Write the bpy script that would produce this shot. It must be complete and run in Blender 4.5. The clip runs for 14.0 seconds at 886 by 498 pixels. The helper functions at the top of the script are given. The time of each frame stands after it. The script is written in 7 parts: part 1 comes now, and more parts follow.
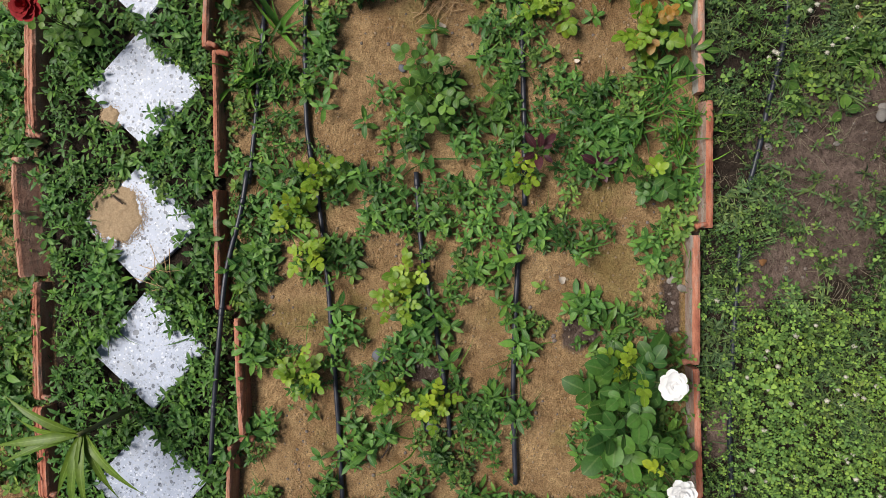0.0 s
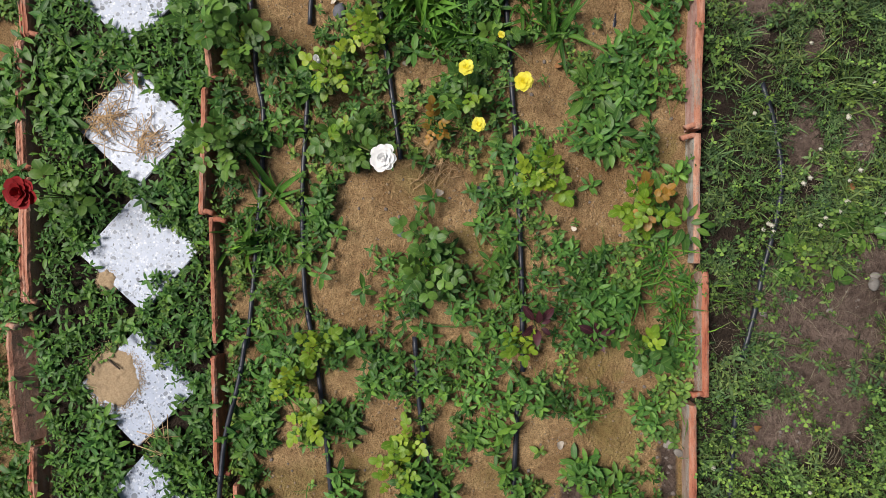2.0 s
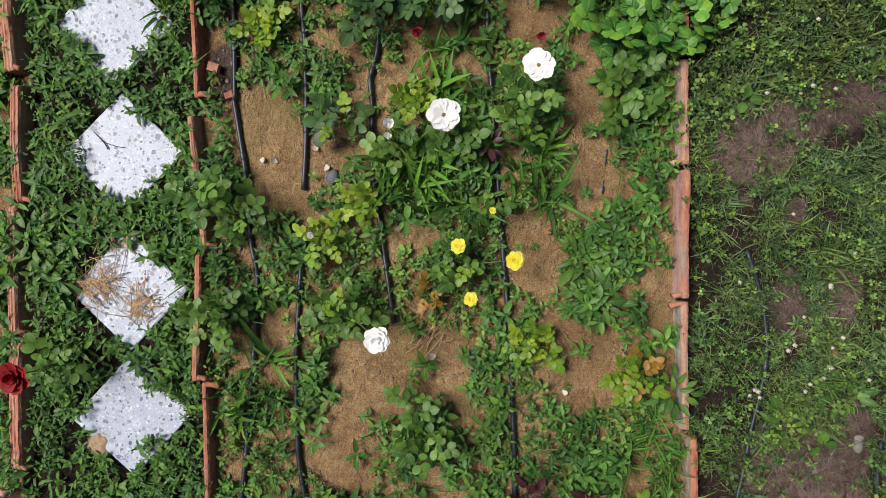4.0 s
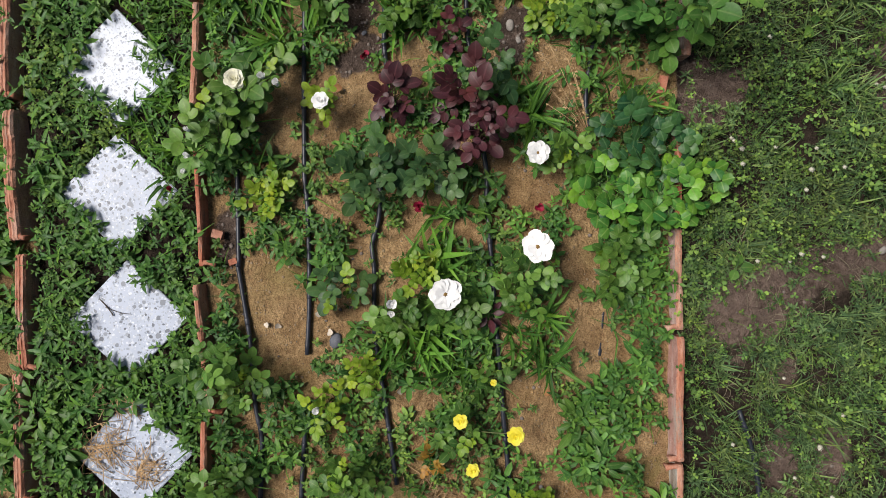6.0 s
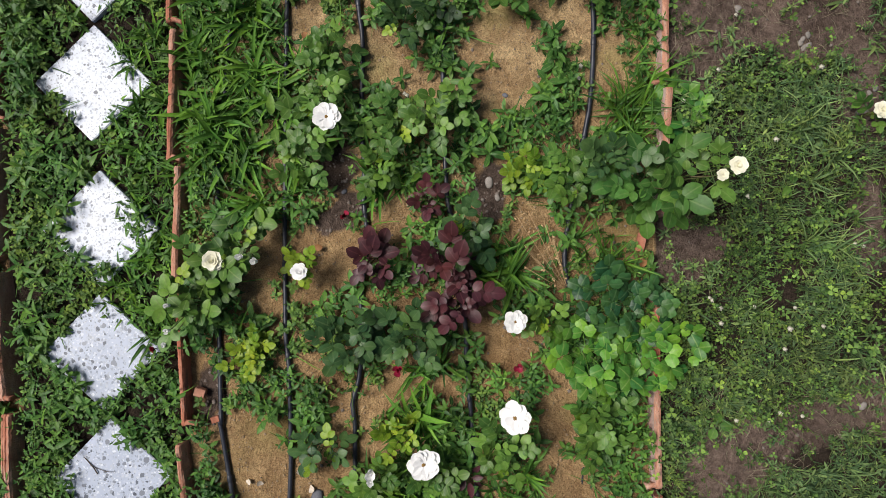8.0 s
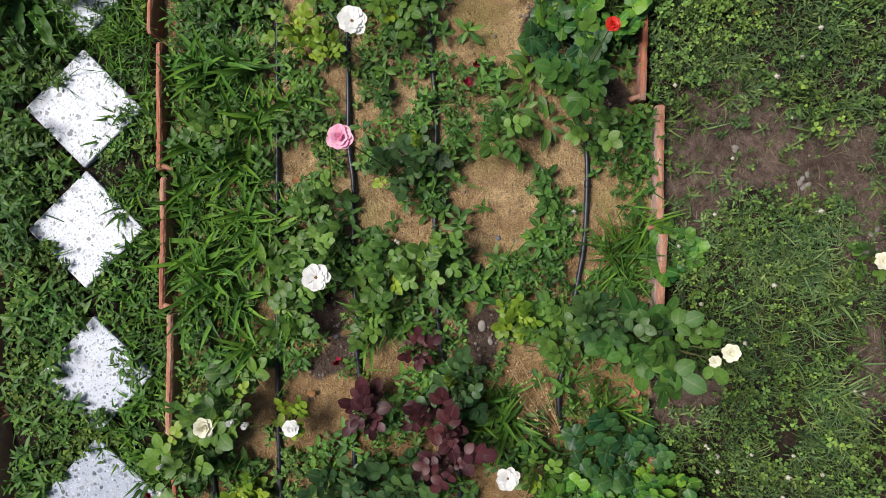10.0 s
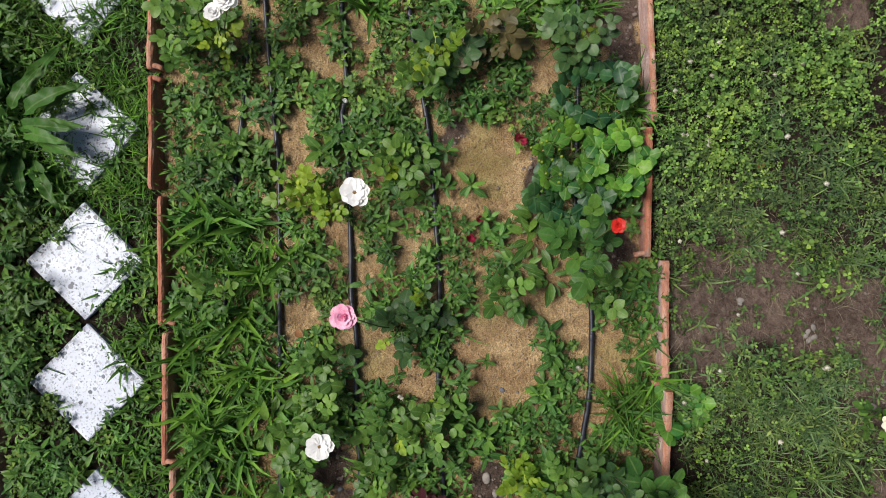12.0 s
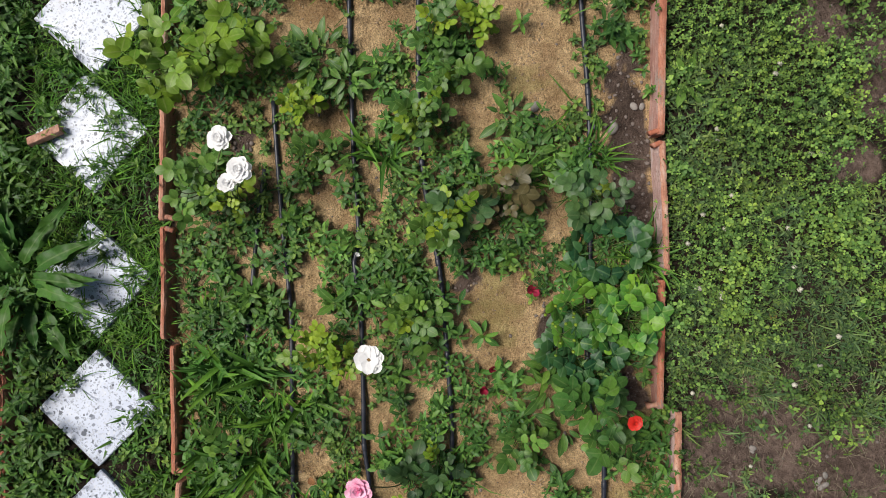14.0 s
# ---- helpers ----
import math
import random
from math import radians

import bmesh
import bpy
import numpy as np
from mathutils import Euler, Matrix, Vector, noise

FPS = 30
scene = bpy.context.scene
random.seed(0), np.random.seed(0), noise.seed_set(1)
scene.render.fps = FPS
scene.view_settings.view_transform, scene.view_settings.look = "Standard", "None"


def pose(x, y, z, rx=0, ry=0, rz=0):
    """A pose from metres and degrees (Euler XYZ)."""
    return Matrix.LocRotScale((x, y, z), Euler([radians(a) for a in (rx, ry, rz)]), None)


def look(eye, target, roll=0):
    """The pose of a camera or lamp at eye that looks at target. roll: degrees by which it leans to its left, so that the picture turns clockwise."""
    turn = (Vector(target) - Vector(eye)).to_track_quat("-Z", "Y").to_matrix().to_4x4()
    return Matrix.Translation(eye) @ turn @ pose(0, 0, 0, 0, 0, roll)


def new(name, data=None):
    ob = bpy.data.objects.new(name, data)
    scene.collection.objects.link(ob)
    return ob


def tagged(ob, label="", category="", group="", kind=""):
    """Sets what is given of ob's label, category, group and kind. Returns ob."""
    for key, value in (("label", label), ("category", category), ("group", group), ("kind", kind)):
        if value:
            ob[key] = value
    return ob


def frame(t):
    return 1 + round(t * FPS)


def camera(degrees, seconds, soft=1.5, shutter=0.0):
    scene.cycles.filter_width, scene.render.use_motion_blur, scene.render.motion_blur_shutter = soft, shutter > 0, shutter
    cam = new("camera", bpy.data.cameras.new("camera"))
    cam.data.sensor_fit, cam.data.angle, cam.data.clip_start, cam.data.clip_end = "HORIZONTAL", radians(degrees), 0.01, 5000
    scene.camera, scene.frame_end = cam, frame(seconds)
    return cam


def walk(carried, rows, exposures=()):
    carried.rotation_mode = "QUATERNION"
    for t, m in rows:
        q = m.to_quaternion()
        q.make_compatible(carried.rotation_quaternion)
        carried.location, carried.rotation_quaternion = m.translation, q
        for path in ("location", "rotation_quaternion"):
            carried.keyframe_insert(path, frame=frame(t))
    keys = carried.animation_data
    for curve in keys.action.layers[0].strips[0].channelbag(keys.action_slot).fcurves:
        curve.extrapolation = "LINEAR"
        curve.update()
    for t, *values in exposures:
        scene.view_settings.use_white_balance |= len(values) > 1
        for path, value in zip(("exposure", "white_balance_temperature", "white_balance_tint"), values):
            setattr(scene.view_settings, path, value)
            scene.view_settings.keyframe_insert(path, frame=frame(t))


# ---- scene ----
SKY, SUN = 0.05, 5.0
EXPOSURE = [(0.0, -0.2), (14.0, -0.2)]
cam = camera(74.0, 14.0, soft=0.9)
# seconds, eye, and turn of the downward-looking camera
PATH = [
    (0.0, 0.116, 0.055, 1.938, -0.99, 2.81, -1.42),
    (0.5, 0.101, 0.187, 1.932, -1.1, 2.41, -1.48),
    (1.0, 0.094, 0.318, 1.928, -1.1, 2.08, -1.61),
    (1.5, 0.1, 0.463, 1.932, -1.22, 2.07, -1.69),
    (2.0, 0.108, 0.607, 1.935, -1.3, 1.95, -1.75),
    (2.5, 0.123, 0.738, 1.942, -1.09, 1.95, -1.82),
    (3.0, 0.118, 0.86, 1.947, -0.7, 1.53, -1.77),
    (5.5, 0.11, 1.509, 1.974, 0.04, 0.36, -2.29),
    (6.0, 0.096, 1.649, 1.994, 0.0, -0.11, -2.29),
    (6.5, 0.1, 1.773, 2.006, 0.16, -0.47, -2.47),
    (7.0, 0.143, 1.91, 2.005, 0.01, -0.14, -2.43),
    (7.5, 0.164, 2.049, 2.013, 0.01, -0.22, -2.48),
    (8.0, 0.204, 2.177, 2.008, 0.04, 0.39, -2.52),
    (10.5, 0.303, 2.829, 1.984, -1.01, 1.54, -3.05),
    (11.0, 0.312, 2.965, 1.976, -1.1, 1.6, -3.15),
    (11.5, 0.308, 3.082, 1.97, -0.86, 1.43, -3.17),
    (12.0, 0.307, 3.207, 1.97, -0.9, 1.48, -3.2),
    (12.5, 0.303, 3.334, 1.971, -0.84, 1.48, -3.2),
    (13.0, 0.302, 3.463, 1.965, -1.08, 1.47, -3.28),
    (13.5, 0.304, 3.592, 1.96, -1.29, 1.47, -3.35),
    (14.0, 0.292, 3.716, 1.963, -1.28, 1.41, -3.36),
]
walk(cam, [(t, pose(x, y, z, rx, ry, rz)) for t, x, y, z, rx, ry, rz in PATH], EXPOSURE)
# ---------------- light ----------------
world = bpy.data.worlds.new("overcast_sky")
scene.world = world
world.use_nodes = True
wn = world.node_tree.nodes
sky = wn.new("ShaderNodeTexSky")
sky.sky_type, sky.sun_disc = "NISHITA", False
sky.sun_elevation, sky.sun_rotation = radians(56), radians(-73)
sky.air_density, sky.dust_density, sky.ozone_density = 1.0, 3.0, 1.0
wn["Background"].inputs["Strength"].default_value = SKY
world.node_tree.links.new(sky.outputs[0], wn["Background"].inputs["Color"])
sun_data = bpy.data.lights.new("sun", "SUN")
sun_data.energy, sun_data.angle, sun_data.color = SUN, radians(28), (1.0, 0.945, 0.885)
sun_ob = new("sun", sun_data)
sun_ob.matrix_world = look((-6.45, 1.97, 10), (0, 0, 0))

# ---------------- helpers ----------------
RNG = np.random.default_rng(7)


def vnoise(x, y, size, seed=0):
    """Smooth value noise from 0 to 1 on a lattice of that size in metres."""
    x, y = np.asarray(x, float) / size, np.asarray(y, float) / size
    ix, iy = np.floor(x).astype(np.int64), np.floor(y).astype(np.int64)
    fx, fy = x - ix, y - iy
    fx, fy = fx * fx * (3 - 2 * fx), fy * fy * (3 - 2 * fy)

    def lattice(a, b):
        h = (a * 374761393 + b * 668265263 + seed * 2147483647) & 0x7FFFFFFF
        h = ((h ^ (h >> 13)) * 1274126177) & 0x7FFFFFFF
        return ((h ^ (h >> 16)) & 0xFFFF) / 65535.0

    lo = lattice(ix, iy) * (1 - fx) + lattice(ix + 1, iy) * fx
    hi = lattice(ix, iy + 1) * (1 - fx) + lattice(ix + 1, iy + 1) * fx
    return lo * (1 - fy) + hi * fy


def spots(x, y, rows, warp=0.35, seed=3):
    """How deep a place lies in the nearest oval of rows (x, y, half width, half depth): 1 in its middle, 0 at its rim, less outside."""
    x, y = np.asarray(x, float), np.asarray(y, float)
    best = np.full(x.shape, -9.0)
    wob = warp * (vnoise(x, y, 0.055, seed) + 0.6 * vnoise(x, y, 0.023, seed + 1) - 0.8)
    for cx, cy, rx, ry in rows:
        best = np.maximum(best, 1 - np.sqrt(((x - cx) / rx) ** 2 + ((y - cy) / ry) ** 2))
    return best + wob


def line_x(rows, y):
    """x of a row of edging tiles at y."""
    pts = sorted([(r[1], r[0]) for r in rows] + [(r[3], r[2]) for r in rows])
    return np.interp(y, [p[0] for p in pts], [p[1] for p in pts])


def mesh_of(name, verts, tris, uvs=None, tone=None, mat=None, smooth=True):
    me = bpy.data.meshes.new(name)
    verts, tris = np.asarray(verts, np.float32), np.asarray(tris, np.int32)
    me.vertices.add(len(verts))
    me.vertices.foreach_set("co", verts.ravel())
    me.loops.add(tris.size)
    me.loops.foreach_set("vertex_index", tris.ravel())
    me.polygons.add(len(tris))
    me.polygons.foreach_set("loop_start", np.arange(0, tris.size, 3, dtype=np.int32))
    me.polygons.foreach_set("loop_total", np.full(len(tris), 3, np.int32))
    me.polygons.foreach_set("use_smooth", np.full(len(tris), smooth))
    if uvs is not None:
        layer = me.uv_layers.new(name="leaf_uv")
        layer.data.foreach_set("uv", np.asarray(uvs, np.float32)[tris.ravel()].ravel())
    if tone is not None:
        me.attributes.new("tone", "FLOAT", "POINT").data.foreach_set("value", np.asarray(tone, np.float32))
    me.update()
    me.validate()
    if mat:
        me.materials.append(mat)
    return me


def blade(rows, fold=0.12, bend=0.25):
    """A leaf of length 1 along +y. rows: (place along it, half width). Folded along its midrib and bent down to its tip."""
    v, uv, f = [], [], []
    for s, w in rows:
        z = -bend * s * s + 0.35 * bend * s
        if w < 1e-6:
            v.append((0, s, z)), uv.append((0.5, s))
        else:
            v += [(-w, s, z + fold * w), (0, s, z), (w, s, z + fold * w)]
            uv += [(0, s), (0.5, s), (1, s)]
    i, prev = 0, None
    for s, w in rows:
        cur = [i] if w < 1e-6 else [i, i + 1, i + 2]
        i += len(cur)
        if prev:
            if len(prev) == 1 and len(cur) == 3:
                f += [(prev[0], cur[1], cur[0]), (prev[0], cur[2], cur[1])]
            elif len(prev) == 3 and len(cur) == 1:
                f += [(prev[0], prev[1], cur[0]), (prev[1], prev[2], cur[0])]
            else:
                for k in (0, 1):
                    f += [(prev[k], prev[k + 1], cur[k + 1]), (prev[k], cur[k + 1], cur[k])]
        prev = cur
    return np.array(v), np.array(f), np.array(uv)


OVATE = [(0, 0), (0.22, 0.17), (0.5, 0.21), (0.8, 0.12), (1, 0)]
OVATE_LOW = [(0, 0), (0.3, 0.155), (0.68, 0.16), (1, 0)]
LANCE = [(0, 0), (0.32, 0.115), (0.7, 0.1), (1, 0)]
ROUND = [(0, 0), (0.12, 0.2), (0.35, 0.38), (0.6, 0.41), (0.82, 0.28), (0.93, 0.13), (1, 0)]
HEART = [(0, 0), (0.45, 0.34), (0.88, 0.37), (0.95, 0)]
STRAP_LOW = [(0, 0.03), (0.35, 0.056), (0.75, 0.04), (1, 0)]
STRAP = [(0, 0.03), (0.3, 0.055), (0.6, 0.05), (0.85, 0.028), (1, 0)]


def turn_z(a):
    c, s, o = np.cos(a), np.sin(a), np.zeros_like(a)
    return np.stack([np.stack([c, -s, o], -1), np.stack([s, c, o], -1), np.stack([o, o, o + 1], -1)], -2)


def turn_x(a):
    c, s, o = np.cos(a), np.sin(a), np.zeros_like(a)
    return np.stack([np.stack([o + 1, o, o], -1), np.stack([o, c, -s], -1), np.stack([o, s, c], -1)], -2)


def turn_y(a):
    c, s, o = np.cos(a), np.sin(a), np.zeros_like(a)
    return np.stack([np.stack([c, o, s], -1), np.stack([o, o + 1, o], -1), np.stack([-s, o, c], -1)], -2)


class Batch:
    """Collects many placed copies of small shapes for one mesh."""

    def __init__(self):
        self.v, self.f, self.uv, self.t, self.n = [], [], [], [], 0

    def put(self, shape, rot, scale, place, tone):
        v, f, uv = shape
        n = len(place)
        if not n:
            return
        scale = np.asarray(scale, float)
        if scale.ndim == 1:
            scale = np.repeat(scale[:, None], 3, 1)
        pts = np.einsum("nij,nkj->nki", rot, v[None] * scale[:, None, :]) + place[:, None, :]
        self.f.append((f[None] + (self.n + np.arange(n) * len(v))[:, None, None]).reshape(-1, 3))
        self.v.append(pts.reshape(-1, 3))
        self.uv.append(np.tile(uv, (n, 1)))
        self.t.append(np.repeat(np.broadcast_to(tone, (n,)), len(v)))
        self.n += n * len(v)

    def mesh(self, name, mat):
        return mesh_of(name, np.concatenate(self.v), np.concatenate(self.f), np.concatenate(self.uv), np.concatenate(self.t), mat)


def tube_arrays(points, radii, sides=6):
    pts = np.array(points, float)
    v, f, uv = [], [], []
    for i, p in enumerate(pts):
        d = pts[min(i + 1, len(pts) - 1)] - pts[max(i - 1, 0)]
        d /= np.linalg.norm(d) + 1e-9
        a = np.cross(d, (0.0, 0.0, 1.0) if abs(d[2]) < 0.9 else (1.0, 0.0, 0.0))
        a /= np.linalg.norm(a)
        b = np.cross(d, a)
        r = radii if isinstance(radii, float) else radii[i]
        for k in range(sides):
            w = 2 * math.pi * k / sides
            v.append(p + r * (math.cos(w) * a + math.sin(w) * b))
            uv.append((k / sides, i / max(1, len(pts) - 1)))
    for i in range(len(pts) - 1):
        for k in range(sides):
            q = (k + 1) % sides
            a0, a1, b0, b1 = i * sides + k, i * sides + q, (i + 1) * sides + k, (i + 1) * sides + q
            f += [(a0, a1, b1), (a0, b1, b0)]
    for base, sign in ((0, 1), ((len(pts) - 1) * sides, -1)):
        for k in range(1, sides - 1):
            f.append((base, base + k + 1, base + k) if sign > 0 else (base, base + k, base + k + 1))
    return np.array(v), np.array(f), np.array(uv)


def joined(pieces):
    v, f, uv, n = [], [], [], 0
    for a, b, c in pieces:
        v.append(a), f.append(b + n), uv.append(c)
        n += len(a)
    return np.concatenate(v), np.concatenate(f), np.concatenate(uv)


def moved(shape, m, size=1.0):
    v, f, uv = shape
    m = np.array(m)
    return (v * size) @ m[:3, :3].T + m[:3, 3], f, uv


def smooth_line(points, step=0.04):
    """A line through points, rounded (Catmull-Rom)."""
    p = np.array(points, float)
    p = np.vstack([2 * p[0] - p[1], p, 2 * p[-1] - p[-2]])
    res = []
    for i in range(1, len(p) - 2):
        n = max(2, int(np.linalg.norm(p[i + 1] - p[i]) / step))
        for k in range(n):
            t = k / n
            a, b, c, d = p[i - 1:i + 3]
            res.append(0.5 * (2 * b + (c - a) * t + (2 * a - 5 * b + 4 * c - d) * t * t + (3 * b - a - 3 * c + d) * t ** 3))
    return np.array(res + [p[-2]])


def part(name, data, parent, label="", m=None):
    ob = new(name, data)
    ob.parent = parent
    if m is not None:
        ob.matrix_basis = m
    return tagged(ob, label)


# ---------------- materials ----------------
def material(name):
    m = bpy.data.materials.new(name)
    m.use_nodes = True
    nt = m.node_tree
    return m, nt, nt.nodes["Principled BSDF"]


def node(nt, kind, ins=None, attribute_name="", operation=""):
    n = nt.nodes.new(kind)
    if attribute_name:
        n.attribute_name = attribute_name
    if operation:
        n.operation = operation
    for k, v in (ins or {}).items():
        if isinstance(v, bpy.types.NodeSocket):
            nt.links.new(v, n.inputs[k])
        else:
            n.inputs[k].default_value = v
    return n


def mixed(nt, fac, a, b, mode="MIX"):
    n = nt.nodes.new("ShaderNodeMix")
    n.data_type, n.blend_type = "RGBA", mode
    for k, v in ((0, fac), (6, a), (7, b)):
        if isinstance(v, bpy.types.NodeSocket):
            nt.links.new(v, n.inputs[k])
        else:
            n.inputs[k].default_value = v if k == 0 else (*v, 1)
    return n.outputs[2]


def math_node(nt, op, a, b=0.0, clamp=False):
    n = nt.nodes.new("ShaderNodeMath")
    n.operation, n.use_clamp = op, clamp
    for k, v in ((0, a), (1, b)):
        if isinstance(v, bpy.types.NodeSocket):
            nt.links.new(v, n.inputs[k])
        else:
            n.inputs[k].default_value = v
    return n.outputs[0]


def ramp(nt, fac, stops):
    n = nt.nodes.new("ShaderNodeValToRGB")
    nt.links.new(fac, n.inputs[0])
    e = n.color_ramp.elements
    while len(e) < len(stops):
        e.new(0.5)
    for k, (p, c) in zip(e, stops):
        k.position, k.color = p, (*c, 1) if len(c) == 3 else c
    return n.outputs[0]


def grain(nt, scale, detail=4.0, rough=0.55, coords=None):
    n = node(nt, "ShaderNodeTexNoise", {"Scale": scale, "Detail": detail, "Roughness": rough})
    if coords is not None:
        nt.links.new(coords, n.inputs["Vector"])
    return n.outputs["Fac"]


def place_of(nt):
    return nt.nodes.new("ShaderNodeNewGeometry").outputs["Position"]


def bumped(nt, p, height, strength, distance):
    b = node(nt, "ShaderNodeBump", {"Strength": strength, "Distance": distance, "Height": height})
    nt.links.new(b.outputs[0], p.inputs["Normal"])


def leaf_material(name, low, high, rib, per_object=False, rough=0.44, glow=0.1, tone_range=None, mark=None, sheen=0.27):
    """Green leaf: colour runs from low to high from leaf to leaf, with a paler rib and side veins, a soft sheen, and light that comes through."""
    m, nt, p = material(name)
    if per_object:
        rnd = nt.nodes.new("ShaderNodeObjectInfo").outputs["Random"]
    else:
        rnd = nt.nodes.new("ShaderNodeNewGeometry").outputs["Random Per Island"]
    isl = nt.nodes.new("ShaderNodeNewGeometry").outputs["Random Per Island"]
    fac = math_node(nt, "ADD", math_node(nt, "MULTIPLY", rnd, 0.65), math_node(nt, "MULTIPLY", isl, 0.35))
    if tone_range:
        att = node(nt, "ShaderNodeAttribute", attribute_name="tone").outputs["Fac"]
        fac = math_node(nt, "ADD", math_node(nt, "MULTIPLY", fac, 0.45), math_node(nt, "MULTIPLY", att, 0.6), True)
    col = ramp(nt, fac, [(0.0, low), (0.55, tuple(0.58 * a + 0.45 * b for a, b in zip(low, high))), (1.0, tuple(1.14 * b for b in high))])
    shift = math_node(nt, "ADD", math_node(nt, "MULTIPLY", grain(nt, 7.0, 3.0, 0.6, place_of(nt)), 0.7), math_node(nt, "MULTIPLY", isl, 0.3))
    col = mixed(nt, 1.0, col, ramp(nt, shift, [(0.3, (0.82, 0.98, 1.14)), (0.5, (1.0, 1.0, 1.0)), (0.72, (1.25, 1.05, 0.75))]), "MULTIPLY")
    uv = nt.nodes.new("ShaderNodeUVMap")
    sep = node(nt, "ShaderNodeSeparateXYZ", {0: uv.outputs[0]})
    off = math_node(nt, "ABSOLUTE", math_node(nt, "SUBTRACT", sep.outputs[0], 0.5))
    ribfac = ramp(nt, off, [(0.02, (1, 1, 1)), (0.07, (0, 0, 0))])
    vein = math_node(nt, "ABSOLUTE", math_node(nt, "SINE", math_node(nt, "MULTIPLY", math_node(nt, "SUBTRACT", sep.outputs[1], math_node(nt, "MULTIPLY", off, 0.55)), 22.0)))
    veinfac = ramp(nt, vein, [(0.0, (0.35, 0.35, 0.35)), (0.25, (0, 0, 0))])
    col = mixed(nt, math_node(nt, "MULTIPLY", ribfac, 0.55), col, rib)
    col = mixed(nt, math_node(nt, "MULTIPLY", veinfac, 0.5), col, rib)
    if mark:
        band = math_node(nt, "ABSOLUTE", math_node(nt, "SUBTRACT", math_node(nt, "ADD", sep.outputs[1], math_node(nt, "MULTIPLY", off, 0.3)), 0.58))
        col = mixed(nt, math_node(nt, "MULTIPLY", ramp(nt, band, [(0.03, (1, 1, 1)), (0.09, (0, 0, 0))]), 0.4), col, mark)
    blot = grain(nt, 90.0, 3.0, 0.6, place_of(nt))
    col = mixed(nt, 1.0, col, ramp(nt, blot, [(0.3, (0.78, 0.78, 0.78)), (0.7, (1.12, 1.12, 1.12))]), "MULTIPLY")
    nt.links.new(col, p.inputs["Base Color"])
    p.inputs["Roughness"].default_value = rough
    p.inputs["Specular IOR Level"].default_value = sheen
    bumped(nt, p, math_node(nt, "ADD", veinfac, ribfac), 0.25, 0.0006)
    tr = node(nt, "ShaderNodeBsdfTranslucent", {"Color": mixed(nt, 0.4, col, (0.2, 0.28, 0.035))})
    mx = node(nt, "ShaderNodeMixShader", {0: glow, 1: p.outputs[0], 2: tr.outputs[0]})
    nt.links.new(mx.outputs[0], nt.nodes["Material Output"].inputs["Surface"])
    return m


def plain_material(name, low, high, scale, rough=0.8, bump=0.3, dist=0.002, per_object=False, through_light=0.0):
    """A rough material in two colours of patchy grain."""
    m, nt, p = material(name)
    pos = place_of(nt)
    g = math_node(nt, "ADD", math_node(nt, "MULTIPLY", grain(nt, scale, 5.0, 0.6, pos), 0.6), math_node(nt, "MULTIPLY", grain(nt, scale * 7.3, 3.0, 0.6, pos), 0.4))
    col = ramp(nt, g, [(0.32, low), (0.68, high)])
    if per_object:
        rnd = nt.nodes.new("ShaderNodeObjectInfo").outputs["Random"]
        col = mixed(nt, 1.0, col, ramp(nt, rnd, [(0, (0.8, 0.8, 0.8)), (1, (1.15, 1.12, 1.1))]), "MULTIPLY")
    nt.links.new(col, p.inputs["Base Color"])
    p.inputs["Roughness"].default_value = rough
    bumped(nt, p, g, bump, dist)
    if through_light:
        tr = node(nt, "ShaderNodeBsdfTranslucent", {"Color": col})
        mx = node(nt, "ShaderNodeMixShader", {0: through_light, 1: p.outputs[0], 2: tr.outputs[0]})
        nt.links.new(mx.outputs[0], nt.nodes["Material Output"].inputs["Surface"])
    return m


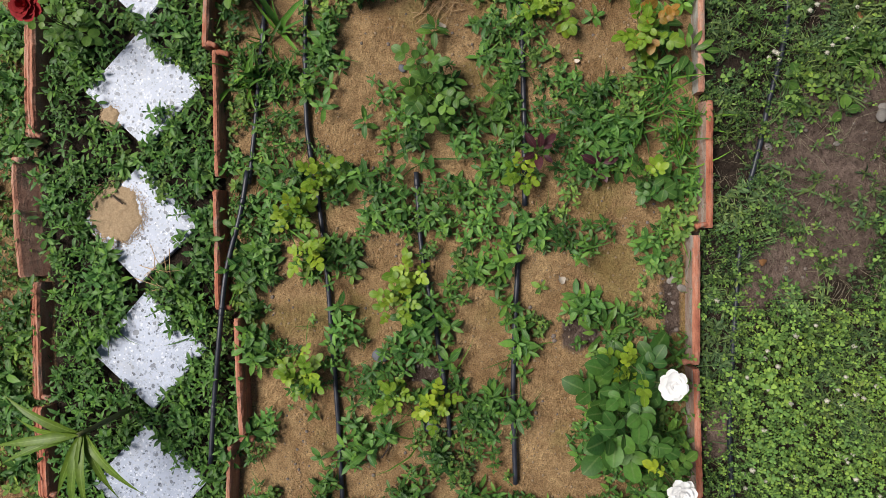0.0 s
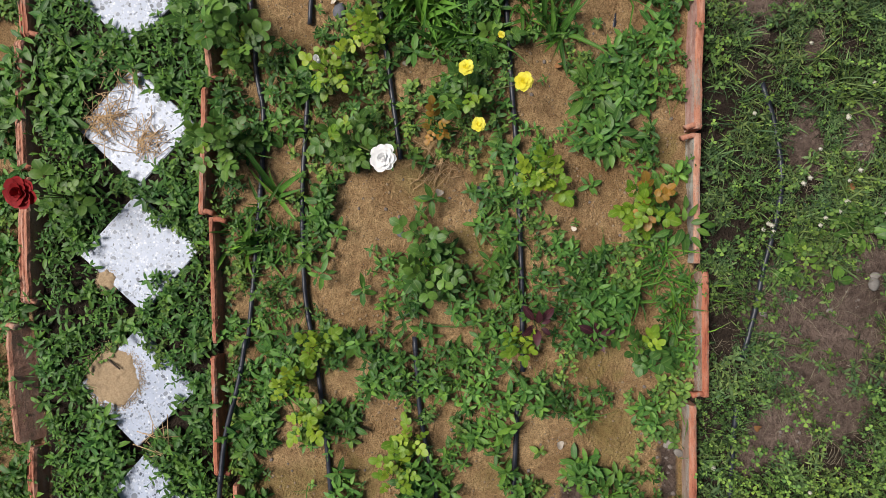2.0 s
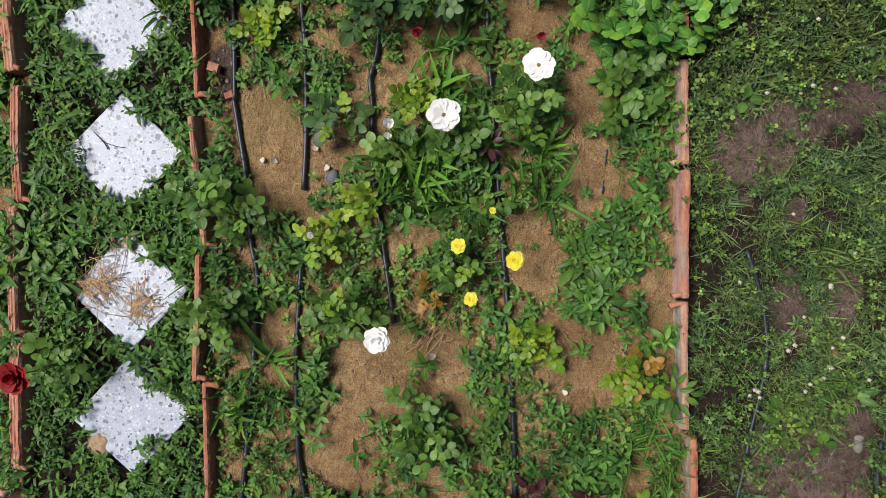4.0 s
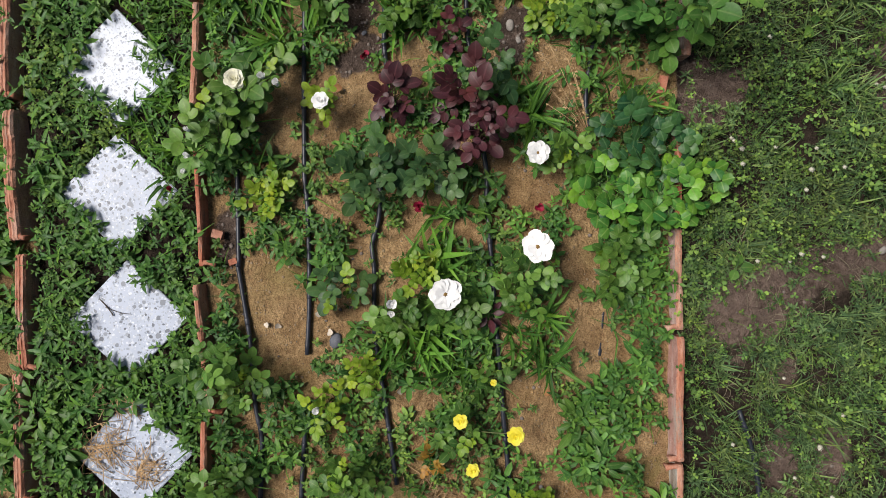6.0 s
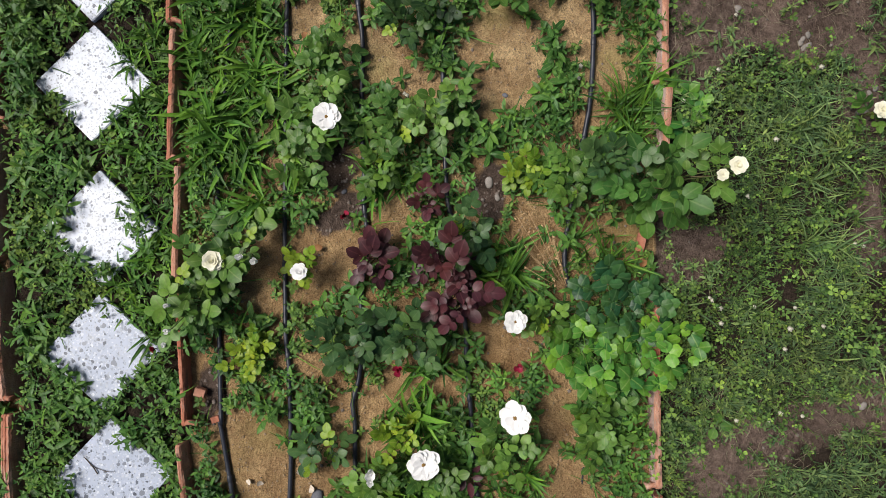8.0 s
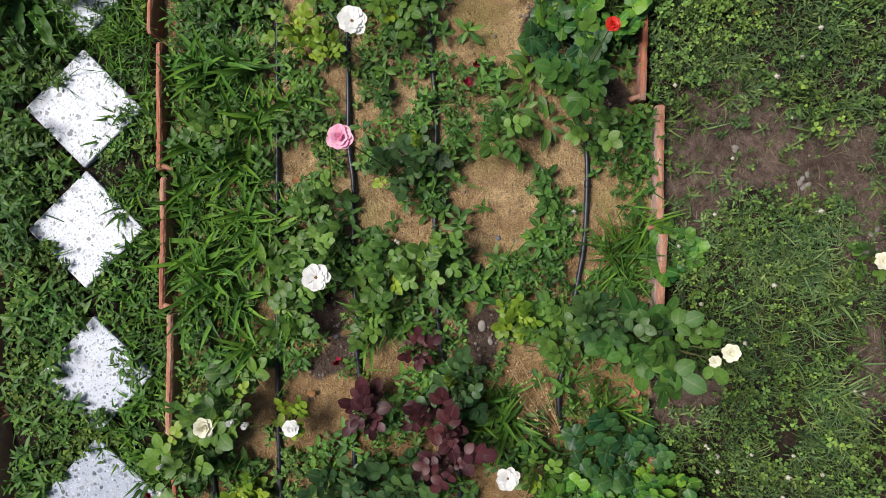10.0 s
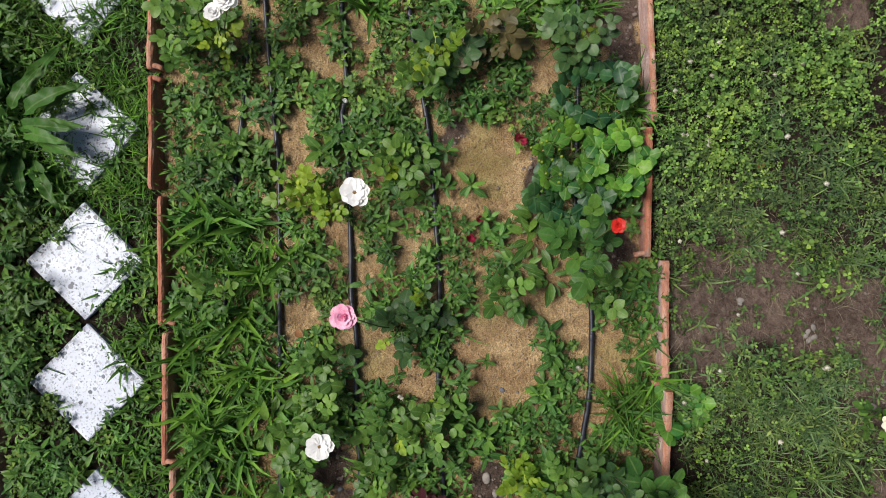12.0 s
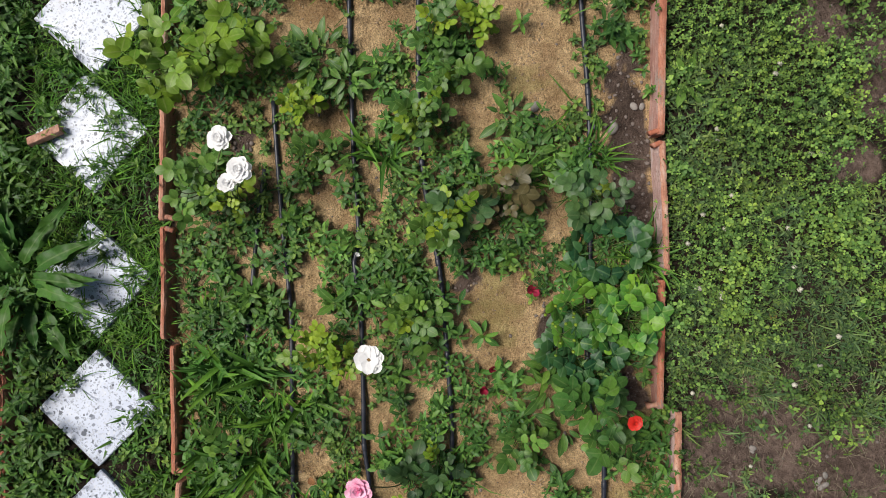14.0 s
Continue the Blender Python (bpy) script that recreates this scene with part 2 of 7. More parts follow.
def ground_material():
    """Loose sand in the bed, dark loam beside it, with moss films and crumbs; gap shade is painted under the lawn."""
    m, nt, p = material("sand_and_loam")
    pos = place_of(nt)
    bed = node(nt, "ShaderNodeAttribute", attribute_name="bed").outputs["Fac"]
    loam = node(nt, "ShaderNodeAttribute", attribute_name="loam").outputs["Fac"]
    moss = node(nt, "ShaderNodeAttribute", attribute_name="moss").outputs["Fac"]
    big, mid, fine = grain(nt, 7.0, 5.0, 0.6, pos), grain(nt, 38.0, 5.0, 0.65, pos), grain(nt, 230.0, 4.0, 0.75, pos)
    sand = ramp(nt, mid, [(0.28, SAND_LOW), (0.72, SAND_HIGH)])
    sand = mixed(nt, ramp(nt, big, [(0.4, (0, 0, 0)), (0.65, (0.6, 0.6, 0.6))]), sand, SAND_WET)
    sand = mixed(nt, 1.0, sand, ramp(nt, grain(nt, 4.3, 6.0, 0.68, pos), [(0.33, (0.74, 0.7, 0.64)), (0.5, (1.0, 1.0, 1.0)), (0.67, (1.2, 1.24, 1.26))]), "MULTIPLY")
    speck = ramp(nt, fine, [(0.32, (0.4, 0.37, 0.33)), (0.48, (0.98, 0.98, 0.98)), (0.66, (1.5, 1.5, 1.45))])
    sand = mixed(nt, 0.85, sand, speck, "MULTIPLY")
    # shade of small pits put into the sand colour as dark specks, without hollows
    pits = grain(nt, 120.0, 3.0, 0.6, pos)
    sand = mixed(nt, ramp(nt, pits, [(0.3, (0.75, 0.75, 0.75)), (0.4, (0, 0, 0))]), sand, (0.13, 0.08, 0.042))
    film = ramp(nt, math_node(nt, "MULTIPLY", moss, math_node(nt, "ADD", mid, math_node(nt, "MULTIPLY", fine, 0.5))), [(0.35, (0, 0, 0)), (0.95, (0.5, 0.5, 0.5))])
    sand = mixed(nt, film, sand, (0.2, 0.19, 0.04))
    lighter = node(nt, "ShaderNodeAttribute", attribute_name="lighter").outputs["Fac"]
    sand = mixed(nt, math_node(nt, "MULTIPLY", lighter, ramp(nt, big, [(0.3, (0.85, 0.85, 0.85)), (0.7, (0.35, 0.35, 0.35))])), sand, mixed(nt, 1.0, sand, (1.45, 1.6, 1.75), "MULTIPLY"))
    earth = ramp(nt, mid, [(0.3, EARTH_LOW), (0.72, EARTH_HIGH)])
    patchy = grain(nt, 3.2, 6.0, 0.65, pos)
    earth = mixed(nt, 1.0, earth, ramp(nt, patchy, [(0.34, (0.62, 0.6, 0.58)), (0.5, (1.0, 1.0, 1.0)), (0.66, (1.35, 1.33, 1.32))]), "MULTIPLY")
    humus_and_shade = node(nt, "ShaderNodeAttribute", attribute_name="humus_and_shade").outputs["Fac"]
    earth = mixed(nt, humus_and_shade, earth, ramp(nt, mid, [(0.3, HUMUS_AND_SHADE_LOW), (0.72, HUMUS_AND_SHADE_HIGH)]))
    earth = mixed(nt, 0.7, earth, ramp(nt, fine, [(0.3, (0.7, 0.7, 0.7)), (0.75, (1.3, 1.28, 1.25))]), "MULTIPLY")
    dirt = math_node(nt, "ADD", math_node(nt, "SUBTRACT", 1.0, bed), loam, True)
    edge = ramp(nt, math_node(nt, "ADD", dirt, math_node(nt, "MULTIPLY", math_node(nt, "SUBTRACT", mid, 0.5), 0.7)), [(0.25, (0, 0, 0)), (0.8, (1, 1, 1))])
    nt.links.new(mixed(nt, edge, sand, earth), p.inputs["Base Color"])
    p.inputs["Roughness"].default_value = 0.95
    p.inputs["Specular IOR Level"].default_value = 0.15
    lump = grain(nt, 95.0, 4.0, 0.7, pos)
    h = math_node(nt, "ADD", math_node(nt, "MULTIPLY", mid, 1.5), math_node(nt, "ADD", math_node(nt, "MULTIPLY", fine, 0.7), math_node(nt, "MULTIPLY", lump, 1.3)))
    bumped(nt, p, h, 1.0, 0.013)
    return m


def terrazzo_material(name, low, high, rare):
    """Polished white cement with chips of pale and dark marble; rare thins the dark chips out."""
    m, nt, p = material(name)
    tex = nt.nodes.new("ShaderNodeTexCoord").outputs["Object"]
    info = nt.nodes.new("ShaderNodeObjectInfo")
    shift = node(nt, "ShaderNodeVectorMath", {0: tex, 1: info.outputs["Location"]}, operation="ADD").outputs[0]
    warp = node(nt, "ShaderNodeVectorMath", {0: shift, 1: node(nt, "ShaderNodeVectorMath", {0: node(nt, "ShaderNodeTexNoise", {"Scale": 60.0, "Vector": shift}).outputs["Color"], 1: (0.012, 0.012, 0.012)}, operation="MULTIPLY").outputs[0]}, operation="ADD").outputs[0]
    col = ramp(nt, grain(nt, 14.0, 4.0, 0.6, shift), [(0.3, low), (0.7, high)])
    for scale, share, size, dark, pale in ((190.0, 0.5, 0.4, (0.2, 0.235, 0.3), (0.62, 0.66, 0.75)), (95.0, 0.45, 0.42, (0.2, 0.235, 0.31), (0.66, 0.7, 0.78)), (110.0, 0.1, 0.36, (0.05, 0.06, 0.085), (0.2, 0.23, 0.29)), (60.0, 0.16, 0.38, (0.06, 0.072, 0.1), (0.24, 0.27, 0.33)), (44.0, 0.07, 0.36, (0.09, 0.105, 0.14), (0.3, 0.33, 0.39))):
        vo = node(nt, "ShaderNodeTexVoronoi", {"Scale": scale, "Vector": warp, "Randomness": 1.0})
        sp = node(nt, "ShaderNodeSeparateColor", {0: vo.outputs["Color"]})
        near = math_node(nt, "LESS_THAN", vo.outputs["Distance"], math_node(nt, "ADD", size * 0.7, math_node(nt, "MULTIPLY", sp.outputs[2], size * 0.7)))
        pick = math_node(nt, "LESS_THAN", sp.outputs[0], share * (rare if share < 0.2 else 1.0))
        col = mixed(nt, math_node(nt, "MULTIPLY", near, pick), col, mixed(nt, sp.outputs[1], dark, pale))
    dust = grain(nt, 9.0, 6.0, 0.7, shift)
    col = mixed(nt, ramp(nt, dust, [(0.58, (0, 0, 0)), (0.85, (0.3, 0.3, 0.3))]), col, (0.42, 0.37, 0.29))
    nt.links.new(col, p.inputs["Base Color"])
    p.inputs["Roughness"].default_value = 0.45
    bumped(nt, p, grain(nt, 220.0, 3.0, 0.6, shift), 0.1, 0.0006)
    return m


def clay_material(name, low, mid, high, patch, patch_from):
    """Fired clay roof tile: streaked red to salmon, with patches of lichen, lime or soil and dark pits."""
    m, nt, p = material(name)
    pos = place_of(nt)
    rnd = nt.nodes.new("ShaderNodeObjectInfo").outputs["Random"]
    stretch = node(nt, "ShaderNodeMapping", {"Vector": pos, "Scale": (1.0, 0.22, 1.0)}).outputs[0]
    a, b, c = grain(nt, 45.0, 6.0, 0.7, stretch), grain(nt, 190.0, 4.0, 0.7, pos), grain(nt, 20.0, 5.0, 0.7, stretch)
    col = ramp(nt, a, [(0.28, low), (0.5, mid), (0.72, high)])
    pale = mixed(nt, 1.0, col, (1.15, 1.7, 2.0), "MULTIPLY")
    col = mixed(nt, ramp(nt, math_node(nt, "ADD", rnd, math_node(nt, "SUBTRACT", c, 0.5)), [(0.3, (0, 0, 0)), (0.9, (0.9, 0.9, 0.9))]), col, pale)
    lich = math_node(nt, "ADD", c, math_node(nt, "MULTIPLY", math_node(nt, "SUBTRACT", b, 0.5), 0.35))
    col = mixed(nt, ramp(nt, lich, [(patch_from, (0, 0, 0)), (patch_from + 0.1, (0.85, 0.85, 0.85))]), col, patch)
    col = mixed(nt, ramp(nt, b, [(0.3, (0.7, 0.7, 0.7)), (0.44, (0, 0, 0))]), col, (0.06, 0.035, 0.026))
    nt.links.new(col, p.inputs["Base Color"])
    p.inputs["Roughness"].default_value = 0.9
    bumped(nt, p, math_node(nt, "ADD", a, math_node(nt, "MULTIPLY", b, 0.8)), 0.8, 0.004)
    return m


SAND_LOW, SAND_HIGH, SAND_WET = (0.305, 0.182, 0.086), (0.62, 0.425, 0.222), (0.285, 0.17, 0.086)
EARTH_LOW, EARTH_HIGH = (0.096, 0.067, 0.054), (0.275, 0.203, 0.17)
HUMUS_AND_SHADE_LOW, HUMUS_AND_SHADE_HIGH = (0.0218, 0.0164, 0.0125), (0.0663, 0.0484, 0.0359)
M_GROUND = ground_material()
M_TERRAZZO = terrazzo_material("terrazzo", (0.36, 0.41, 0.52), (0.45, 0.505, 0.63), 1.0)
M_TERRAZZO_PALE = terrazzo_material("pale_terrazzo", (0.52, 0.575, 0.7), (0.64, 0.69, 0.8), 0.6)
M_CLAY = clay_material("fired_clay", (0.24, 0.062, 0.033), (0.42, 0.143, 0.08), (0.52, 0.26, 0.18), (0.266, 0.222, 0.185), 0.57)
M_CLAY_LICHEN = clay_material("fired_clay_with_lichen", (0.178, 0.0888, 0.0592), (0.311, 0.192, 0.141), (0.385, 0.296, 0.237), (0.37, 0.355, 0.326), 0.5)
M_CLAY_PALE = clay_material("pale_weathered_clay", (0.27, 0.1, 0.07), (0.42, 0.195, 0.15), (0.52, 0.32, 0.26), (0.37, 0.311, 0.266), 0.55)
M_CLAY_SOILED = clay_material("soiled_clay", (0.25, 0.085, 0.05), (0.4, 0.15, 0.09), (0.48, 0.23, 0.155), (0.163, 0.111, 0.0814), 0.55)
M_HOSE, nt_h, p_h = material("black_polythene")
p_h.inputs["Roughness"].default_value = 0.42
nt_h.links.new(ramp(nt_h, grain(nt_h, 30.0, 5.0, 0.7, place_of(nt_h)), [(0.4, (0.012, 0.015, 0.025)), (0.72, (0.04, 0.045, 0.06)), (0.8, (0.16, 0.13, 0.1))]), p_h.inputs["Base Color"])
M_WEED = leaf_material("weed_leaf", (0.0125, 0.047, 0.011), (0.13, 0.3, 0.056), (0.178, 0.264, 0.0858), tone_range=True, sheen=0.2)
M_GRASS = leaf_material("grass_blade", (0.0125, 0.047, 0.009), (0.12, 0.285, 0.037), (0.172, 0.264, 0.0792), tone_range=True, rough=0.5, sheen=0.2)
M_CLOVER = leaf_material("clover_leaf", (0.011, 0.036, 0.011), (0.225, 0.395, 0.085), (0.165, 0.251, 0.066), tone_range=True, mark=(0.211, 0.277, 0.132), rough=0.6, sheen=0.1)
M_ROSE_YOUNG = leaf_material("young_rose_leaf", (0.0594, 0.165, 0.0119), (0.264, 0.37, 0.033), (0.264, 0.33, 0.0792), True)
M_ROSE_GREEN = leaf_material("rose_leaf", (0.0211, 0.0726, 0.0158), (0.132, 0.264, 0.0462), (0.172, 0.251, 0.0726), True)
M_ROSE_BIG = leaf_material("broad_rose_leaf", (0.0185, 0.066, 0.0165), (0.0792, 0.191, 0.0363), (0.132, 0.211, 0.066), True, rough=0.44, sheen=0.2)
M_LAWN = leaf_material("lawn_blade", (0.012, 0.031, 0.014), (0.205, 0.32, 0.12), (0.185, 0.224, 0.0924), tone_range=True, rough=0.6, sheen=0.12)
M_ROSE_DARK = leaf_material("dark_rose_leaf", (0.0158, 0.0528, 0.0218), (0.0759, 0.158, 0.0495), (0.112, 0.172, 0.066), True, rough=0.44, sheen=0.3)
M_ROSE_PURPLE = leaf_material("purple_rose_leaf", (0.026, 0.008, 0.012), (0.088, 0.026, 0.036), (0.132, 0.0462, 0.0528), True, glow=0.1, rough=0.44, sheen=0.3)
M_ROSE_BRONZE = leaf_material("bronze_rose_leaf", (0.04, 0.042, 0.016), (0.14, 0.115, 0.05), (0.15, 0.14, 0.07), True, rough=0.44, sheen=0.3)
M_COLUMBINE = leaf_material("columbine_leaf", (0.0106, 0.0495, 0.0185), (0.066, 0.172, 0.0495), (0.106, 0.198, 0.0792), True, rough=0.44, sheen=0.3)
M_COLUMBINE_NEW = leaf_material("new_columbine_leaf", (0.02, 0.1, 0.02), (0.17, 0.37, 0.04), (0.198, 0.317, 0.0792), True, rough=0.44, sheen=0.3)
M_DOCK = leaf_material("dock_leaf", (0.024, 0.08, 0.015), (0.08, 0.19, 0.036), (0.132, 0.211, 0.0726), True, rough=0.44, sheen=0.14)
M_LILY = leaf_material("lily_leaf", (0.065, 0.135, 0.013), (0.14, 0.22, 0.028), (0.231, 0.33, 0.0792), True)
M_ROSE_ORANGE = leaf_material("orange_rose_leaf", (0.198, 0.132, 0.0198), (0.33, 0.158, 0.033), (0.33, 0.264, 0.0792), True)
M_ROSE_BRIGHT = leaf_material("bright_rose_leaf", (0.0528, 0.139, 0.0132), (0.198, 0.33, 0.033), (0.224, 0.297, 0.0792), True)
M_STEM = plain_material("green_stem", (0.049, 0.084, 0.021), (0.14, 0.14, 0.049), 60.0, 0.6)
M_CANE = plain_material("rose_cane", (0.056, 0.042, 0.0175), (0.14, 0.112, 0.049), 60.0, 0.65)
M_WHITE = plain_material("white_petal", (0.93, 0.93, 0.92), (0.95, 0.95, 0.95), 50.0, 0.55, 0.1, 0.001, through_light=0.22)
M_CREAM = plain_material("cream_petal", (0.86, 0.84, 0.66), (0.92, 0.91, 0.8), 50.0, 0.55, 0.15, 0.001, through_light=0.22)
M_FADED = plain_material("faded_petal", (0.42, 0.34, 0.25), (0.72, 0.65, 0.56), 60.0, 0.6, 0.2, 0.001)
M_YELLOW = plain_material("yellow_petal", (0.93, 0.83, 0.04), (0.96, 0.92, 0.2), 50.0, 0.55, 0.15, 0.001, through_light=0.35)
M_RED = plain_material("crimson_petal", (0.2, 0.002, 0.004), (0.36, 0.004, 0.008), 50.0, 0.75, 0.2, 0.001, through_light=0.15)
M_SCARLET = plain_material("scarlet_petal", (0.6, 0.02, 0.015), (0.8, 0.06, 0.04), 50.0, 0.5, 0.2, 0.001, through_light=0.15)
M_PINK = plain_material("pink_petal", (0.9, 0.24, 0.47), (0.95, 0.78, 0.88), 45.0, 0.5, 0.15, 0.001, through_light=0.2)
M_MAGENTA = plain_material("magenta_petal", (0.175, 0.0056, 0.021), (0.35, 0.014, 0.056), 50.0, 0.55, 0.2, 0.001)
M_POLLEN = plain_material("flower_heart", (0.084, 0.042, 0.014), (0.28, 0.168, 0.035), 300.0, 0.8)
M_PEBBLE = plain_material("grey_pebble", (0.154, 0.14, 0.126), (0.294, 0.273, 0.252), 45.0, 0.8, 0.3, 0.002, True)
M_GRIT = plain_material("soil_grit", (0.091, 0.07, 0.0595), (0.266, 0.224, 0.196), 200.0, 0.9, 0.4, 0.002)
M_SLATE = plain_material("blue_grey_stone", (0.07, 0.077, 0.098), (0.168, 0.175, 0.203), 45.0, 0.75, 0.4, 0.002, True)
M_STRAW = plain_material("dry_straw", (0.42, 0.26, 0.12), (0.66, 0.47, 0.27), 40.0, 0.85, 0.2, 0.001)
M_CRUMB = plain_material("sand_crumb", (0.168, 0.105, 0.056), (0.462, 0.35, 0.224), 120.0, 0.95, 0.4, 0.002)
M_DEAD = plain_material("dead_leaf", (0.168, 0.07, 0.0245), (0.315, 0.154, 0.056), 60.0, 0.8, 0.3, 0.002)
M_HAY = plain_material("pale_hay", (0.18, 0.15, 0.1), (0.4, 0.35, 0.25), 40.0, 0.85, 0.2, 0.001)
M_TWIG = plain_material("dead_twig", (0.042, 0.028, 0.021), (0.112, 0.077, 0.056), 60.0, 0.9)
M_HEAD = plain_material("clover_head", (0.42, 0.38, 0.26), (0.88, 0.87, 0.78), 260.0, 0.8, through_light=0.2)
M_PILE = plain_material("loose_sand", (0.252, 0.168, 0.091), (0.504, 0.378, 0.238), 170.0, 0.95, 0.8, 0.003)


# ---------------- plan of the place, in metres ----------------
SAND_A = [
    (-0.157, 0.701, 0.139, 0.167), (-0.513, 0.818, 0.074, 0.056), (0.068, 0.765, 0.083, 0.083),
    (0.524, 0.691, 0.157, 0.139), (-0.277, 0.464, 0.139, 0.111), (-0.241, 0.369, 0.083, 0.074),
    (0.146, 0.56, 0.056, 0.065), (-0.362, 0.129, 0.074, 0.059), (0.604, 0.159, 0.133, 0.089),
    (0.332, 0.203, 0.065, 0.052), (-0.157, 0.002, 0.083, 0.089), (0.021, -0.03, 0.041, 0.093),
    (-0.255, -0.118, 0.102, 0.065), (-0.485, -0.161, 0.107, 0.12), (-0.162, -0.195, 0.056, 0.065),
    (0.136, -0.276, 0.083, 0.176), (0.344, -0.093, 0.12, 0.102), (0.563, -0.079, 0.111, 0.111),
    (0.373, -0.428, 0.111, 0.167), (0.322, -0.652, 0.093, 0.139), (-0.458, -0.57, 0.102, 0.111),
    (-0.482, -0.723, 0.102, 0.074), (-0.242, -0.345, 0.065, 0.056), (-0.156, -0.668, 0.083, 0.083),
]
SAND_B = [
    (-0.234, -0.743, 0.093, 0.056), (0.163, -0.726, 0.046, 0.056), (0.422, -0.746, 0.093, 0.074),
    (-0.486, 1.496, 0.107, 0.139), (-0.455, 1.288, 0.096, 0.102), (-0.281, 1.413, 0.078, 0.089),
    (-0.192, 1.241, 0.046, 0.065), (-0.508, 0.857, 0.07, 0.078), (0.563, 1.584, 0.052, 0.074),
    (0.591, 1.287, 0.083, 0.144), (0.366, 1.166, 0.059, 0.07), (0.399, 1.016, 0.093, 0.107),
    (0.449, 0.828, 0.078, 0.07), (0.765, 0.93, 0.059, 0.115), (0.054, 0.709, 0.102, 0.12),
    (-0.007, 1.16, 0.065, 0.048), (-0.479, 1.555, 0.115, 0.074), (-0.172, 1.619, 0.056, 0.102),
    (-0.459, 2.068, 0.059, 0.078), (-0.267, 2.098, 0.07, 0.089), (0.045, 2.294, 0.052, 0.07),
    (-0.187, 2.19, 0.065, 0.052), (0.581, 1.702, 0.052, 0.107), (0.361, 1.18, 0.07, 0.052),
]
SAND_C = [
    (0.499, 2.237, 0.078, 0.107), (0.706, 2.209, 0.07, 0.07), (0.336, 1.959, 0.07, 0.07),
    (0.445, 1.859, 0.078, 0.052), (0.103, 1.826, 0.102, 0.048), (0.018, 1.136, 0.059, 0.052),
    (-0.488, 0.852, 0.067, 0.089), (-0.415, 2.227, 0.061, 0.078), (-0.462, 2.055, 0.07, 0.078),
    (-0.244, 2.161, 0.083, 0.12), (-0.483, 1.572, 0.107, 0.107), (-0.222, 1.774, 0.074, 0.048),
    (-0.072, 1.671, 0.041, 0.067), (0.019, 2.846, 0.074, 0.102), (0.131, 2.763, 0.048, 0.063),
    (0.423, 2.808, 0.139, 0.194), (0.53, 2.185, 0.078, 0.089), (0.034, 2.304, 0.065, 0.067),
    (0.79, 2.83, 0.03, 0.093), (0.801, 2.212, 0.067, 0.052), (0.619, 1.564, 0.059, 0.07),
    (0.586, 1.701, 0.067, 0.085), (0.343, 1.865, 0.067, 0.052), (0.406, 3.416, 0.13, 0.163),
]
SAND_D = [
    (0.63, 2.987, 0.083, 0.07), (0.771, 2.79, 0.037, 0.102), (0.011, 2.811, 0.093, 0.083),
    (-0.229, 2.997, 0.056, 0.067), (-0.217, 3.379, 0.059, 0.067), (-0.215, 3.588, 0.056, 0.07),
    (-0.419, 3.065, 0.041, 0.048), (-0.083, 3.199, 0.037, 0.052), (0.021, 2.291, 0.067, 0.085),
    (-0.429, 2.234, 0.089, 0.089), (-0.18, 2.164, 0.102, 0.102), (0.743, 2.201, 0.083, 0.052),
    (0.555, 4.369, 0.144, 0.13), (0.601, 4.199, 0.12, 0.102), (0.052, 4.422, 0.083, 0.089),
    (-0.172, 4.474, 0.074, 0.067), (-0.119, 4.114, 0.085, 0.085), (-0.115, 3.868, 0.067, 0.139),
    (0.374, 4.139, 0.083, 0.102), (0.036, 4.161, 0.046, 0.083), (0.022, 3.936, 0.046, 0.067),
    (0.616, 3.787, 0.067, 0.102), (0.682, 2.912, 0.067, 0.067), (-0.011, 3.081, 0.048, 0.067),
]
SAND_E = [
    (-0.25, 2.957, 0.056, 0.056), (-0.198, 3.474, 0.048, 0.102),
]
SAND = SAND_A + SAND_B + SAND_C + SAND_D + SAND_E
LOAM = [
    (-0.152, 2.486, 0.067, 0.102), (-0.139, 2.35, 0.063, 0.048), (0.356, 2.386, 0.07, 0.115),
    (0.575, 3.387, 0.041, 0.102), (0.846, 3.173, 0.048, 0.085), (0.301, 3.574, 0.056, 0.052),
    (-0.408, 4.076, 0.056, 0.048), (0.869, 3.996, 0.078, 0.306), (0.789, 3.173, 0.067, 0.056),
    (0.752, -0.175, 0.041, 0.111), (0.45, -0.262, 0.083, 0.046), (-0.045, -0.385, 0.065, 0.037),
    (-0.183, 2.285, 0.056, 0.046), (-0.613, 1.713, 0.056, 0.111),
]
SOIL_A = [
    (-1.208, 0.381, 0.078, 0.052), (-1.121, -0.526, 0.07, 0.046), (1.26, 0.25, 0.19, 0.25),
    (1.388, 0.406, 0.07, 0.157), (1.119, -0.055, 0.102, 0.102), (1.296, 0.031, 0.093, 0.083),
    (0.888, -0.582, 0.048, 0.083), (1.012, -0.144, 0.048, 0.074), (-0.847, 0.008, 0.046, 0.046),
    (1.088, 1.397, 0.085, 0.139), (1.217, 1.502, 0.13, 0.067), (1.246, 1.19, 0.033, 0.067),
    (1.22, 0.878, 0.056, 0.093), (1.383, 0.873, 0.063, 0.13), (1.262, 1.485, 0.102, 0.067),
    (1.126, 1.377, 0.13, 0.102), (0.987, 2.14, 0.056, 0.111), (1.408, 2.897, 0.296, 0.089),
    (1.097, 2.815, 0.102, 0.12), (1.647, 2.674, 0.052, 0.176), (1.482, 1.547, 0.148, 0.083),
    (1.129, 1.37, 0.148, 0.083), (1.622, 2.118, 0.063, 0.067), (1.598, 1.581, 0.07, 0.102),
]
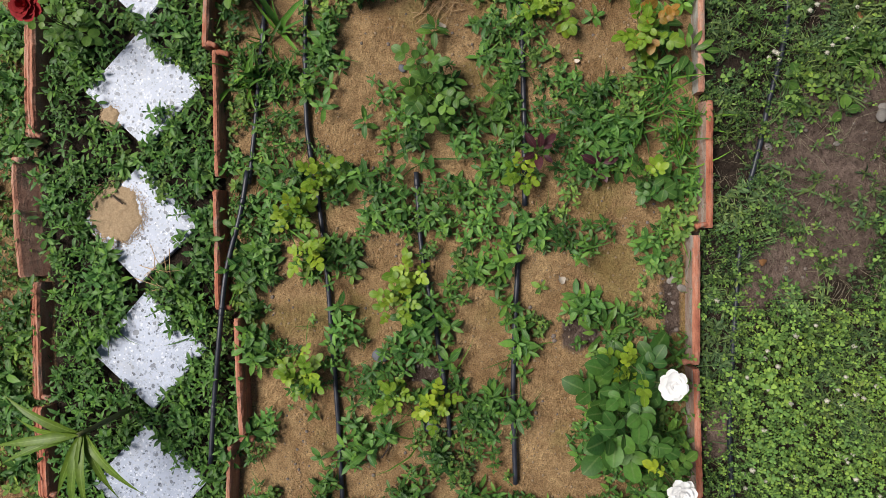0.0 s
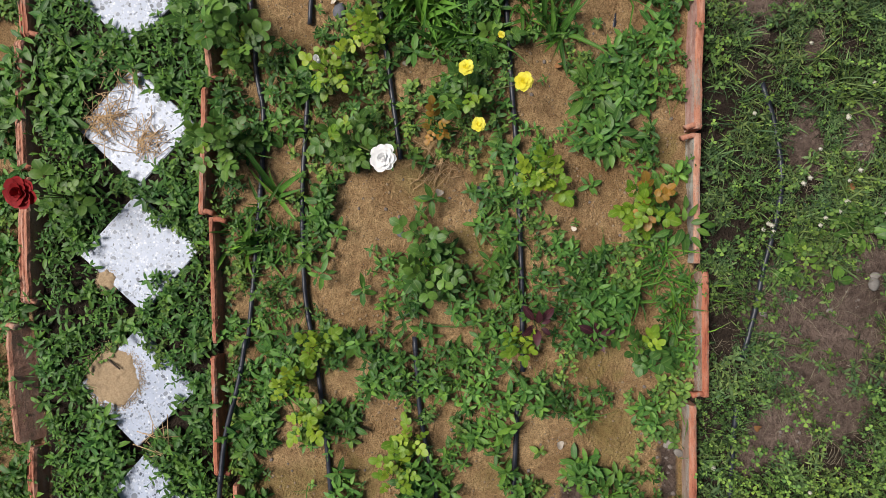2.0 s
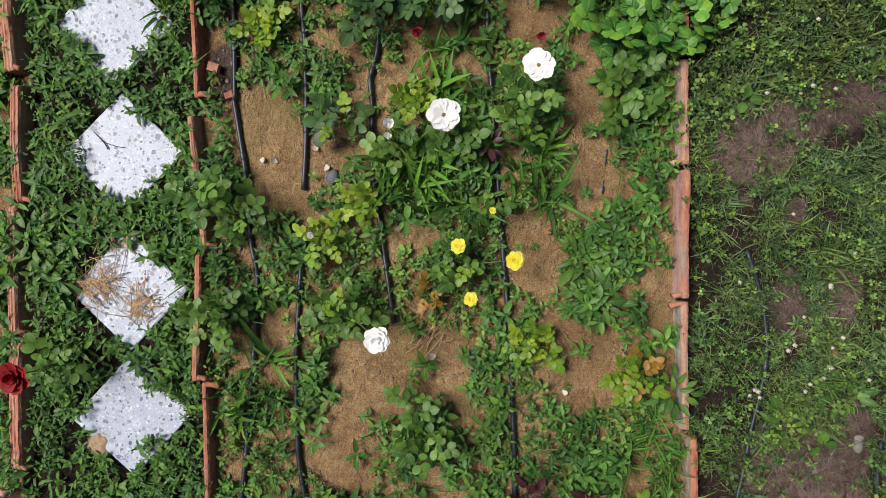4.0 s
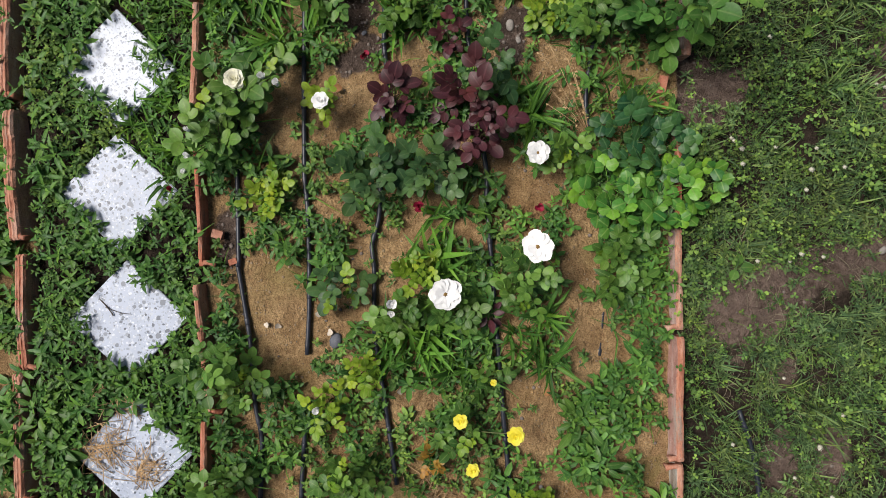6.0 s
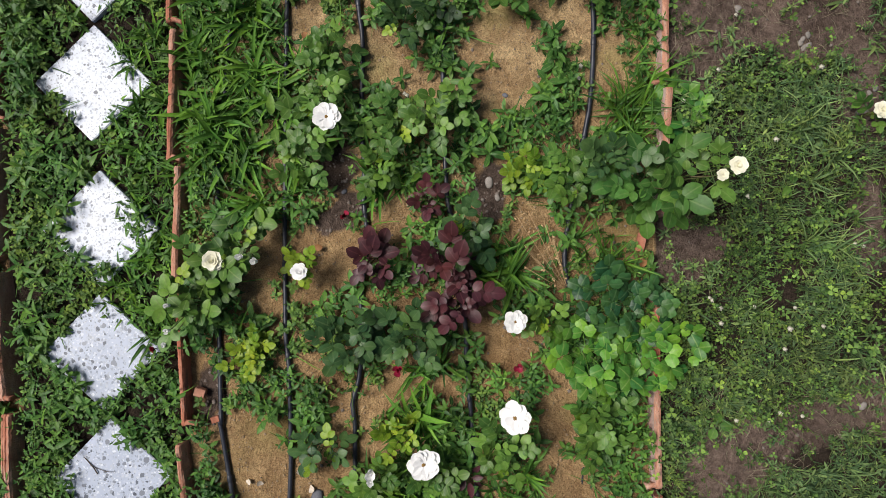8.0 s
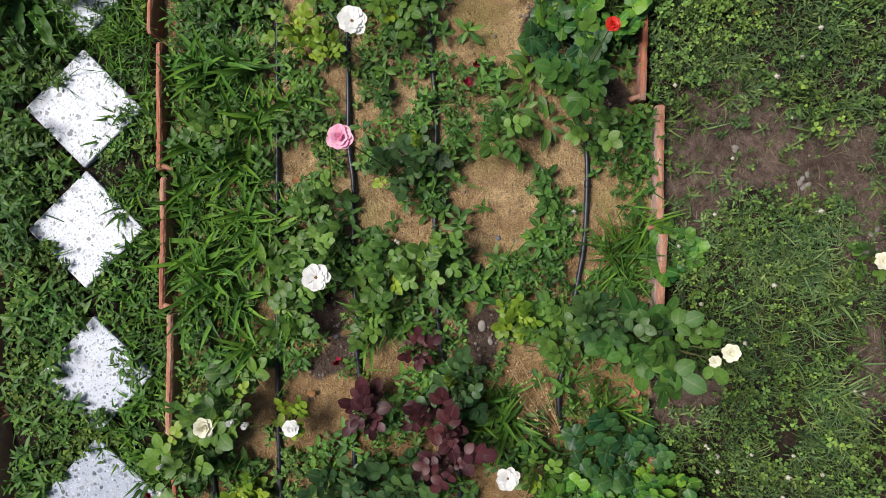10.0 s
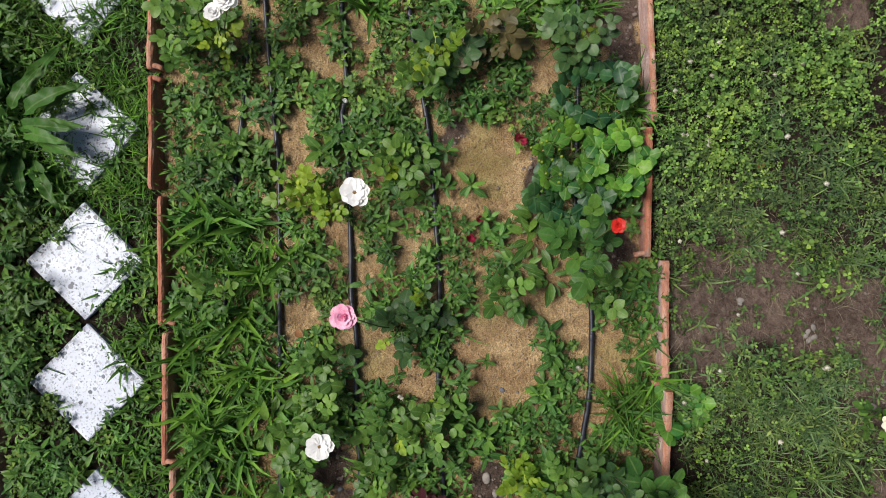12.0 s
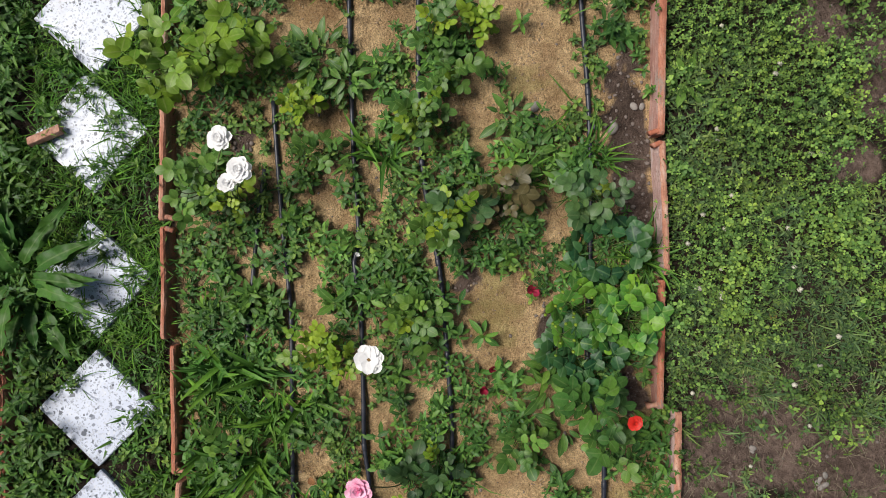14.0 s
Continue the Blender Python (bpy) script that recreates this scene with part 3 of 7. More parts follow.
SOIL_B = [
    (1.067, 2.142, 0.083, 0.074), (1.23, 3.01, 0.213, 0.148), (1.521, 2.9, 0.176, 0.139),
    (1.637, 2.575, 0.067, 0.111), (1.642, 2.255, 0.052, 0.089), (-1, 2.553, 0.037, 0.026),
    (1.528, 4.34, 0.102, 0.083), (1.667, 4.185, 0.07, 0.139), (1.599, 3.876, 0.067, 0.067),
    (1.171, 2.964, 0.157, 0.13), (1.463, 2.874, 0.167, 0.111), (-1.152, 4.218, 0.083, 0.093),
]
SOIL = SOIL_A + SOIL_B
GRASS_BED_A = [
    (-0.575, 0.681, 0.111, 0.148), (0.753, 0.391, 0.111, 0.13), (-0.002, 1.328, 0.111, 0.111),
    (0.409, 1.368, 0.102, 0.139), (0.099, 1.741, 0.111, 0.093), (0.062, 1.286, 0.148, 0.093),
    (0.399, 2.127, 0.083, 0.093), (-0.466, 2.849, 0.204, 0.213), (-0.852, 2.906, 0.083, 0.185),
    (-0.853, 2.44, 0.111, 0.204), (-0.446, 2.422, 0.13, 0.111), (0.722, 2.158, 0.093, 0.093),
    (0.855, 2.769, 0.074, 0.167), (0.08, 1.606, 0.093, 0.093), (-0.456, 2.778, 0.222, 0.222),
    (-0.469, 3.202, 0.204, 0.148), (0.821, 2.655, 0.083, 0.148), (-0.831, 2.739, 0.074, 0.222),
    (-0.798, 3.26, 0.074, 0.111), (-0.01, 2.428, 0.111, 0.074), (0.703, 2.164, 0.093, 0.074),
    (-0.794, 4.062, 0.093, 0.111), (-0.836, 3.2, 0.074, 0.13),
]
GRASS_BED_B = [
    (-0.541, 3.243, 0.148, 0.13), (0.793, 3.944, 0.074, 0.074), (0.89, 3.677, 0.074, 0.111),
    (0.529, 3.905, 0.093, 0.056), (0.062, 3.971, 0.074, 0.074), (-0.361, 2.514, 0.278, 0.185),
]
GRASS_BED = GRASS_BED_A + GRASS_BED_B
GRASS_LAWN = [
    (1.301, 1.243, 0.204, 0.241), (1.023, 0.977, 0.111, 0.185), 
    (1.238, 0.881, 0.259, 0.259), (1.158, 1.243, 0.167, 0.111), (1.406, 1.309, 0.13, 0.167),
    (1.426, 2.454, 0.259, 0.222), (1.356, 1.745, 0.222, 0.093), (1.526, 2.103, 0.111, 0.148),
    (1.235, 3.131, 0.074, 0.074),
    (1.578, 2.963, 0.093, 0.111), (1.147, 3.249, 0.13, 0.065), (1.209, 2.955, 0.093, 0.074),
]
STEPS = [
    (-0.966, 0.583, 46), (-0.993, 0.132, 42), (-0.976, -0.295, 47), (-0.991, -0.739, 46), (-0.966, 1.455, 44),
    (-0.962, 1.001, 45), (-0.97, 2.298, 43), (-0.982, 1.882, 44), (-0.974, 2.795, 42), (-0.94, 3.642, 45),
    (-0.957, 3.205, 41.5), (-0.879, 4.521, 45), (-0.917, 4.13, 46),
]
HOSE_A1 = [
    (-0.758, -0.661), (-0.741, -0.45), (-0.716, -0.26), (-0.69, -0.033), (-0.636, 0.155), (-0.608, 0.295),
]
HOSE_A2 = [
    (-0.622, 0.256), (-0.608, 0.295), (-0.602, 0.369), (-0.548, 0.849), (-0.535, 1.037), (-0.552, 1.159),
    (-0.563, 1.375), (-0.596, 1.647),
]
HOSE_A3 = [
    (-0.588, 1.616), (-0.587, 1.749), (-0.574, 2.292), (-0.56, 2.484), (-0.549, 2.532), (-0.518, 2.82),
    (-0.462, 3.221), (-0.377, 3.77), (-0.335, 3.976),
]
HOSE_B1 = [
    (-0.335, -0.834), (-0.341, -0.55), (-0.353, -0.304), (-0.365, -0.04), (-0.387, 0.186), (-0.418, 0.411),
    (-0.421, 0.572), (-0.425, 0.616), (-0.413, 0.798), (-0.415, 0.857), (-0.384, 1.097),
]
HOSE_B2 = [
    (-0.371, 1.312), (-0.355, 1.512), (-0.349, 1.796), (-0.356, 1.897), (-0.351, 2.08), (-0.347, 2.089),
    (-0.34, 2.358), (-0.349, 2.364), (-0.299, 3.096), (-0.295, 3.174), (-0.288, 3.286), (-0.28, 3.498),
    (-0.291, 3.552), (-0.29, 3.784), (-0.292, 4.199),
]
HOSE_C1 = [
    (0.029, -0.609), (0.02, -0.459), (-0.004, -0.272), (-0.028, -0.122), (-0.052, 0.046), (-0.061, 0.279),
]
HOSE_C2 = [
    (-0.087, 0.863), (-0.119, 1.163), (-0.14, 1.387), (-0.145, 1.387), (-0.134, 1.598), (-0.14, 1.665),
    (-0.12, 1.732), (-0.106, 1.805), (-0.093, 2.039), (-0.066, 2.211), (-0.071, 2.352), (-0.065, 2.462),
    (-0.066, 2.655), (-0.051, 2.891), (-0.061, 3.028), (-0.065, 3.04), (-0.053, 3.196), (-0.041, 3.199),
    (-0.044, 3.466), (-0.056, 3.65), (-0.037, 3.731), (-0.036, 4.051), (-0.017, 4.572),
]
HOSE_D1 = [
    (0.24, -0.753), (0.239, -0.462), (0.252, -0.202), (0.269, 0.038),
]
HOSE_D2 = [
    (0.29, 0.158), (0.294, 0.369), (0.294, 0.589), (0.293, 0.609), (0.293, 0.721), (0.289, 0.907), (0.28, 1.093),
    (0.269, 1.371), (0.278, 1.392), (0.258, 1.695), (0.253, 1.809), (0.257, 1.889), (0.244, 2.036), (0.249, 2.159),
    (0.218, 2.314), (0.211, 2.419), (0.216, 2.763), (0.236, 3.065), (0.236, 3.255), (0.233, 3.443), (0.228, 3.584),
    (0.218, 3.614), (0.187, 4), (0.21, 4.538),
]
HOSE_E1 = [
    (0.63, 0.458), (0.615, 0.631), (0.581, 0.805), (0.588, 1.027), (0.628, 1.358), (0.656, 1.509), (0.655, 1.566),
]
HOSE_E2 = [
    (0.608, 2.028), (0.606, 2.182), (0.686, 2.548), (0.706, 2.642), (0.726, 2.793), (0.733, 3), (0.694, 3.18),
    (0.732, 3.723), (0.741, 3.891), (0.745, 4.132), (0.741, 4.409), (0.742, 4.52),
]
HOSE_F1 = [
    (0.999, 0.183), (1.042, 0.344), (1.07, 0.469), (1.108, 0.611), (1.131, 0.752), (1.117, 0.918), (1.076, 1.066),
]
HOSE_F2 = [
    (0.938, -0.819), (0.93, -0.561), (0.959, -0.124), (0.975, 0.039),
]
HOSE_F3 = [
    (1.473, 0.154), (1.477, 0.32), (1.49, 0.43),
]
ROSE_YOUNG = [
    (-0.454, -0.359, 0.089, 0.09), (-0.13, -0.139, 0.078, 0.09), (-0.076, -0.045, 0.048, 0.1),
    (-0.016, -0.474, 0.078, 0.1), (-0.139, -0.438, 0.056, 0.08), (-0.461, 0.138, 0.067, 0.08),
    (-0.418, 0.028, 0.063, 0.08), (-0.369, 0.265, 0.07, 0.1), (0.66, 0.671, 0.089, 0.12), (0.278, 0.258, 0.059, 0.1),
    (0.397, 0.775, 0.048, 0.08), (0.343, 0.797, 0.078, 0.1), (-0.299, 1.152, 0.085, 0.12),
    (-0.172, 1.253, 0.074, 0.12), (0.023, 1.587, 0.074, 0.12), (-0.272, 2.146, 0.052, 0.14),
    (0.47, 2.425, 0.063, 0.1), (0.478, 2.425, 0.063, 0.1), (-0.196, 4.176, 0.07, 0.12), (0.403, 4.399, 0.07, 0.12),
    (-0.448, 1.885, 0.074, 0.06), (-0.47, 1.834, 0.078, 0.06), (-0.413, 3.868, 0.052, 0.23),
    (0.582, -0.339, 0.048, 0.24),
    (-0.19, 3.4, 0.09, 0.14), (-0.1, 3.33, 0.06, 0.13), (0.27, 3.79, 0.075, 0.18), (0.17, 4.09, 0.06, 0.17),
]
ROSE_GREEN_A = [
    (-0.004, 0.499, 0.093, 0.12), (0.66, 0.236, 0.074, 0.12), (-0.246, 0.92, 0.111, 0.16),
    (-0.018, 0.594, 0.078, 0.1), (0.138, 1.049, 0.093, 0.12), (-0.639, 0.915, 0.115, 0.18),
    (-0.566, 1.233, 0.078, 0.16), (-0.667, 1.313, 0.07, 0.2), (0.355, 1.52, 0.119, 0.15),
    (-0.052, 1.448, 0.074, 0.14), (0.124, 1.44, 0.093, 0.12), (0.514, 1.936, 0.085, 0.14),
    (0.682, 1.605, 0.104, 0.12), (0.684, 1.498, 0.067, 0.1), (-0.179, 2.68, 0.093, 0.15),
    (-0.239, 2.491, 0.093, 0.12), (-0.013, 2.453, 0.078, 0.12), (0.607, 2.396, 0.13, 0.14),
    (-0.151, 2.84, 0.085, 0.12), (-0.193, 2.611, 0.085, 0.15),
    (0.45, 3.035, 0.075, 0.1), (0.135, 3.475, 0.102, 0.1), (-0.485, 3.066, 0.048, 0.2),
]
ROSE_GREEN_B = [
    (0.748, 3.021, 0.085, 0.14), (0.185, 4.112, 0.104, 0.14), (0.289, 4.244, 0.089, 0.14), (0.243, 4.36, 0.093, 0.14), (0.243, 3.75, 0.115, 0.16),
    (-0.483, 3.912, 0.157, 0.2), (-0.13, 4.024, 0.081, 0.1), (0.057, 2.605, 0.102, 0.12), (0.166, 2.591, 0.096, 0.12),
    (0.241, 2.638, 0.074, 0.1),
]
ROSE_GREEN = ROSE_GREEN_A + ROSE_GREEN_B
ROSE_DARK = [
    (-0.12, 1.905, 0.133, 0.16), (0.072, 1.898, 0.115, 0.16), (0.257, 2.23, 0.107, 0.2), (0.096, 2.923, 0.09, 0.13),
    (0.187, 2.996, 0.075, 0.13), (0.3, 3.79, 0.085, 0.15), (0.719, 3.813, 0.093, 0.2),
    (-0.232, 1.544, 0.104, 0.1), (0.737, 2.443, 0.111, 0.25),
]
ROSE_BIG = [
    (0.7, 3.17, 0.115, 0.3), (0.574, -0.514, 0.144, 0.2), (0.587, -0.393, 0.093, 0.22), (0.843, 2.357, 0.133, 0.36),
]
ROSE_MID = [
    (-0.623, 2.038, 0.119, 0.2), (-0.524, 2.18, 0.093, 0.22), (-0.461, 2.219, 0.067, 0.2),
]
ROSE_BRIGHT = [
    (-0.601, 4.312, 0.148, 0.25), (-0.45, 4.318, 0.122, 0.25), (-0.327, 4.328, 0.081, 0.22),
]
ROSE_PURPLE = [
    (-0.04, 2.155, 0.089, 0.16),
    (0.202, 2.131, 0.111, 0.2), (0.228, 2.002, 0.059, 0.2), (0.147, 2.344, 0.067, 0.14), (0.23, 2.022, 0.102, 0.2),
]
PURPLE_SHOOTS = [
    (0.331, 0.324, 0.036, 0.15, 9), (0.525, 0.28, 0.022, 0.08, 5), (0.239, 1.432, 0.04, 0.14, 8),
]
BRONZE = [
    (0.44, 3.83, 0.09, 0.16),
]
LOBED_BLUE = [
    (0.724, 1.986, 0.093, 0.12), (0.828, 1.951, 0.074, 0.1), (0.64, 3.336, 0.067, 0.1), (0.765, 3.649, 0.104, 0.12),
    (0.702, 3.29, 0.085, 0.08),
]
LOBED_BRIGHT = [
    (0.931, 1.817, 0.067, 0.12), (0.633, 1.835, 0.081, 0.14), (0.722, 1.78, 0.096, 0.13), (0.824, 1.791, 0.093, 0.14),
    (0.985, 2.62, 0.055, 0.07), (0.681, 3.45, 0.096, 0.15), (0.801, 3.417, 0.096, 0.15), (0.837, 3.417, 0.083, 0.13),
]
BROAD_WEED = [
    (0.801, 0.621, 0.085, 0.1), (0.585, 0.915, 0.104, 0.06), (0.678, 1.517, 0.074, 0.07),
    (0.533, -0.257, 0.074, 0.04), (-0.12, 4.318, 0.115, 0.1), (-0.034, 4.25, 0.074, 0.1), (0.488, 4.093, 0.089, 0.05),
    (0.545, 3.971, 0.07, 0.05), (1.062, 4.174, 0.067, 0.05), (-0.36, 2.637, 0.111, 0.06), (0.99, 2.631, 0.074, 0.05),
    (1.181, 0.486, 0.074, 0.03), (1.375, 0.587, 0.083, 0.05), (0.535, 1.06, 0.093, 0.06), (0.572, 3.272, 0.067, 0.05),
    (0.572, 3.26, 0.067, 0.04), (-1.26, 1.176, 0.111, 0.06), (-1.225, 1.047, 0.093, 0.05),
    (0.56, 3.2, 0.08, 0.06), (0.5, 3.11, 0.07, 0.05), (0.6, 3.07, 0.06, 0.05),
]
BLOOM_WHITE = [
    (0.101, 1.508, 0.17, 0.053), (0.392, 1.644, 0.18, 0.051), (-0.15, 2.602, 0.2, 0.044),
    (0.008, 3.364, 0.23, 0.046), (0.409, 1.939, 0.15, 0.038),
]
BLOOM_FULL = [
    (0.673, -0.373, 0.25, 0.044), (0.691, -0.68, 0.25, 0.047), (-0.119, 0.843, 0.22, 0.042),
    (-0.264, 2.127, 0.155, 0.029), (-0.377, 4.037, 0.27, 0.04), (-0.327, 3.945, 0.27, 0.04),
    (-0.37, 3.908, 0.26, 0.031),
]
BLOOM_CREAM = [
    (-0.496, 2.174, 0.26, 0.034), (0.982, 2.365, 0.45, 0.025), (0.945, 2.344, 0.44, 0.017),
    (1.612, 2.561, 0.12, 0.028),
]
BUD_WHITE = [
    (-0.32, 1.158, 0.13, 0.016), (-0.067, 1.487, 0.16, 0.021), (-0.07, 1.452, 0.14, 0.016),
    (-0.417, 2.182, 0.24, 0.015), (-0.381, 2.166, 0.22, 0.015), (-0.662, 2.042, 0.2, 0.012),
    (-0.666, 1.964, 0.2, 0.012), (-0.686, 1.919, 0.18, 0.01), (-0.032, 3.676, 0.06, 0.011),
]
BLOOM_YELLOW = [
    (0.133, 1.11, 0.16, 0.026), (0.166, 0.944, 0.13, 0.024), (0.302, 1.06, 0.165, 0.031), (0.243, 1.217, 0.12, 0.012),
]
BLOOM_RED = [
    (-1.174, 0.773, 0.26, 0.05), (0.71, 3.22, 0.48, 0.02),
]
BLOOM_PINK = [
    (-0.032, 3.006, 0.3, 0.04),
]
PETAL_HEAP = [
    (-0.137, 2.304, 0.02, 0.022), (0.423, 1.775, 0.05, 0.022), (0.027, 1.789, 0.08, 0.023),
    (-0.8, 1.885, 0.03, 0.018), (0.384, 3.271, 0.03, 0.017), (0.349, 3.21, 0.05, 0.022), (0.53, 3.523, 0.03, 0.026),
]
STONES_A = [
    (0.417, -0.078, 0.02, 0), (0.049, 0.752, 0.02, 0), (0.169, 0.752, 0.013, 1), (-0.099, 0.621, 0.013, 1),
    (-0.03, -0.565, 0.026, 1), (-0.194, -0.327, 0.026, 1), (0.758, -0.093, 0.015, 2), (0.788, -0.121, 0.015, 2),
    (1.414, 0.414, 0.028, 2), (1.072, 0.327, 0.019, 2), (1.283, 0.329, 0.013, 2), (0.46, 0.625, 0.013, 0),
    (-0.515, 1.418, 0.015, 0), (-0.455, 1.407, 0.015, 0), (-0.319, 1.458, 0.017, 0), (-0.295, 1.395, 0.017, 0),
    (-0.274, 1.353, 0.024, 1), (0.572, 1.273, 0.011, 0), (0.164, 0.758, 0.011, 1), (-0.059, 1.184, 0.015, 0),
    (0.399, 0.829, 0.009, 2), (1.419, 0.439, 0.019, 2), (0.357, 2.4, 0.017, 2), (1.463, 2.852, 0.015, 2),
]
STONES_B = [
    (1.465, 2.818, 0.015, 2), (1.68, 2.658, 0.015, 2), (1.643, 2.582, 0.017, 2), (1.589, 1.585, 0.019, 2),
    (0.383, 2.346, 0.011, 2), (-0.137, 2.389, 0.009, 1), (1.443, 3.013, 0.013, 2), (1.227, 2.945, 0.011, 2),
    (1.445, 2.839, 0.013, 2), (1.449, 2.81, 0.015, 2), (1.658, 2.644, 0.013, 2), (1.619, 2.58, 0.015, 2),
    (1.198, 2.711, 0.013, 2), (0.426, 2.694, 0.009, 1), (0.573, 4.126, 0.017, 2), (0.571, 4.089, 0.017, 2),
    (0.765, 4.058, 0.022, 3), (0.825, 4.039, 0.019, 2), (0.7, 4.025, 0.015, 3), (0.894, 4.106, 0.013, 2),
    (0.921, 4.104, 0.011, 2), (1.071, 3.881, 0.031, 2), (1.443, 3.033, 0.013, 2), (1.23, 2.955, 0.015, 2),
]
STONES_C = [
    (1.439, 2.828, 0.015, 2), (0.64, 4.044, 0.009, 2),
]
STONES = STONES_A + STONES_B + STONES_C
CLOVER_HEADS_A = [
    (1.055, 0.597), (1.231, 0.605), (1.291, 0.646), (1.086, 0.59), (1.323, 0.742), (1.182, 0.738), (0.884, -0.158),
    (0.985, -0.325), (1.028, -0.344), (0.993, -0.42), (1.039, -0.442), (1.124, -0.274), (1.185, -0.243),
    (1.259, -0.494), (1.216, -0.48), (0.972, -0.599), (1.02, -0.571), (1.114, -0.72), (1.164, -0.723),
    (0.961, -0.755), (1.327, -0.474), (1.203, 0.755), (1.357, 0.774), (1.235, 0.844), (1.071, 0.615), (1.248, 0.628),
    (1.316, 0.676), (1.216, 1.942), (1.351, 1.933), (1.079, 1.969), (1.585, 2.127), (1.474, 2.728), (1.248, 1.562),
    (1.288, 1.585), (1.212, 2.309), (0.676, 2.767), (0.086, 2.702), (1.132, 3.466), (1.024, 3.163), (1.381, 3.478),
    (1.46, 2.723), (0.668, 2.727), (0.094, 2.696), (1.558, 2.137), (1.07, 1.978), (1.033, 3.647), (1.136, 3.48),
    (1.353, 4.205),
]
CLOVER_HEADS_B = [
    (1.174, 4.337), (1.184, 4.098), (1.144, 4.01), (1.142, 3.97), (1.443, 3.708), (1.023, 3.161), (1.384, 3.481),
    (1.471, 3.91),
]
CLOVER_HEADS = CLOVER_HEADS_A + CLOVER_HEADS_B
EDGE_RIGHT = [
    (0.809, -0.784, 0.807, -0.369), (0.807, -0.36, 0.816, 0.052), (0.851, 0.068, 0.858, 0.473), (0.841, 0.494, 0.853, 0.909), (0.847, 0.916, 0.864, 1.332),
    (0.863, 1.346, 0.874, 1.69), (0.880, 1.702, 0.894, 2.0), (0.918, 2.252, 0.954, 2.683), (0.946, 2.692, 0.970, 3.105), (0.918, 3.115, 0.942, 3.538),
    (0.947, 3.548, 0.957, 3.984), (0.956, 3.998, 0.983, 4.435), (0.978, 4.445, 0.988, 4.86),
]
EDGE_MIDDLE = [
    (-0.707, -1.02, -0.688, -0.605), (-0.647, -0.596, -0.657, -0.184), (-0.708, -0.16, -0.706, 0.24), (-0.705, 0.277, -0.703, 0.695),
    (-0.728, 0.698, -0.703, 1.113), (-0.677, 1.127, -0.711, 1.567), (-0.699, 1.621, -0.702, 2.045), (-0.701, 2.058, -0.673, 2.497),
    (-0.698, 2.511, -0.667, 2.955), (-0.690, 2.975, -0.674, 3.409), (-0.682, 3.428, -0.658, 3.805), (-0.662, 3.82, -0.638, 4.2), (-0.634, 4.215, -0.609, 4.63),
]
EDGE_LEFT = [
    (-1.302, -1.0, -1.309, -0.79), (-1.309, -0.778, -1.322, -0.468), (-1.322, -0.453, -1.318, -0.052), (-1.333, -0.037, -1.352, 0.369), (-1.312, 0.423, -1.299, 0.845),
    (-1.307, 0.864, -1.292, 1.292), (-1.287, 1.3, -1.284, 1.69), (-1.285, 1.732, -1.293, 2.17), (-1.305, 2.205, -1.284, 2.656), (-1.289, 2.675, -1.255, 3.084),
    (-1.248, 3.102, -1.205, 3.545), (-1.282, 3.62, -1.262, 4.0), (-1.272, 4.02, -1.262, 4.43),
]
MOSS = [
    (0.6, -0.08, 0.13, 0.13), (0.532, 0.179, 0.111, 0.083), (0.137, 0.56, 0.093, 0.111),
    (-0.134, 0.142, 0.093, 0.056), (-0.257, -0.194, 0.074, 0.111), (-0.108, -0.309, 0.074, 0.074),
    (0.406, 3.416, 0.093, 0.111), (0.419, 2.561, 0.13, 0.074), (0.546, 4.202, 0.111, 0.074),
    (0.746, 0.893, 0.074, 0.111), (0.189, 0.836, 0.093, 0.074),
]
ROSE_ORANGE = [
    (0.683, 0.695, 0.044, 0.13), (0.028, 0.958, 0.048, 0.08),
]
CREEP_A = [
    (-1.159, 2.347, 0.074, 0.111), (-0.828, 2.332, 0.059, 0.111), (-1.025, 2.506, 0.046, 0.046),
    (-0.963, 2.144, 0.074, 0.044), (-1.099, 4.138, 0.074, 0.111), (-0.775, 4.194, 0.083, 0.111),
    (-0.806, 4.024, 0.074, 0.074), (-0.802, 3.536, 0.102, 0.093), (-1.048, 3.771, 0.056, 0.056),
    (-0.818, 3.121, 0.052, 0.102), (-1.06, 3.347, 0.083, 0.065), (-1.049, 3.492, 0.074, 0.074),
    (-1.137, 3.632, 0.059, 0.111), (-0.909, 3.811, 0.093, 0.033), (-0.717, 3.637, 0.056, 0.083),
    (-1.123, 2.647, 0.074, 0.093), (-0.848, 2.614, 0.074, 0.093), (-0.786, 3.288, 0.041, 0.048),
    (-1.134, 1.4, 0.059, 0.067), (-1.128, 2.038, 0.056, 0.056), (-0.766, 1.528, 0.046, 0.065),
    (-0.832, 0.474, 0.083, 0.056), (-1.13, 0.646, 0.033, 0.046), (-1.129, -0.178, 0.059, 0.074),
]
CREEP_B = [
    (-1.098, -0.429, 0.037, 0.041), (-0.853, -0.183, 0.048, 0.052), (-1.141, 0.034, 0.048, 0.048),
]
CREEP = CREEP_A + CREEP_B
DEAD_LEAVES = [
    (1.026, -0.035), (0.688, 3.67), (1.331, 0.72), (0.193, 1.942), (-0.158, 1.964), (1.302, 3.38), (0.449, 1.148),
    (-0.249, 2.936), (-0.217, 2.205), (-1.264, -0.059), (0.652, 2.05), (0.874, 2.112),
]
POD_STALKS = [
    (0.588, 3.464), (0.632, 3.495), (0.595, 3.385),
]
DOCK = [
    (-1.15, 3.66, 0.22, 0.12, 26),
]
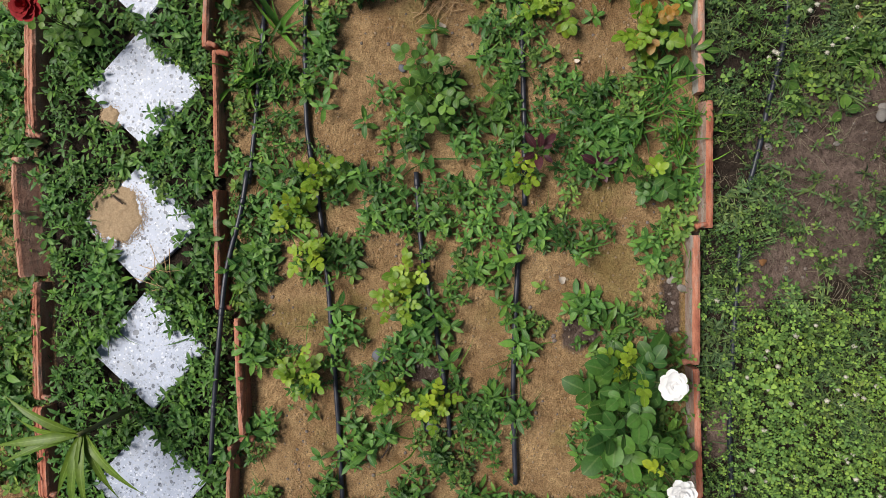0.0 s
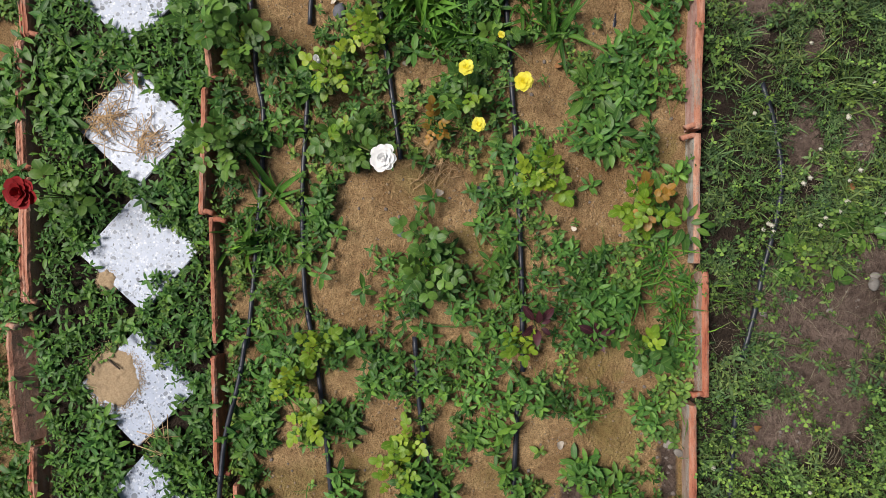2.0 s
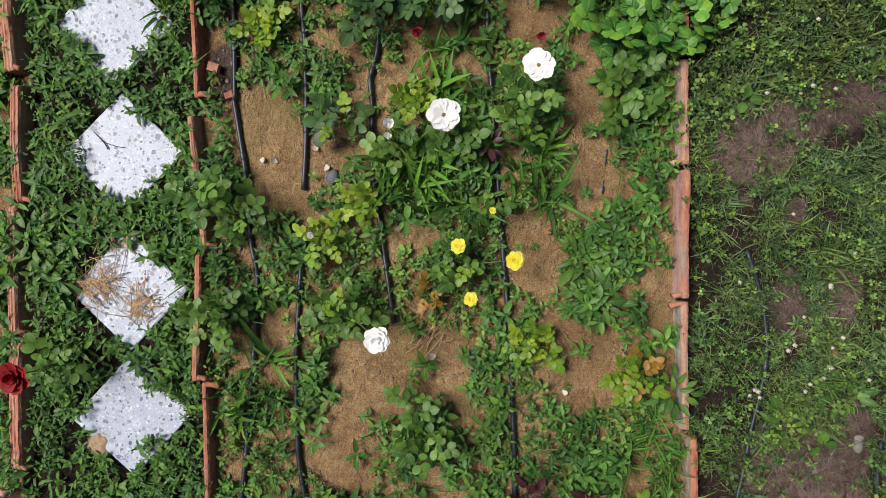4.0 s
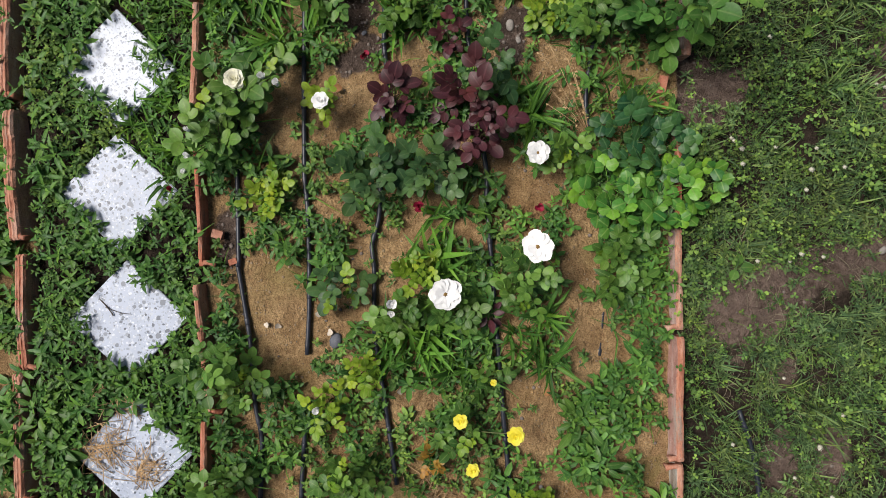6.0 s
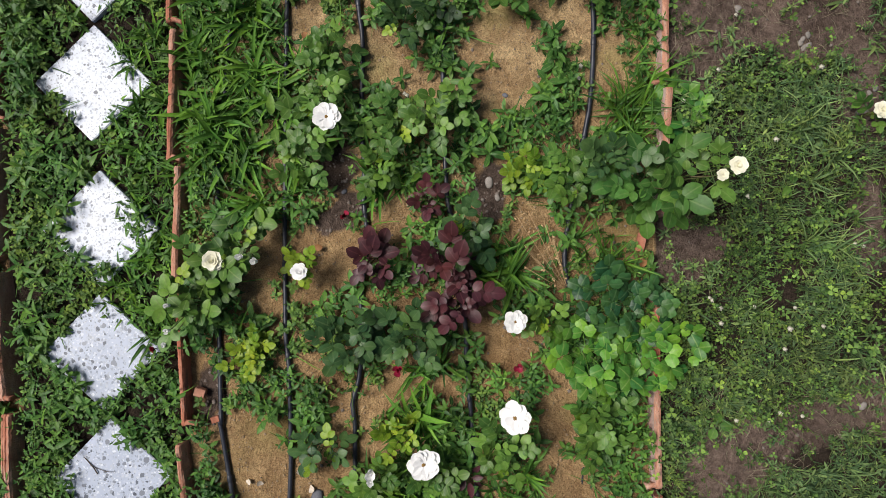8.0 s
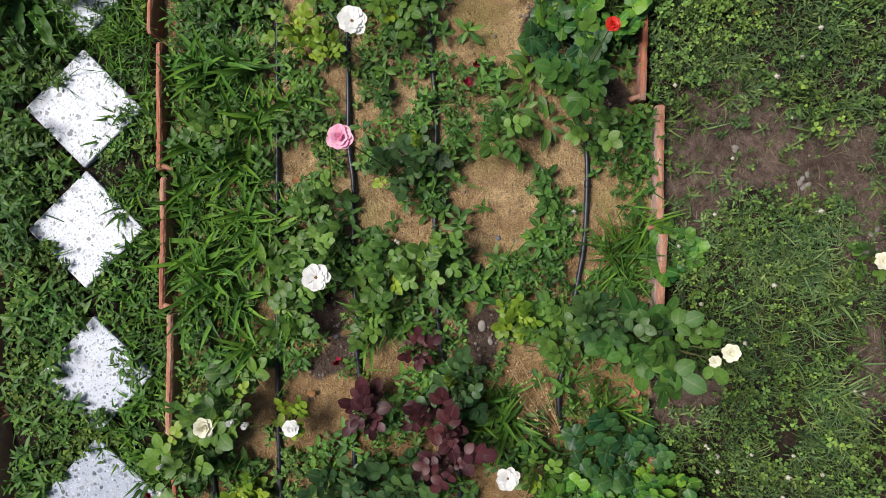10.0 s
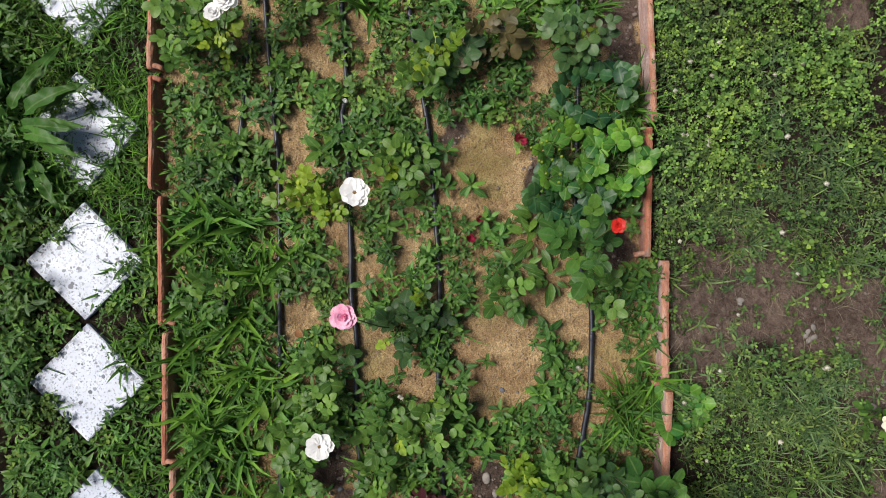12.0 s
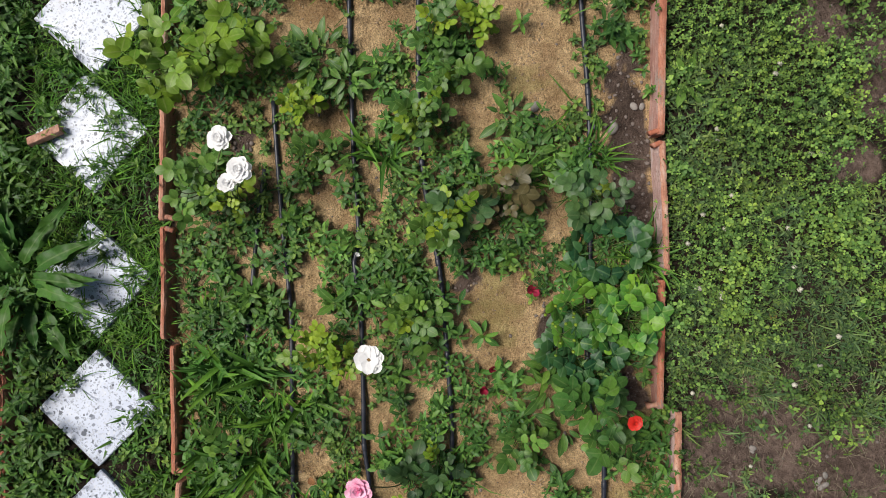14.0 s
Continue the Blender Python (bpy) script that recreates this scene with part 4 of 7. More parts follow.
LAWN_TUFTS = [
    (1.222, 3.106, 0.085), (1.467, 2.974, 0.041), (1.575, 2.953, 0.067), (1.085, 2.887, 0.056), (1.062, 2.794, 0.056),
    (1.211, 0.196, 0.056), (1.195, 0.584, 0.065), (1.434, 2.008, 0.063), (1.467, 2.51, 0.083), (1.604, 2.138, 0.056),
    (1.195, 2.635, 0.063), (1.267, 2.594, 0.063), (1.683, 2.798, 0.063), (1.184, 3.247, 0.063), (1.57, 3.637, 0.056),
]
LAWN_LEAVES = [
    (1.298, 3.61, 1), (1.363, 3.464, 2), (1.326, 3.708, 1), (1.29, 3.474, 1), (1.583, 3.681, 1), (1.598, 3.401, 2),
    (1.47, 3.417, 1), (1.12, 3.831, 1), (1.406, 4.054, 2), (1.153, 0.539, 4), (1.284, 0.427, 3), (1.364, 2.341, 2),
    (1.076, 1.549, 3),
]
LILY = [
    (-1.05, -0.491, 0.111, 0.28, 9),
]
STRAW = [
    (-1.058, 1.022, 0.022, 0.085, 62), (-0.922, 0.955, 0.022, 0.06, 42), (-0.986, 1.156, 0.02, 0.052, 20),
    (0.024, 0.841, 0.01, 0.065, 26), (0.029, 0.826, 0.01, 0.056, 14), (-1.071, 1.197, 0.03, 0.052, 14),
    (-0.907, -0.028, 0.04, 0.074, 10),
]
SAND_PILES = [
    (-1.073, 0.171, 0.089, 0.093), (-1.08, 0.492, 0.031, 0.037),
]
TWIGS = [
    (-1.085, 0.234, -1.041, 0.2, 0.03, 0.003), (-0.172, -0.573, -0.201, -0.663, 0.012, 0.003),
    (-1.058, 1.528, -1.012, 1.469, 0.02, 0.002), (-1.04, 1.499, -0.955, 1.473, 0.02, 0.001),
    (-0.542, 3.455, -0.434, 3.478, 0.05, 0.001), (0.079, 3.629, -0.203, 3.397, 0.01, 0.001),
    (1.276, 2.782, 1.438, 2.679, 0.01, 0.002), (1.122, 3.092, 1.304, 3.006, 0.01, 0.001),
    (1.564, 4.32, 1.487, 4.233, 0.02, 0.001), (1.296, 1.389, 1.337, 1.463, 0.01, 0.001),
]
DRY_STALK = (0.610, 2.018)
SHARDS = [
    (-0.655, 1.73, 70, 0.36, 85), (0.861, 2.171, -15, 0.6, 80), (-1.05, 4.125, -70, 1.15, 70),
    (0.496, 3.816, 20, 0.8, 85), (-0.606, 1.635, 15, 0.2, 85),
]

# ---------------- ground ----------------
X0, X1, Y0, Y1 = -1.8, 1.74, -1.2, 5.0


def bed_share(x, y):
    """1 inside the sandy beds, 0 on path and lawn."""
    inside = (x > line_x(EDGE_MIDDLE, y)) & (x < line_x(EDGE_RIGHT, y))
    other = (x < line_x(EDGE_LEFT, y)) & (x > -2.6)
    return (inside | other) & (y > Y0) & (y < Y1) & (x > X0)


def relief(x, y):
    big = (vnoise(x, y, 0.22, 11) - 0.5) * 0.022
    mid = (vnoise(x, y, 0.06, 12) - 0.5) * 0.01
    fine = (vnoise(x, y, 0.022, 13) - 0.5) * 0.005
    return big + mid + fine


def build_ground():
    far = [2.0, 3, 6, 12, 30, 80, 250, 800]
    xs = np.array([-v for v in far[::-1]] + list(np.arange(X0, X1 + 1e-6, 0.0165)) + far)
    ys = np.array([-v for v in far[::-1]] + list(np.arange(Y0, Y1 + 1e-6, 0.0165)) + [v + 3 for v in far])
    gx, gy = np.meshgrid(xs, ys)
    gz = relief(gx, gy)
    bed = bed_share(gx, gy).astype(float)
    loam = np.clip(spots(gx, gy, LOAM, 0.9, 41) * 2.2 + 0.35, 0, 1)
    moss = np.clip((vnoise(gx, gy, 0.2, 21) - 0.6) * 3, 0, 1) * bed
    moss = np.maximum(moss, np.clip(spots(gx, gy, MOSS, 0.8, 43) * 3, 0, 1))
    # dark soil on path and bed; under lawn plants, gap shade painted into the soil
    humus_and_shade = np.where(gx > line_x(EDGE_RIGHT, gy), 0.95 * np.clip(-3.0 * spots(gx, gy, SOIL, 0.7), 0, 1), np.where((gx > line_x(EDGE_LEFT, gy)) & (gx < line_x(EDGE_MIDDLE, gy)), 1.0, 0.4))
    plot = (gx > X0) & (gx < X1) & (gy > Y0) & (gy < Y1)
    humus_and_shade = np.where(plot, humus_and_shade, 0.3)
    # bed sand turns paler beyond y = 2.2
    lighter = np.clip((gy - 2.2) * 1.4, 0, 1) * bed
    n = len(xs)
    idx = np.arange(len(xs) * len(ys)).reshape(len(ys), n)
    a, b, c, d = idx[:-1, :-1].ravel(), idx[:-1, 1:].ravel(), idx[1:, 1:].ravel(), idx[1:, :-1].ravel()
    tris = np.concatenate([np.stack([a, b, c], 1), np.stack([a, c, d], 1)])
    me = mesh_of("ground", np.stack([gx, gy, gz], -1).reshape(-1, 3), tris, mat=M_GROUND)
    for key, val in (("bed", bed), ("loam", loam), ("moss", moss), ("humus_and_shade", humus_and_shade), ("lighter", lighter)):
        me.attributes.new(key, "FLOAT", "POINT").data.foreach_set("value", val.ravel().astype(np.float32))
    tagged(new("ground", me), "sandy flower bed soil with dark loam beside it", "ground", kind="structure")


build_ground()


# ---------------- edging of clay roof tiles on edge ----------------
THIN = [(-0.010, -0.10), (-0.010, 0.088), (-0.007, 0.0955), (-0.001, 0.0975), (0.006, 0.096), (0.010, 0.089), (0.011, 0.06), (0.012, -0.10)]
GROOVED = [(-0.024, -0.10), (-0.025, 0.078), (-0.022, 0.094), (-0.015, 0.096), (-0.012, 0.093), (-0.008, 0.093), (-0.005, 0.098), (0.001, 0.099), (0.004, 0.0955),
           (0.008, 0.0955), (0.011, 0.098), (0.016, 0.097), (0.019, 0.088), (0.019, 0.05), (0.02, -0.10)]


def edging_mesh(length, seed, sect, wide=1.0):
    """A roof tile set on its long edge, from its cross section (across, up): worn, chipped and slightly bowed. +x is the side towards the bed's middle."""
    rnd = np.random.default_rng(seed)
    n = max(8, int(length / 0.009))
    k = len(sect)
    v, f, uv = [], [], []
    along = np.arange(n + 1) * length / n
    chip = vnoise(along, along * 0, 0.028, seed)
    sway = 0.005 * (vnoise(along, along * 0, 0.2, seed + 1) - 0.5)
    drop = 0.008 * (vnoise(along, along * 0, 0.16, seed + 2) - 0.5)
    skin = [vnoise(along, along * 0, 0.03, seed + 10 + q) - 0.5 for q in range(k)]
    for i in range(n + 1):
        end = min(i, n - i)
        for q, (x, z) in enumerate(sect):
            top = z > 0.04
            wear = (0.008 * max(0.0, chip[i] - 0.62) + rnd.uniform(0, 0.001) + 0.0014 * skin[q][i] + drop[i]) if top else 0.0
            if top and end == 0:
                wear += 0.005
            v.append((x * wide + sway[i] + (0.0016 * skin[(q + 3) % k][i] + rnd.uniform(-0.0008, 0.0008) if top else 0.0), along[i] - length / 2, z - wear))
            uv.append((q / k, i / n))
    for i in range(n):
        for q in range(k):
            r = (q + 1) % k
            a, b, c, d = i * k + q, i * k + r, (i + 1) * k + r, (i + 1) * k + q
            f += [(a, d, c), (a, c, b)]
    inner = [q >= k - 3 and q < k - 1 for i in range(n) for q in range(k) for _ in (0, 1)]
    for base, turn in ((0, 1), (n * k, -1)):
        for q in range(1, k - 1):
            f.append((base, base + q, base + q + 1) if turn > 0 else (base, base + q + 1, base + q))
            inner.append(False)
    return np.array(v), np.array(f), np.array(uv), inner


def lug_shape(size):
    """The hooked lug at a tile's end, a small curled lip towards the bed's middle."""
    line = [(-0.004, 0.0, 0.086), (0.012, 0.002, 0.09), (0.026 * size, 0.000, 0.088), (0.04 * size, -0.005, 0.082)]
    v, f, uv = tube_arrays(smooth_line(line, 0.005), 0.0088, 7)
    v[:, 2] = np.where(v[:, 2] < 0.082, v[:, 2] - 0.02, v[:, 2])
    v += 0.0025 * np.stack([vnoise(v[:, 0] + 3, v[:, 1], 0.01, 4) - 0.5, vnoise(v[:, 0], v[:, 1] + 5, 0.01, 5) - 0.5, vnoise(v[:, 0], v[:, 1], 0.008, 6) - 0.5], -1)
    return v, f, uv


def edging_row(rows, group, lean, side, faces, sect, lift=0.0, wide=1.0, sunk=(), fallen=()):
    for i, (xa, ya, xb, yb) in enumerate(rows):
        length = math.hypot(xb - xa, yb - ya)
        v, f, uv, inner = edging_mesh(length - 0.006, 31 + i * 37 + int(abs(rows[0][0]) * 50), sect, wide * (0.9 + 0.25 * ((i * 37 % 10) / 10)))
        me = mesh_of("edging_tile", v, f, uv, mat=M_CLAY, smooth=False)
        me.materials.append(faces[min(i, len(faces) - 1)])
        me.polygons.foreach_set("material_index", np.array(inner, np.int32))
        ob = new("edging_tile", me)
        tilt = lean + 4 * math.sin(i * 2.3) - (25 if i in fallen else 0)
        ob.matrix_basis = Matrix.Translation(((xa + xb) / 2, (ya + yb) / 2, lift - 0.004 + 0.007 * math.sin(i * 1.9) - (0.016 if i in sunk else 0.0) + (0.022 if i in fallen else 0.0))) @ Matrix.Rotation(math.atan2(-(xb - xa), yb - ya), 4, "Z") @ Matrix.Rotation(radians(tilt * side), 4, "Y") @ Matrix.Diagonal((side, 1, 1, 1))
        tagged(ob, "weathered red clay roof tile set on edge as bed border", "edging tile", group)
        end = 1 if (i * 5 + len(rows)) % 7 == 0 else -1
        part("lug", mesh_of("lug", *lug_shape(0.75 + 0.4 * ((i * 53 % 10) / 10)), mat=M_CLAY), ob, m=Matrix.Translation((0, end * (length / 2 - 0.012), -0.004)))


edging_row(EDGE_RIGHT, "clay tiles between bed and lawn", -3, -1, [M_CLAY_LICHEN] * 4 + [M_CLAY_PALE], THIN, -0.026, 1.15, (5, 8))
edging_row(EDGE_MIDDLE, "clay tiles between path and bed", -6, 1, [M_CLAY_SOILED], THIN, -0.036, 1.0)
edging_row(EDGE_LEFT, "clay tiles on the far side of the path", -17, 1, [M_CLAY_SOILED], GROOVED, -0.04, fallen=(3,))


# ---------------- stepping stones ----------------
def step_mesh(seed, mat):
    bm = bmesh.new()
    bmesh.ops.create_cube(bm, size=1)
    bmesh.ops.scale(bm, vec=(0.285, 0.285, 0.03), verts=bm.verts)
    bmesh.ops.bevel(bm, geom=[e for e in bm.edges], offset=0.0025, segments=2, affect="EDGES")
    rnd = random.Random(seed)
    for v in bm.verts:
        if abs(v.co.x) > 0.13 and abs(v.co.y) > 0.13:
            v.co.xy *= 1 - 0.012 * rnd.random()
    me = bpy.data.meshes.new("stepping_stone")
    bm.to_mesh(me)
    bm.free()
    me.materials.append(mat)
    return me


for i, (x, y, a) in enumerate(STEPS):
    # stones beyond y = 2 take the paler mix with fewer dark chips
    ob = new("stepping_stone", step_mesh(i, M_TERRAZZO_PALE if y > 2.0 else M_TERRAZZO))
    ob.matrix_basis = pose(x, y, 0.004, 1.2 * math.sin(i * 2.1), 1.2 * math.cos(i * 1.7), a)
    tagged(ob, "square white terrazzo stepping stone laid cornerwise in weeds", "stepping stone", "terrazzo stones along the path")


# ---------------- drip hoses ----------------
def hose(points, label, wave=0.004, rise=0.0):
    points = [p for i, p in enumerate(points) if i == 0 or math.dist(p, points[i - 1]) > 0.06]
    line = smooth_line([(x, y, rise + 0.012 + relief(x, y) * 0.6) for x, y in points], 0.03)
    line[:, 2] += wave * (vnoise(line[:, 0], line[:, 1], 0.12, 5) - 0.4)
    ob = new("drip_hose", mesh_of("drip_hose", *tube_arrays(line, 0.0084, 10), mat=M_HOSE))
    tagged(ob, label, "hose", "drip hoses")
    span = np.concatenate([[0], np.cumsum(np.linalg.norm(np.diff(line, axis=0), axis=1))])
    for s in np.arange(0.17, span[-1] - 0.03, 0.33):
        i = int(np.searchsorted(span, s))
        d = line[i] - line[i - 1]
        q = Matrix.Translation(line[i]) @ Vector(d).to_track_quat("Y", "Z").to_matrix().to_4x4()
        part("emitter", EMITTER, ob, m=q)


EMITTER = mesh_of("emitter", *tube_arrays([(0, -0.012, 0), (0, -0.009, 0), (0, 0.009, 0), (0, 0.012, 0)], [0.0088, 0.0098, 0.0098, 0.0088], 10), mat=M_HOSE)
hose(HOSE_A1, "black plastic drip hose lying over the clay edging", 0.004, 0.045)
for pts in (HOSE_A2, HOSE_B1, HOSE_B2, HOSE_C1, HOSE_C2, HOSE_D1, HOSE_D2, HOSE_E2):
    hose(pts, "black plastic drip hose lying on the sand")
hose(HOSE_E1, "black plastic drip hose half buried in the sand", 0.05, -0.026)
hose(HOSE_A3, "black plastic drip hose hidden under the weeds")
for pts in (HOSE_F1, HOSE_F2, HOSE_F3):
    hose(pts, "black plastic drip hose half hidden in lawn weeds")


# ---------------- where plants grow ----------------
def on_step(x, y, margin=0.0):
    """True where a stepping stone lies."""
    hit = np.zeros(np.shape(x), bool)
    h = 0.1425 - margin
    for sx, sy, a in STEPS:
        c, s = math.cos(radians(a)), math.sin(radians(a))
        u, w = (x - sx) * c + (y - sy) * s, -(x - sx) * s + (y - sy) * c
        hit |= (np.abs(u) < h) & (np.abs(w) < h)
    return hit


def scatter(step, box, seed):
    rnd = np.random.default_rng(seed)
    xs, ys = np.arange(box[0], box[1], step), np.arange(box[2], box[3], step)
    gx, gy = np.meshgrid(xs, ys)
    x, y = gx.ravel() + rnd.uniform(-0.6, 0.6, gx.size) * step, gy.ravel() + rnd.uniform(-0.6, 0.6, gx.size) * step
    return x, y, rnd


HOSE_LINES = [smooth_line([(x, y, 0) for x, y in pts], 0.03)[:, :2] for pts in (HOSE_A1, HOSE_A2, HOSE_B1, HOSE_B2, HOSE_C1, HOSE_C2, HOSE_D1, HOSE_D2, HOSE_E2, HOSE_F1)]


def hose_gap(x, y):
    """Distance to the nearest hose, in metres."""
    best = np.full(np.shape(x), 9.0)
    for line in HOSE_LINES:
        best = np.minimum(best, np.min(np.hypot(x[:, None] - line[None, :, 0], y[:, None] - line[None, :, 1]), axis=1))
    return best


def rim(x, y, rnd):
    """Thins the planting out towards the rim of the plot."""
    d = np.minimum(np.minimum(y - Y0, Y1 - y), np.minimum(x - X0, X1 - x))
    return rnd.random(len(x)) < np.clip((d + 0.12 * vnoise(x, y, 0.2, 91)) / 0.22, 0, 1)


def near_edging(x, y, gap=0.022):
    return (np.abs(x - line_x(EDGE_RIGHT, y)) < gap) | (np.abs(x - line_x(EDGE_MIDDLE, y)) < gap) | (np.abs(x - line_x(EDGE_LEFT, y)) < gap)


L_OVATE, L_LANCE, L_ROUND = blade(OVATE_LOW, 0.25, 0.3), blade(LANCE, 0.25, 0.35), blade(ROUND, 0.12, 0.2)
L_HEART, L_STRAP = blade(HEART, 0.25, 0.15), blade(STRAP_LOW, 0.5, 0.55)


def curled(shape, side):
    v, f, uv = shape
    v = v.copy()
    v[:, 0] += side * v[:, 1] ** 2
    return v, f, uv


L_SMALL = blade([(0, 0), (0.3, 0.2), (0.68, 0.2), (1, 0)], 0.25, 0.3)
L_QUICK = blade([(0, 0), (0.45, 0.22), (1, 0)], 0.3, 0.25)
STALK = tube_arrays([(0, 0, 0), (0, 0, 1)], [0.02, 0.012], 3)


def shoots(batch, x, y, height, size, tone, rnd, pairs=4, shape=L_OVATE, spread=1.0):
    """Upright shoots with crosswise pairs of leaves, small at the top, seen from above as little stars."""
    n = len(x)
    base = np.stack([x, y, np.maximum(relief(x, y) - 0.004, 0.016 * on_step(x, y))], -1)
    head = rnd.uniform(0, 2 * math.pi, n)
    leanx, leany = rnd.normal(0, 0.25, n), rnd.normal(0, 0.25, n)
    tip = base + np.stack([leanx * height, leany * height, height], -1)
    axis = tip - base
    rot = np.repeat(np.eye(3)[None], n, 0)
    rot[:, :, 2] = axis / height[:, None]
    if shape is not L_QUICK:
        batch.put(STALK, rot, np.stack([height * 0 + 0.075, height * 0 + 0.075, height], -1), base, tone)
    for p in range(pairs):
        up = 1 - 0.24 * p
        grow = (0.55, 0.95, 1.1, 1.0, 0.9)[p]
        for side in (0, 1):
            az = head + p * math.pi / 2 + side * math.pi + rnd.normal(0, 0.22, n)
            elev = np.radians((48, 20, 5, -5, -8)[p]) + rnd.normal(0, 0.2, n)
            r = turn_z(az) @ turn_x(elev) @ turn_y(rnd.normal(0, 0.25, n))
            s = size * grow * rnd.uniform(0.8, 1.15, n)
            wide = rnd.uniform(0.85, 1.2, n)
            batch.put(shape, r, np.stack([s * wide * spread, s, s], -1), base + axis * up, tone)


def tufts(batch, x, y, length, tone, rnd, blades=8, width=1.0, flat=0.5):
    """Grass tufts: blades that rise from one point and arch outwards."""
    n = len(x)
    base = np.stack([x, y, relief(x, y) - 0.004], -1)
    narrow = (L_STRAP[0] * (width, 1, 1), L_STRAP[1], L_STRAP[2])
    for b in range(blades):
        az = rnd.uniform(0, 2 * math.pi, n)
        elev = np.radians(rnd.uniform(12, 75, n)) * flat + 0.15
        s = length * rnd.uniform(0.5, 1.15, n)
        r = turn_z(az) @ turn_x(elev) @ turn_y(rnd.normal(0, 0.35, n))
        off = np.stack([rnd.normal(0, 0.008, n), rnd.normal(0, 0.008, n), np.zeros(n)], -1)
        batch.put(curled(narrow, (0.28, -0.3, 0.08, -0.14)[b % 4]), r, np.stack([s * rnd.uniform(0.75, 1.25, n), s, s], -1), base + off, tone)


def clovers(batch, x, y, height, size, tone, rnd, stalked=True):
    """Clover: a thin stalk with three blunt leaflets laid flat."""
    n = len(x)
    base = np.stack([x, y, relief(x, y) - 0.004], -1)
    lean = np.stack([rnd.normal(0, 0.35, n), rnd.normal(0, 0.35, n), np.ones(n)], -1) * height[:, None]
    rot = np.repeat(np.eye(3)[None], n, 0)
    rot[:, :, 2] = lean / height[:, None]
    if stalked:
        batch.put(STALK, rot, np.stack([height * 0 + 0.05, height * 0 + 0.05, height], -1), base, tone)
    head, tiltx, tilty = rnd.uniform(0, 6.28, n), rnd.normal(0, 0.42, n), rnd.normal(0, 0.42, n)
    for k in range(3):
        r = turn_x(tiltx) @ turn_y(tilty) @ turn_z(head + k * 2.0944 + rnd.normal(0, 0.1, n)) @ turn_x(np.radians(rnd.uniform(0, 24, n)))
        batch.put(L_HEART, r, size * rnd.uniform(0.85, 1.15, n), base + lean, tone)


def tone_at(x, y, seed, size=0.16):
    return np.clip(0.15 + 0.85 * (0.6 * vnoise(x, y, size, seed) + 0.4 * vnoise(x, y, 0.05, seed + 1)), 0, 1)


def stuff(batch, name, mat, label, category):
    tagged(new(name, batch.mesh(name, mat)), label, category, kind="stuff")


def weed_plants(cx, cy, label, group, seed, big_range):
    """Single oval-leaved weeds, each of a few shoots from one root."""
    rnd = np.random.default_rng(seed)
    forms = []
    for i in range(9):
        n, one = int(rnd.integers(5, 8)), Batch()
        a, d = rnd.uniform(0, 6.28) + np.arange(n) * 2.4, 0.04 * np.sqrt((np.arange(n) + 0.3) / n)
        big = rnd.uniform(*big_range)
        shoots(one, d * np.cos(a), d * np.sin(a), rnd.uniform(0.035, 0.085, n), big * rnd.uniform(0.022, 0.042, n), np.full(n, rnd.uniform(0.1, 1.0)), rnd)
        forms.append(one.mesh("weed_plant", M_WEED))
    for i, (x, y) in enumerate(zip(cx, cy)):
        ob = new("weed_plant", forms[int(rnd.integers(0, 9))])
        ob.matrix_basis = pose(float(x), float(y), float(relief(x, y)), 0, 0, float(rnd.uniform(0, 360))) @ Matrix.Scale(float(rnd.uniform(0.85, 1.2)), 4)
        tagged(ob, label, "weed", group)


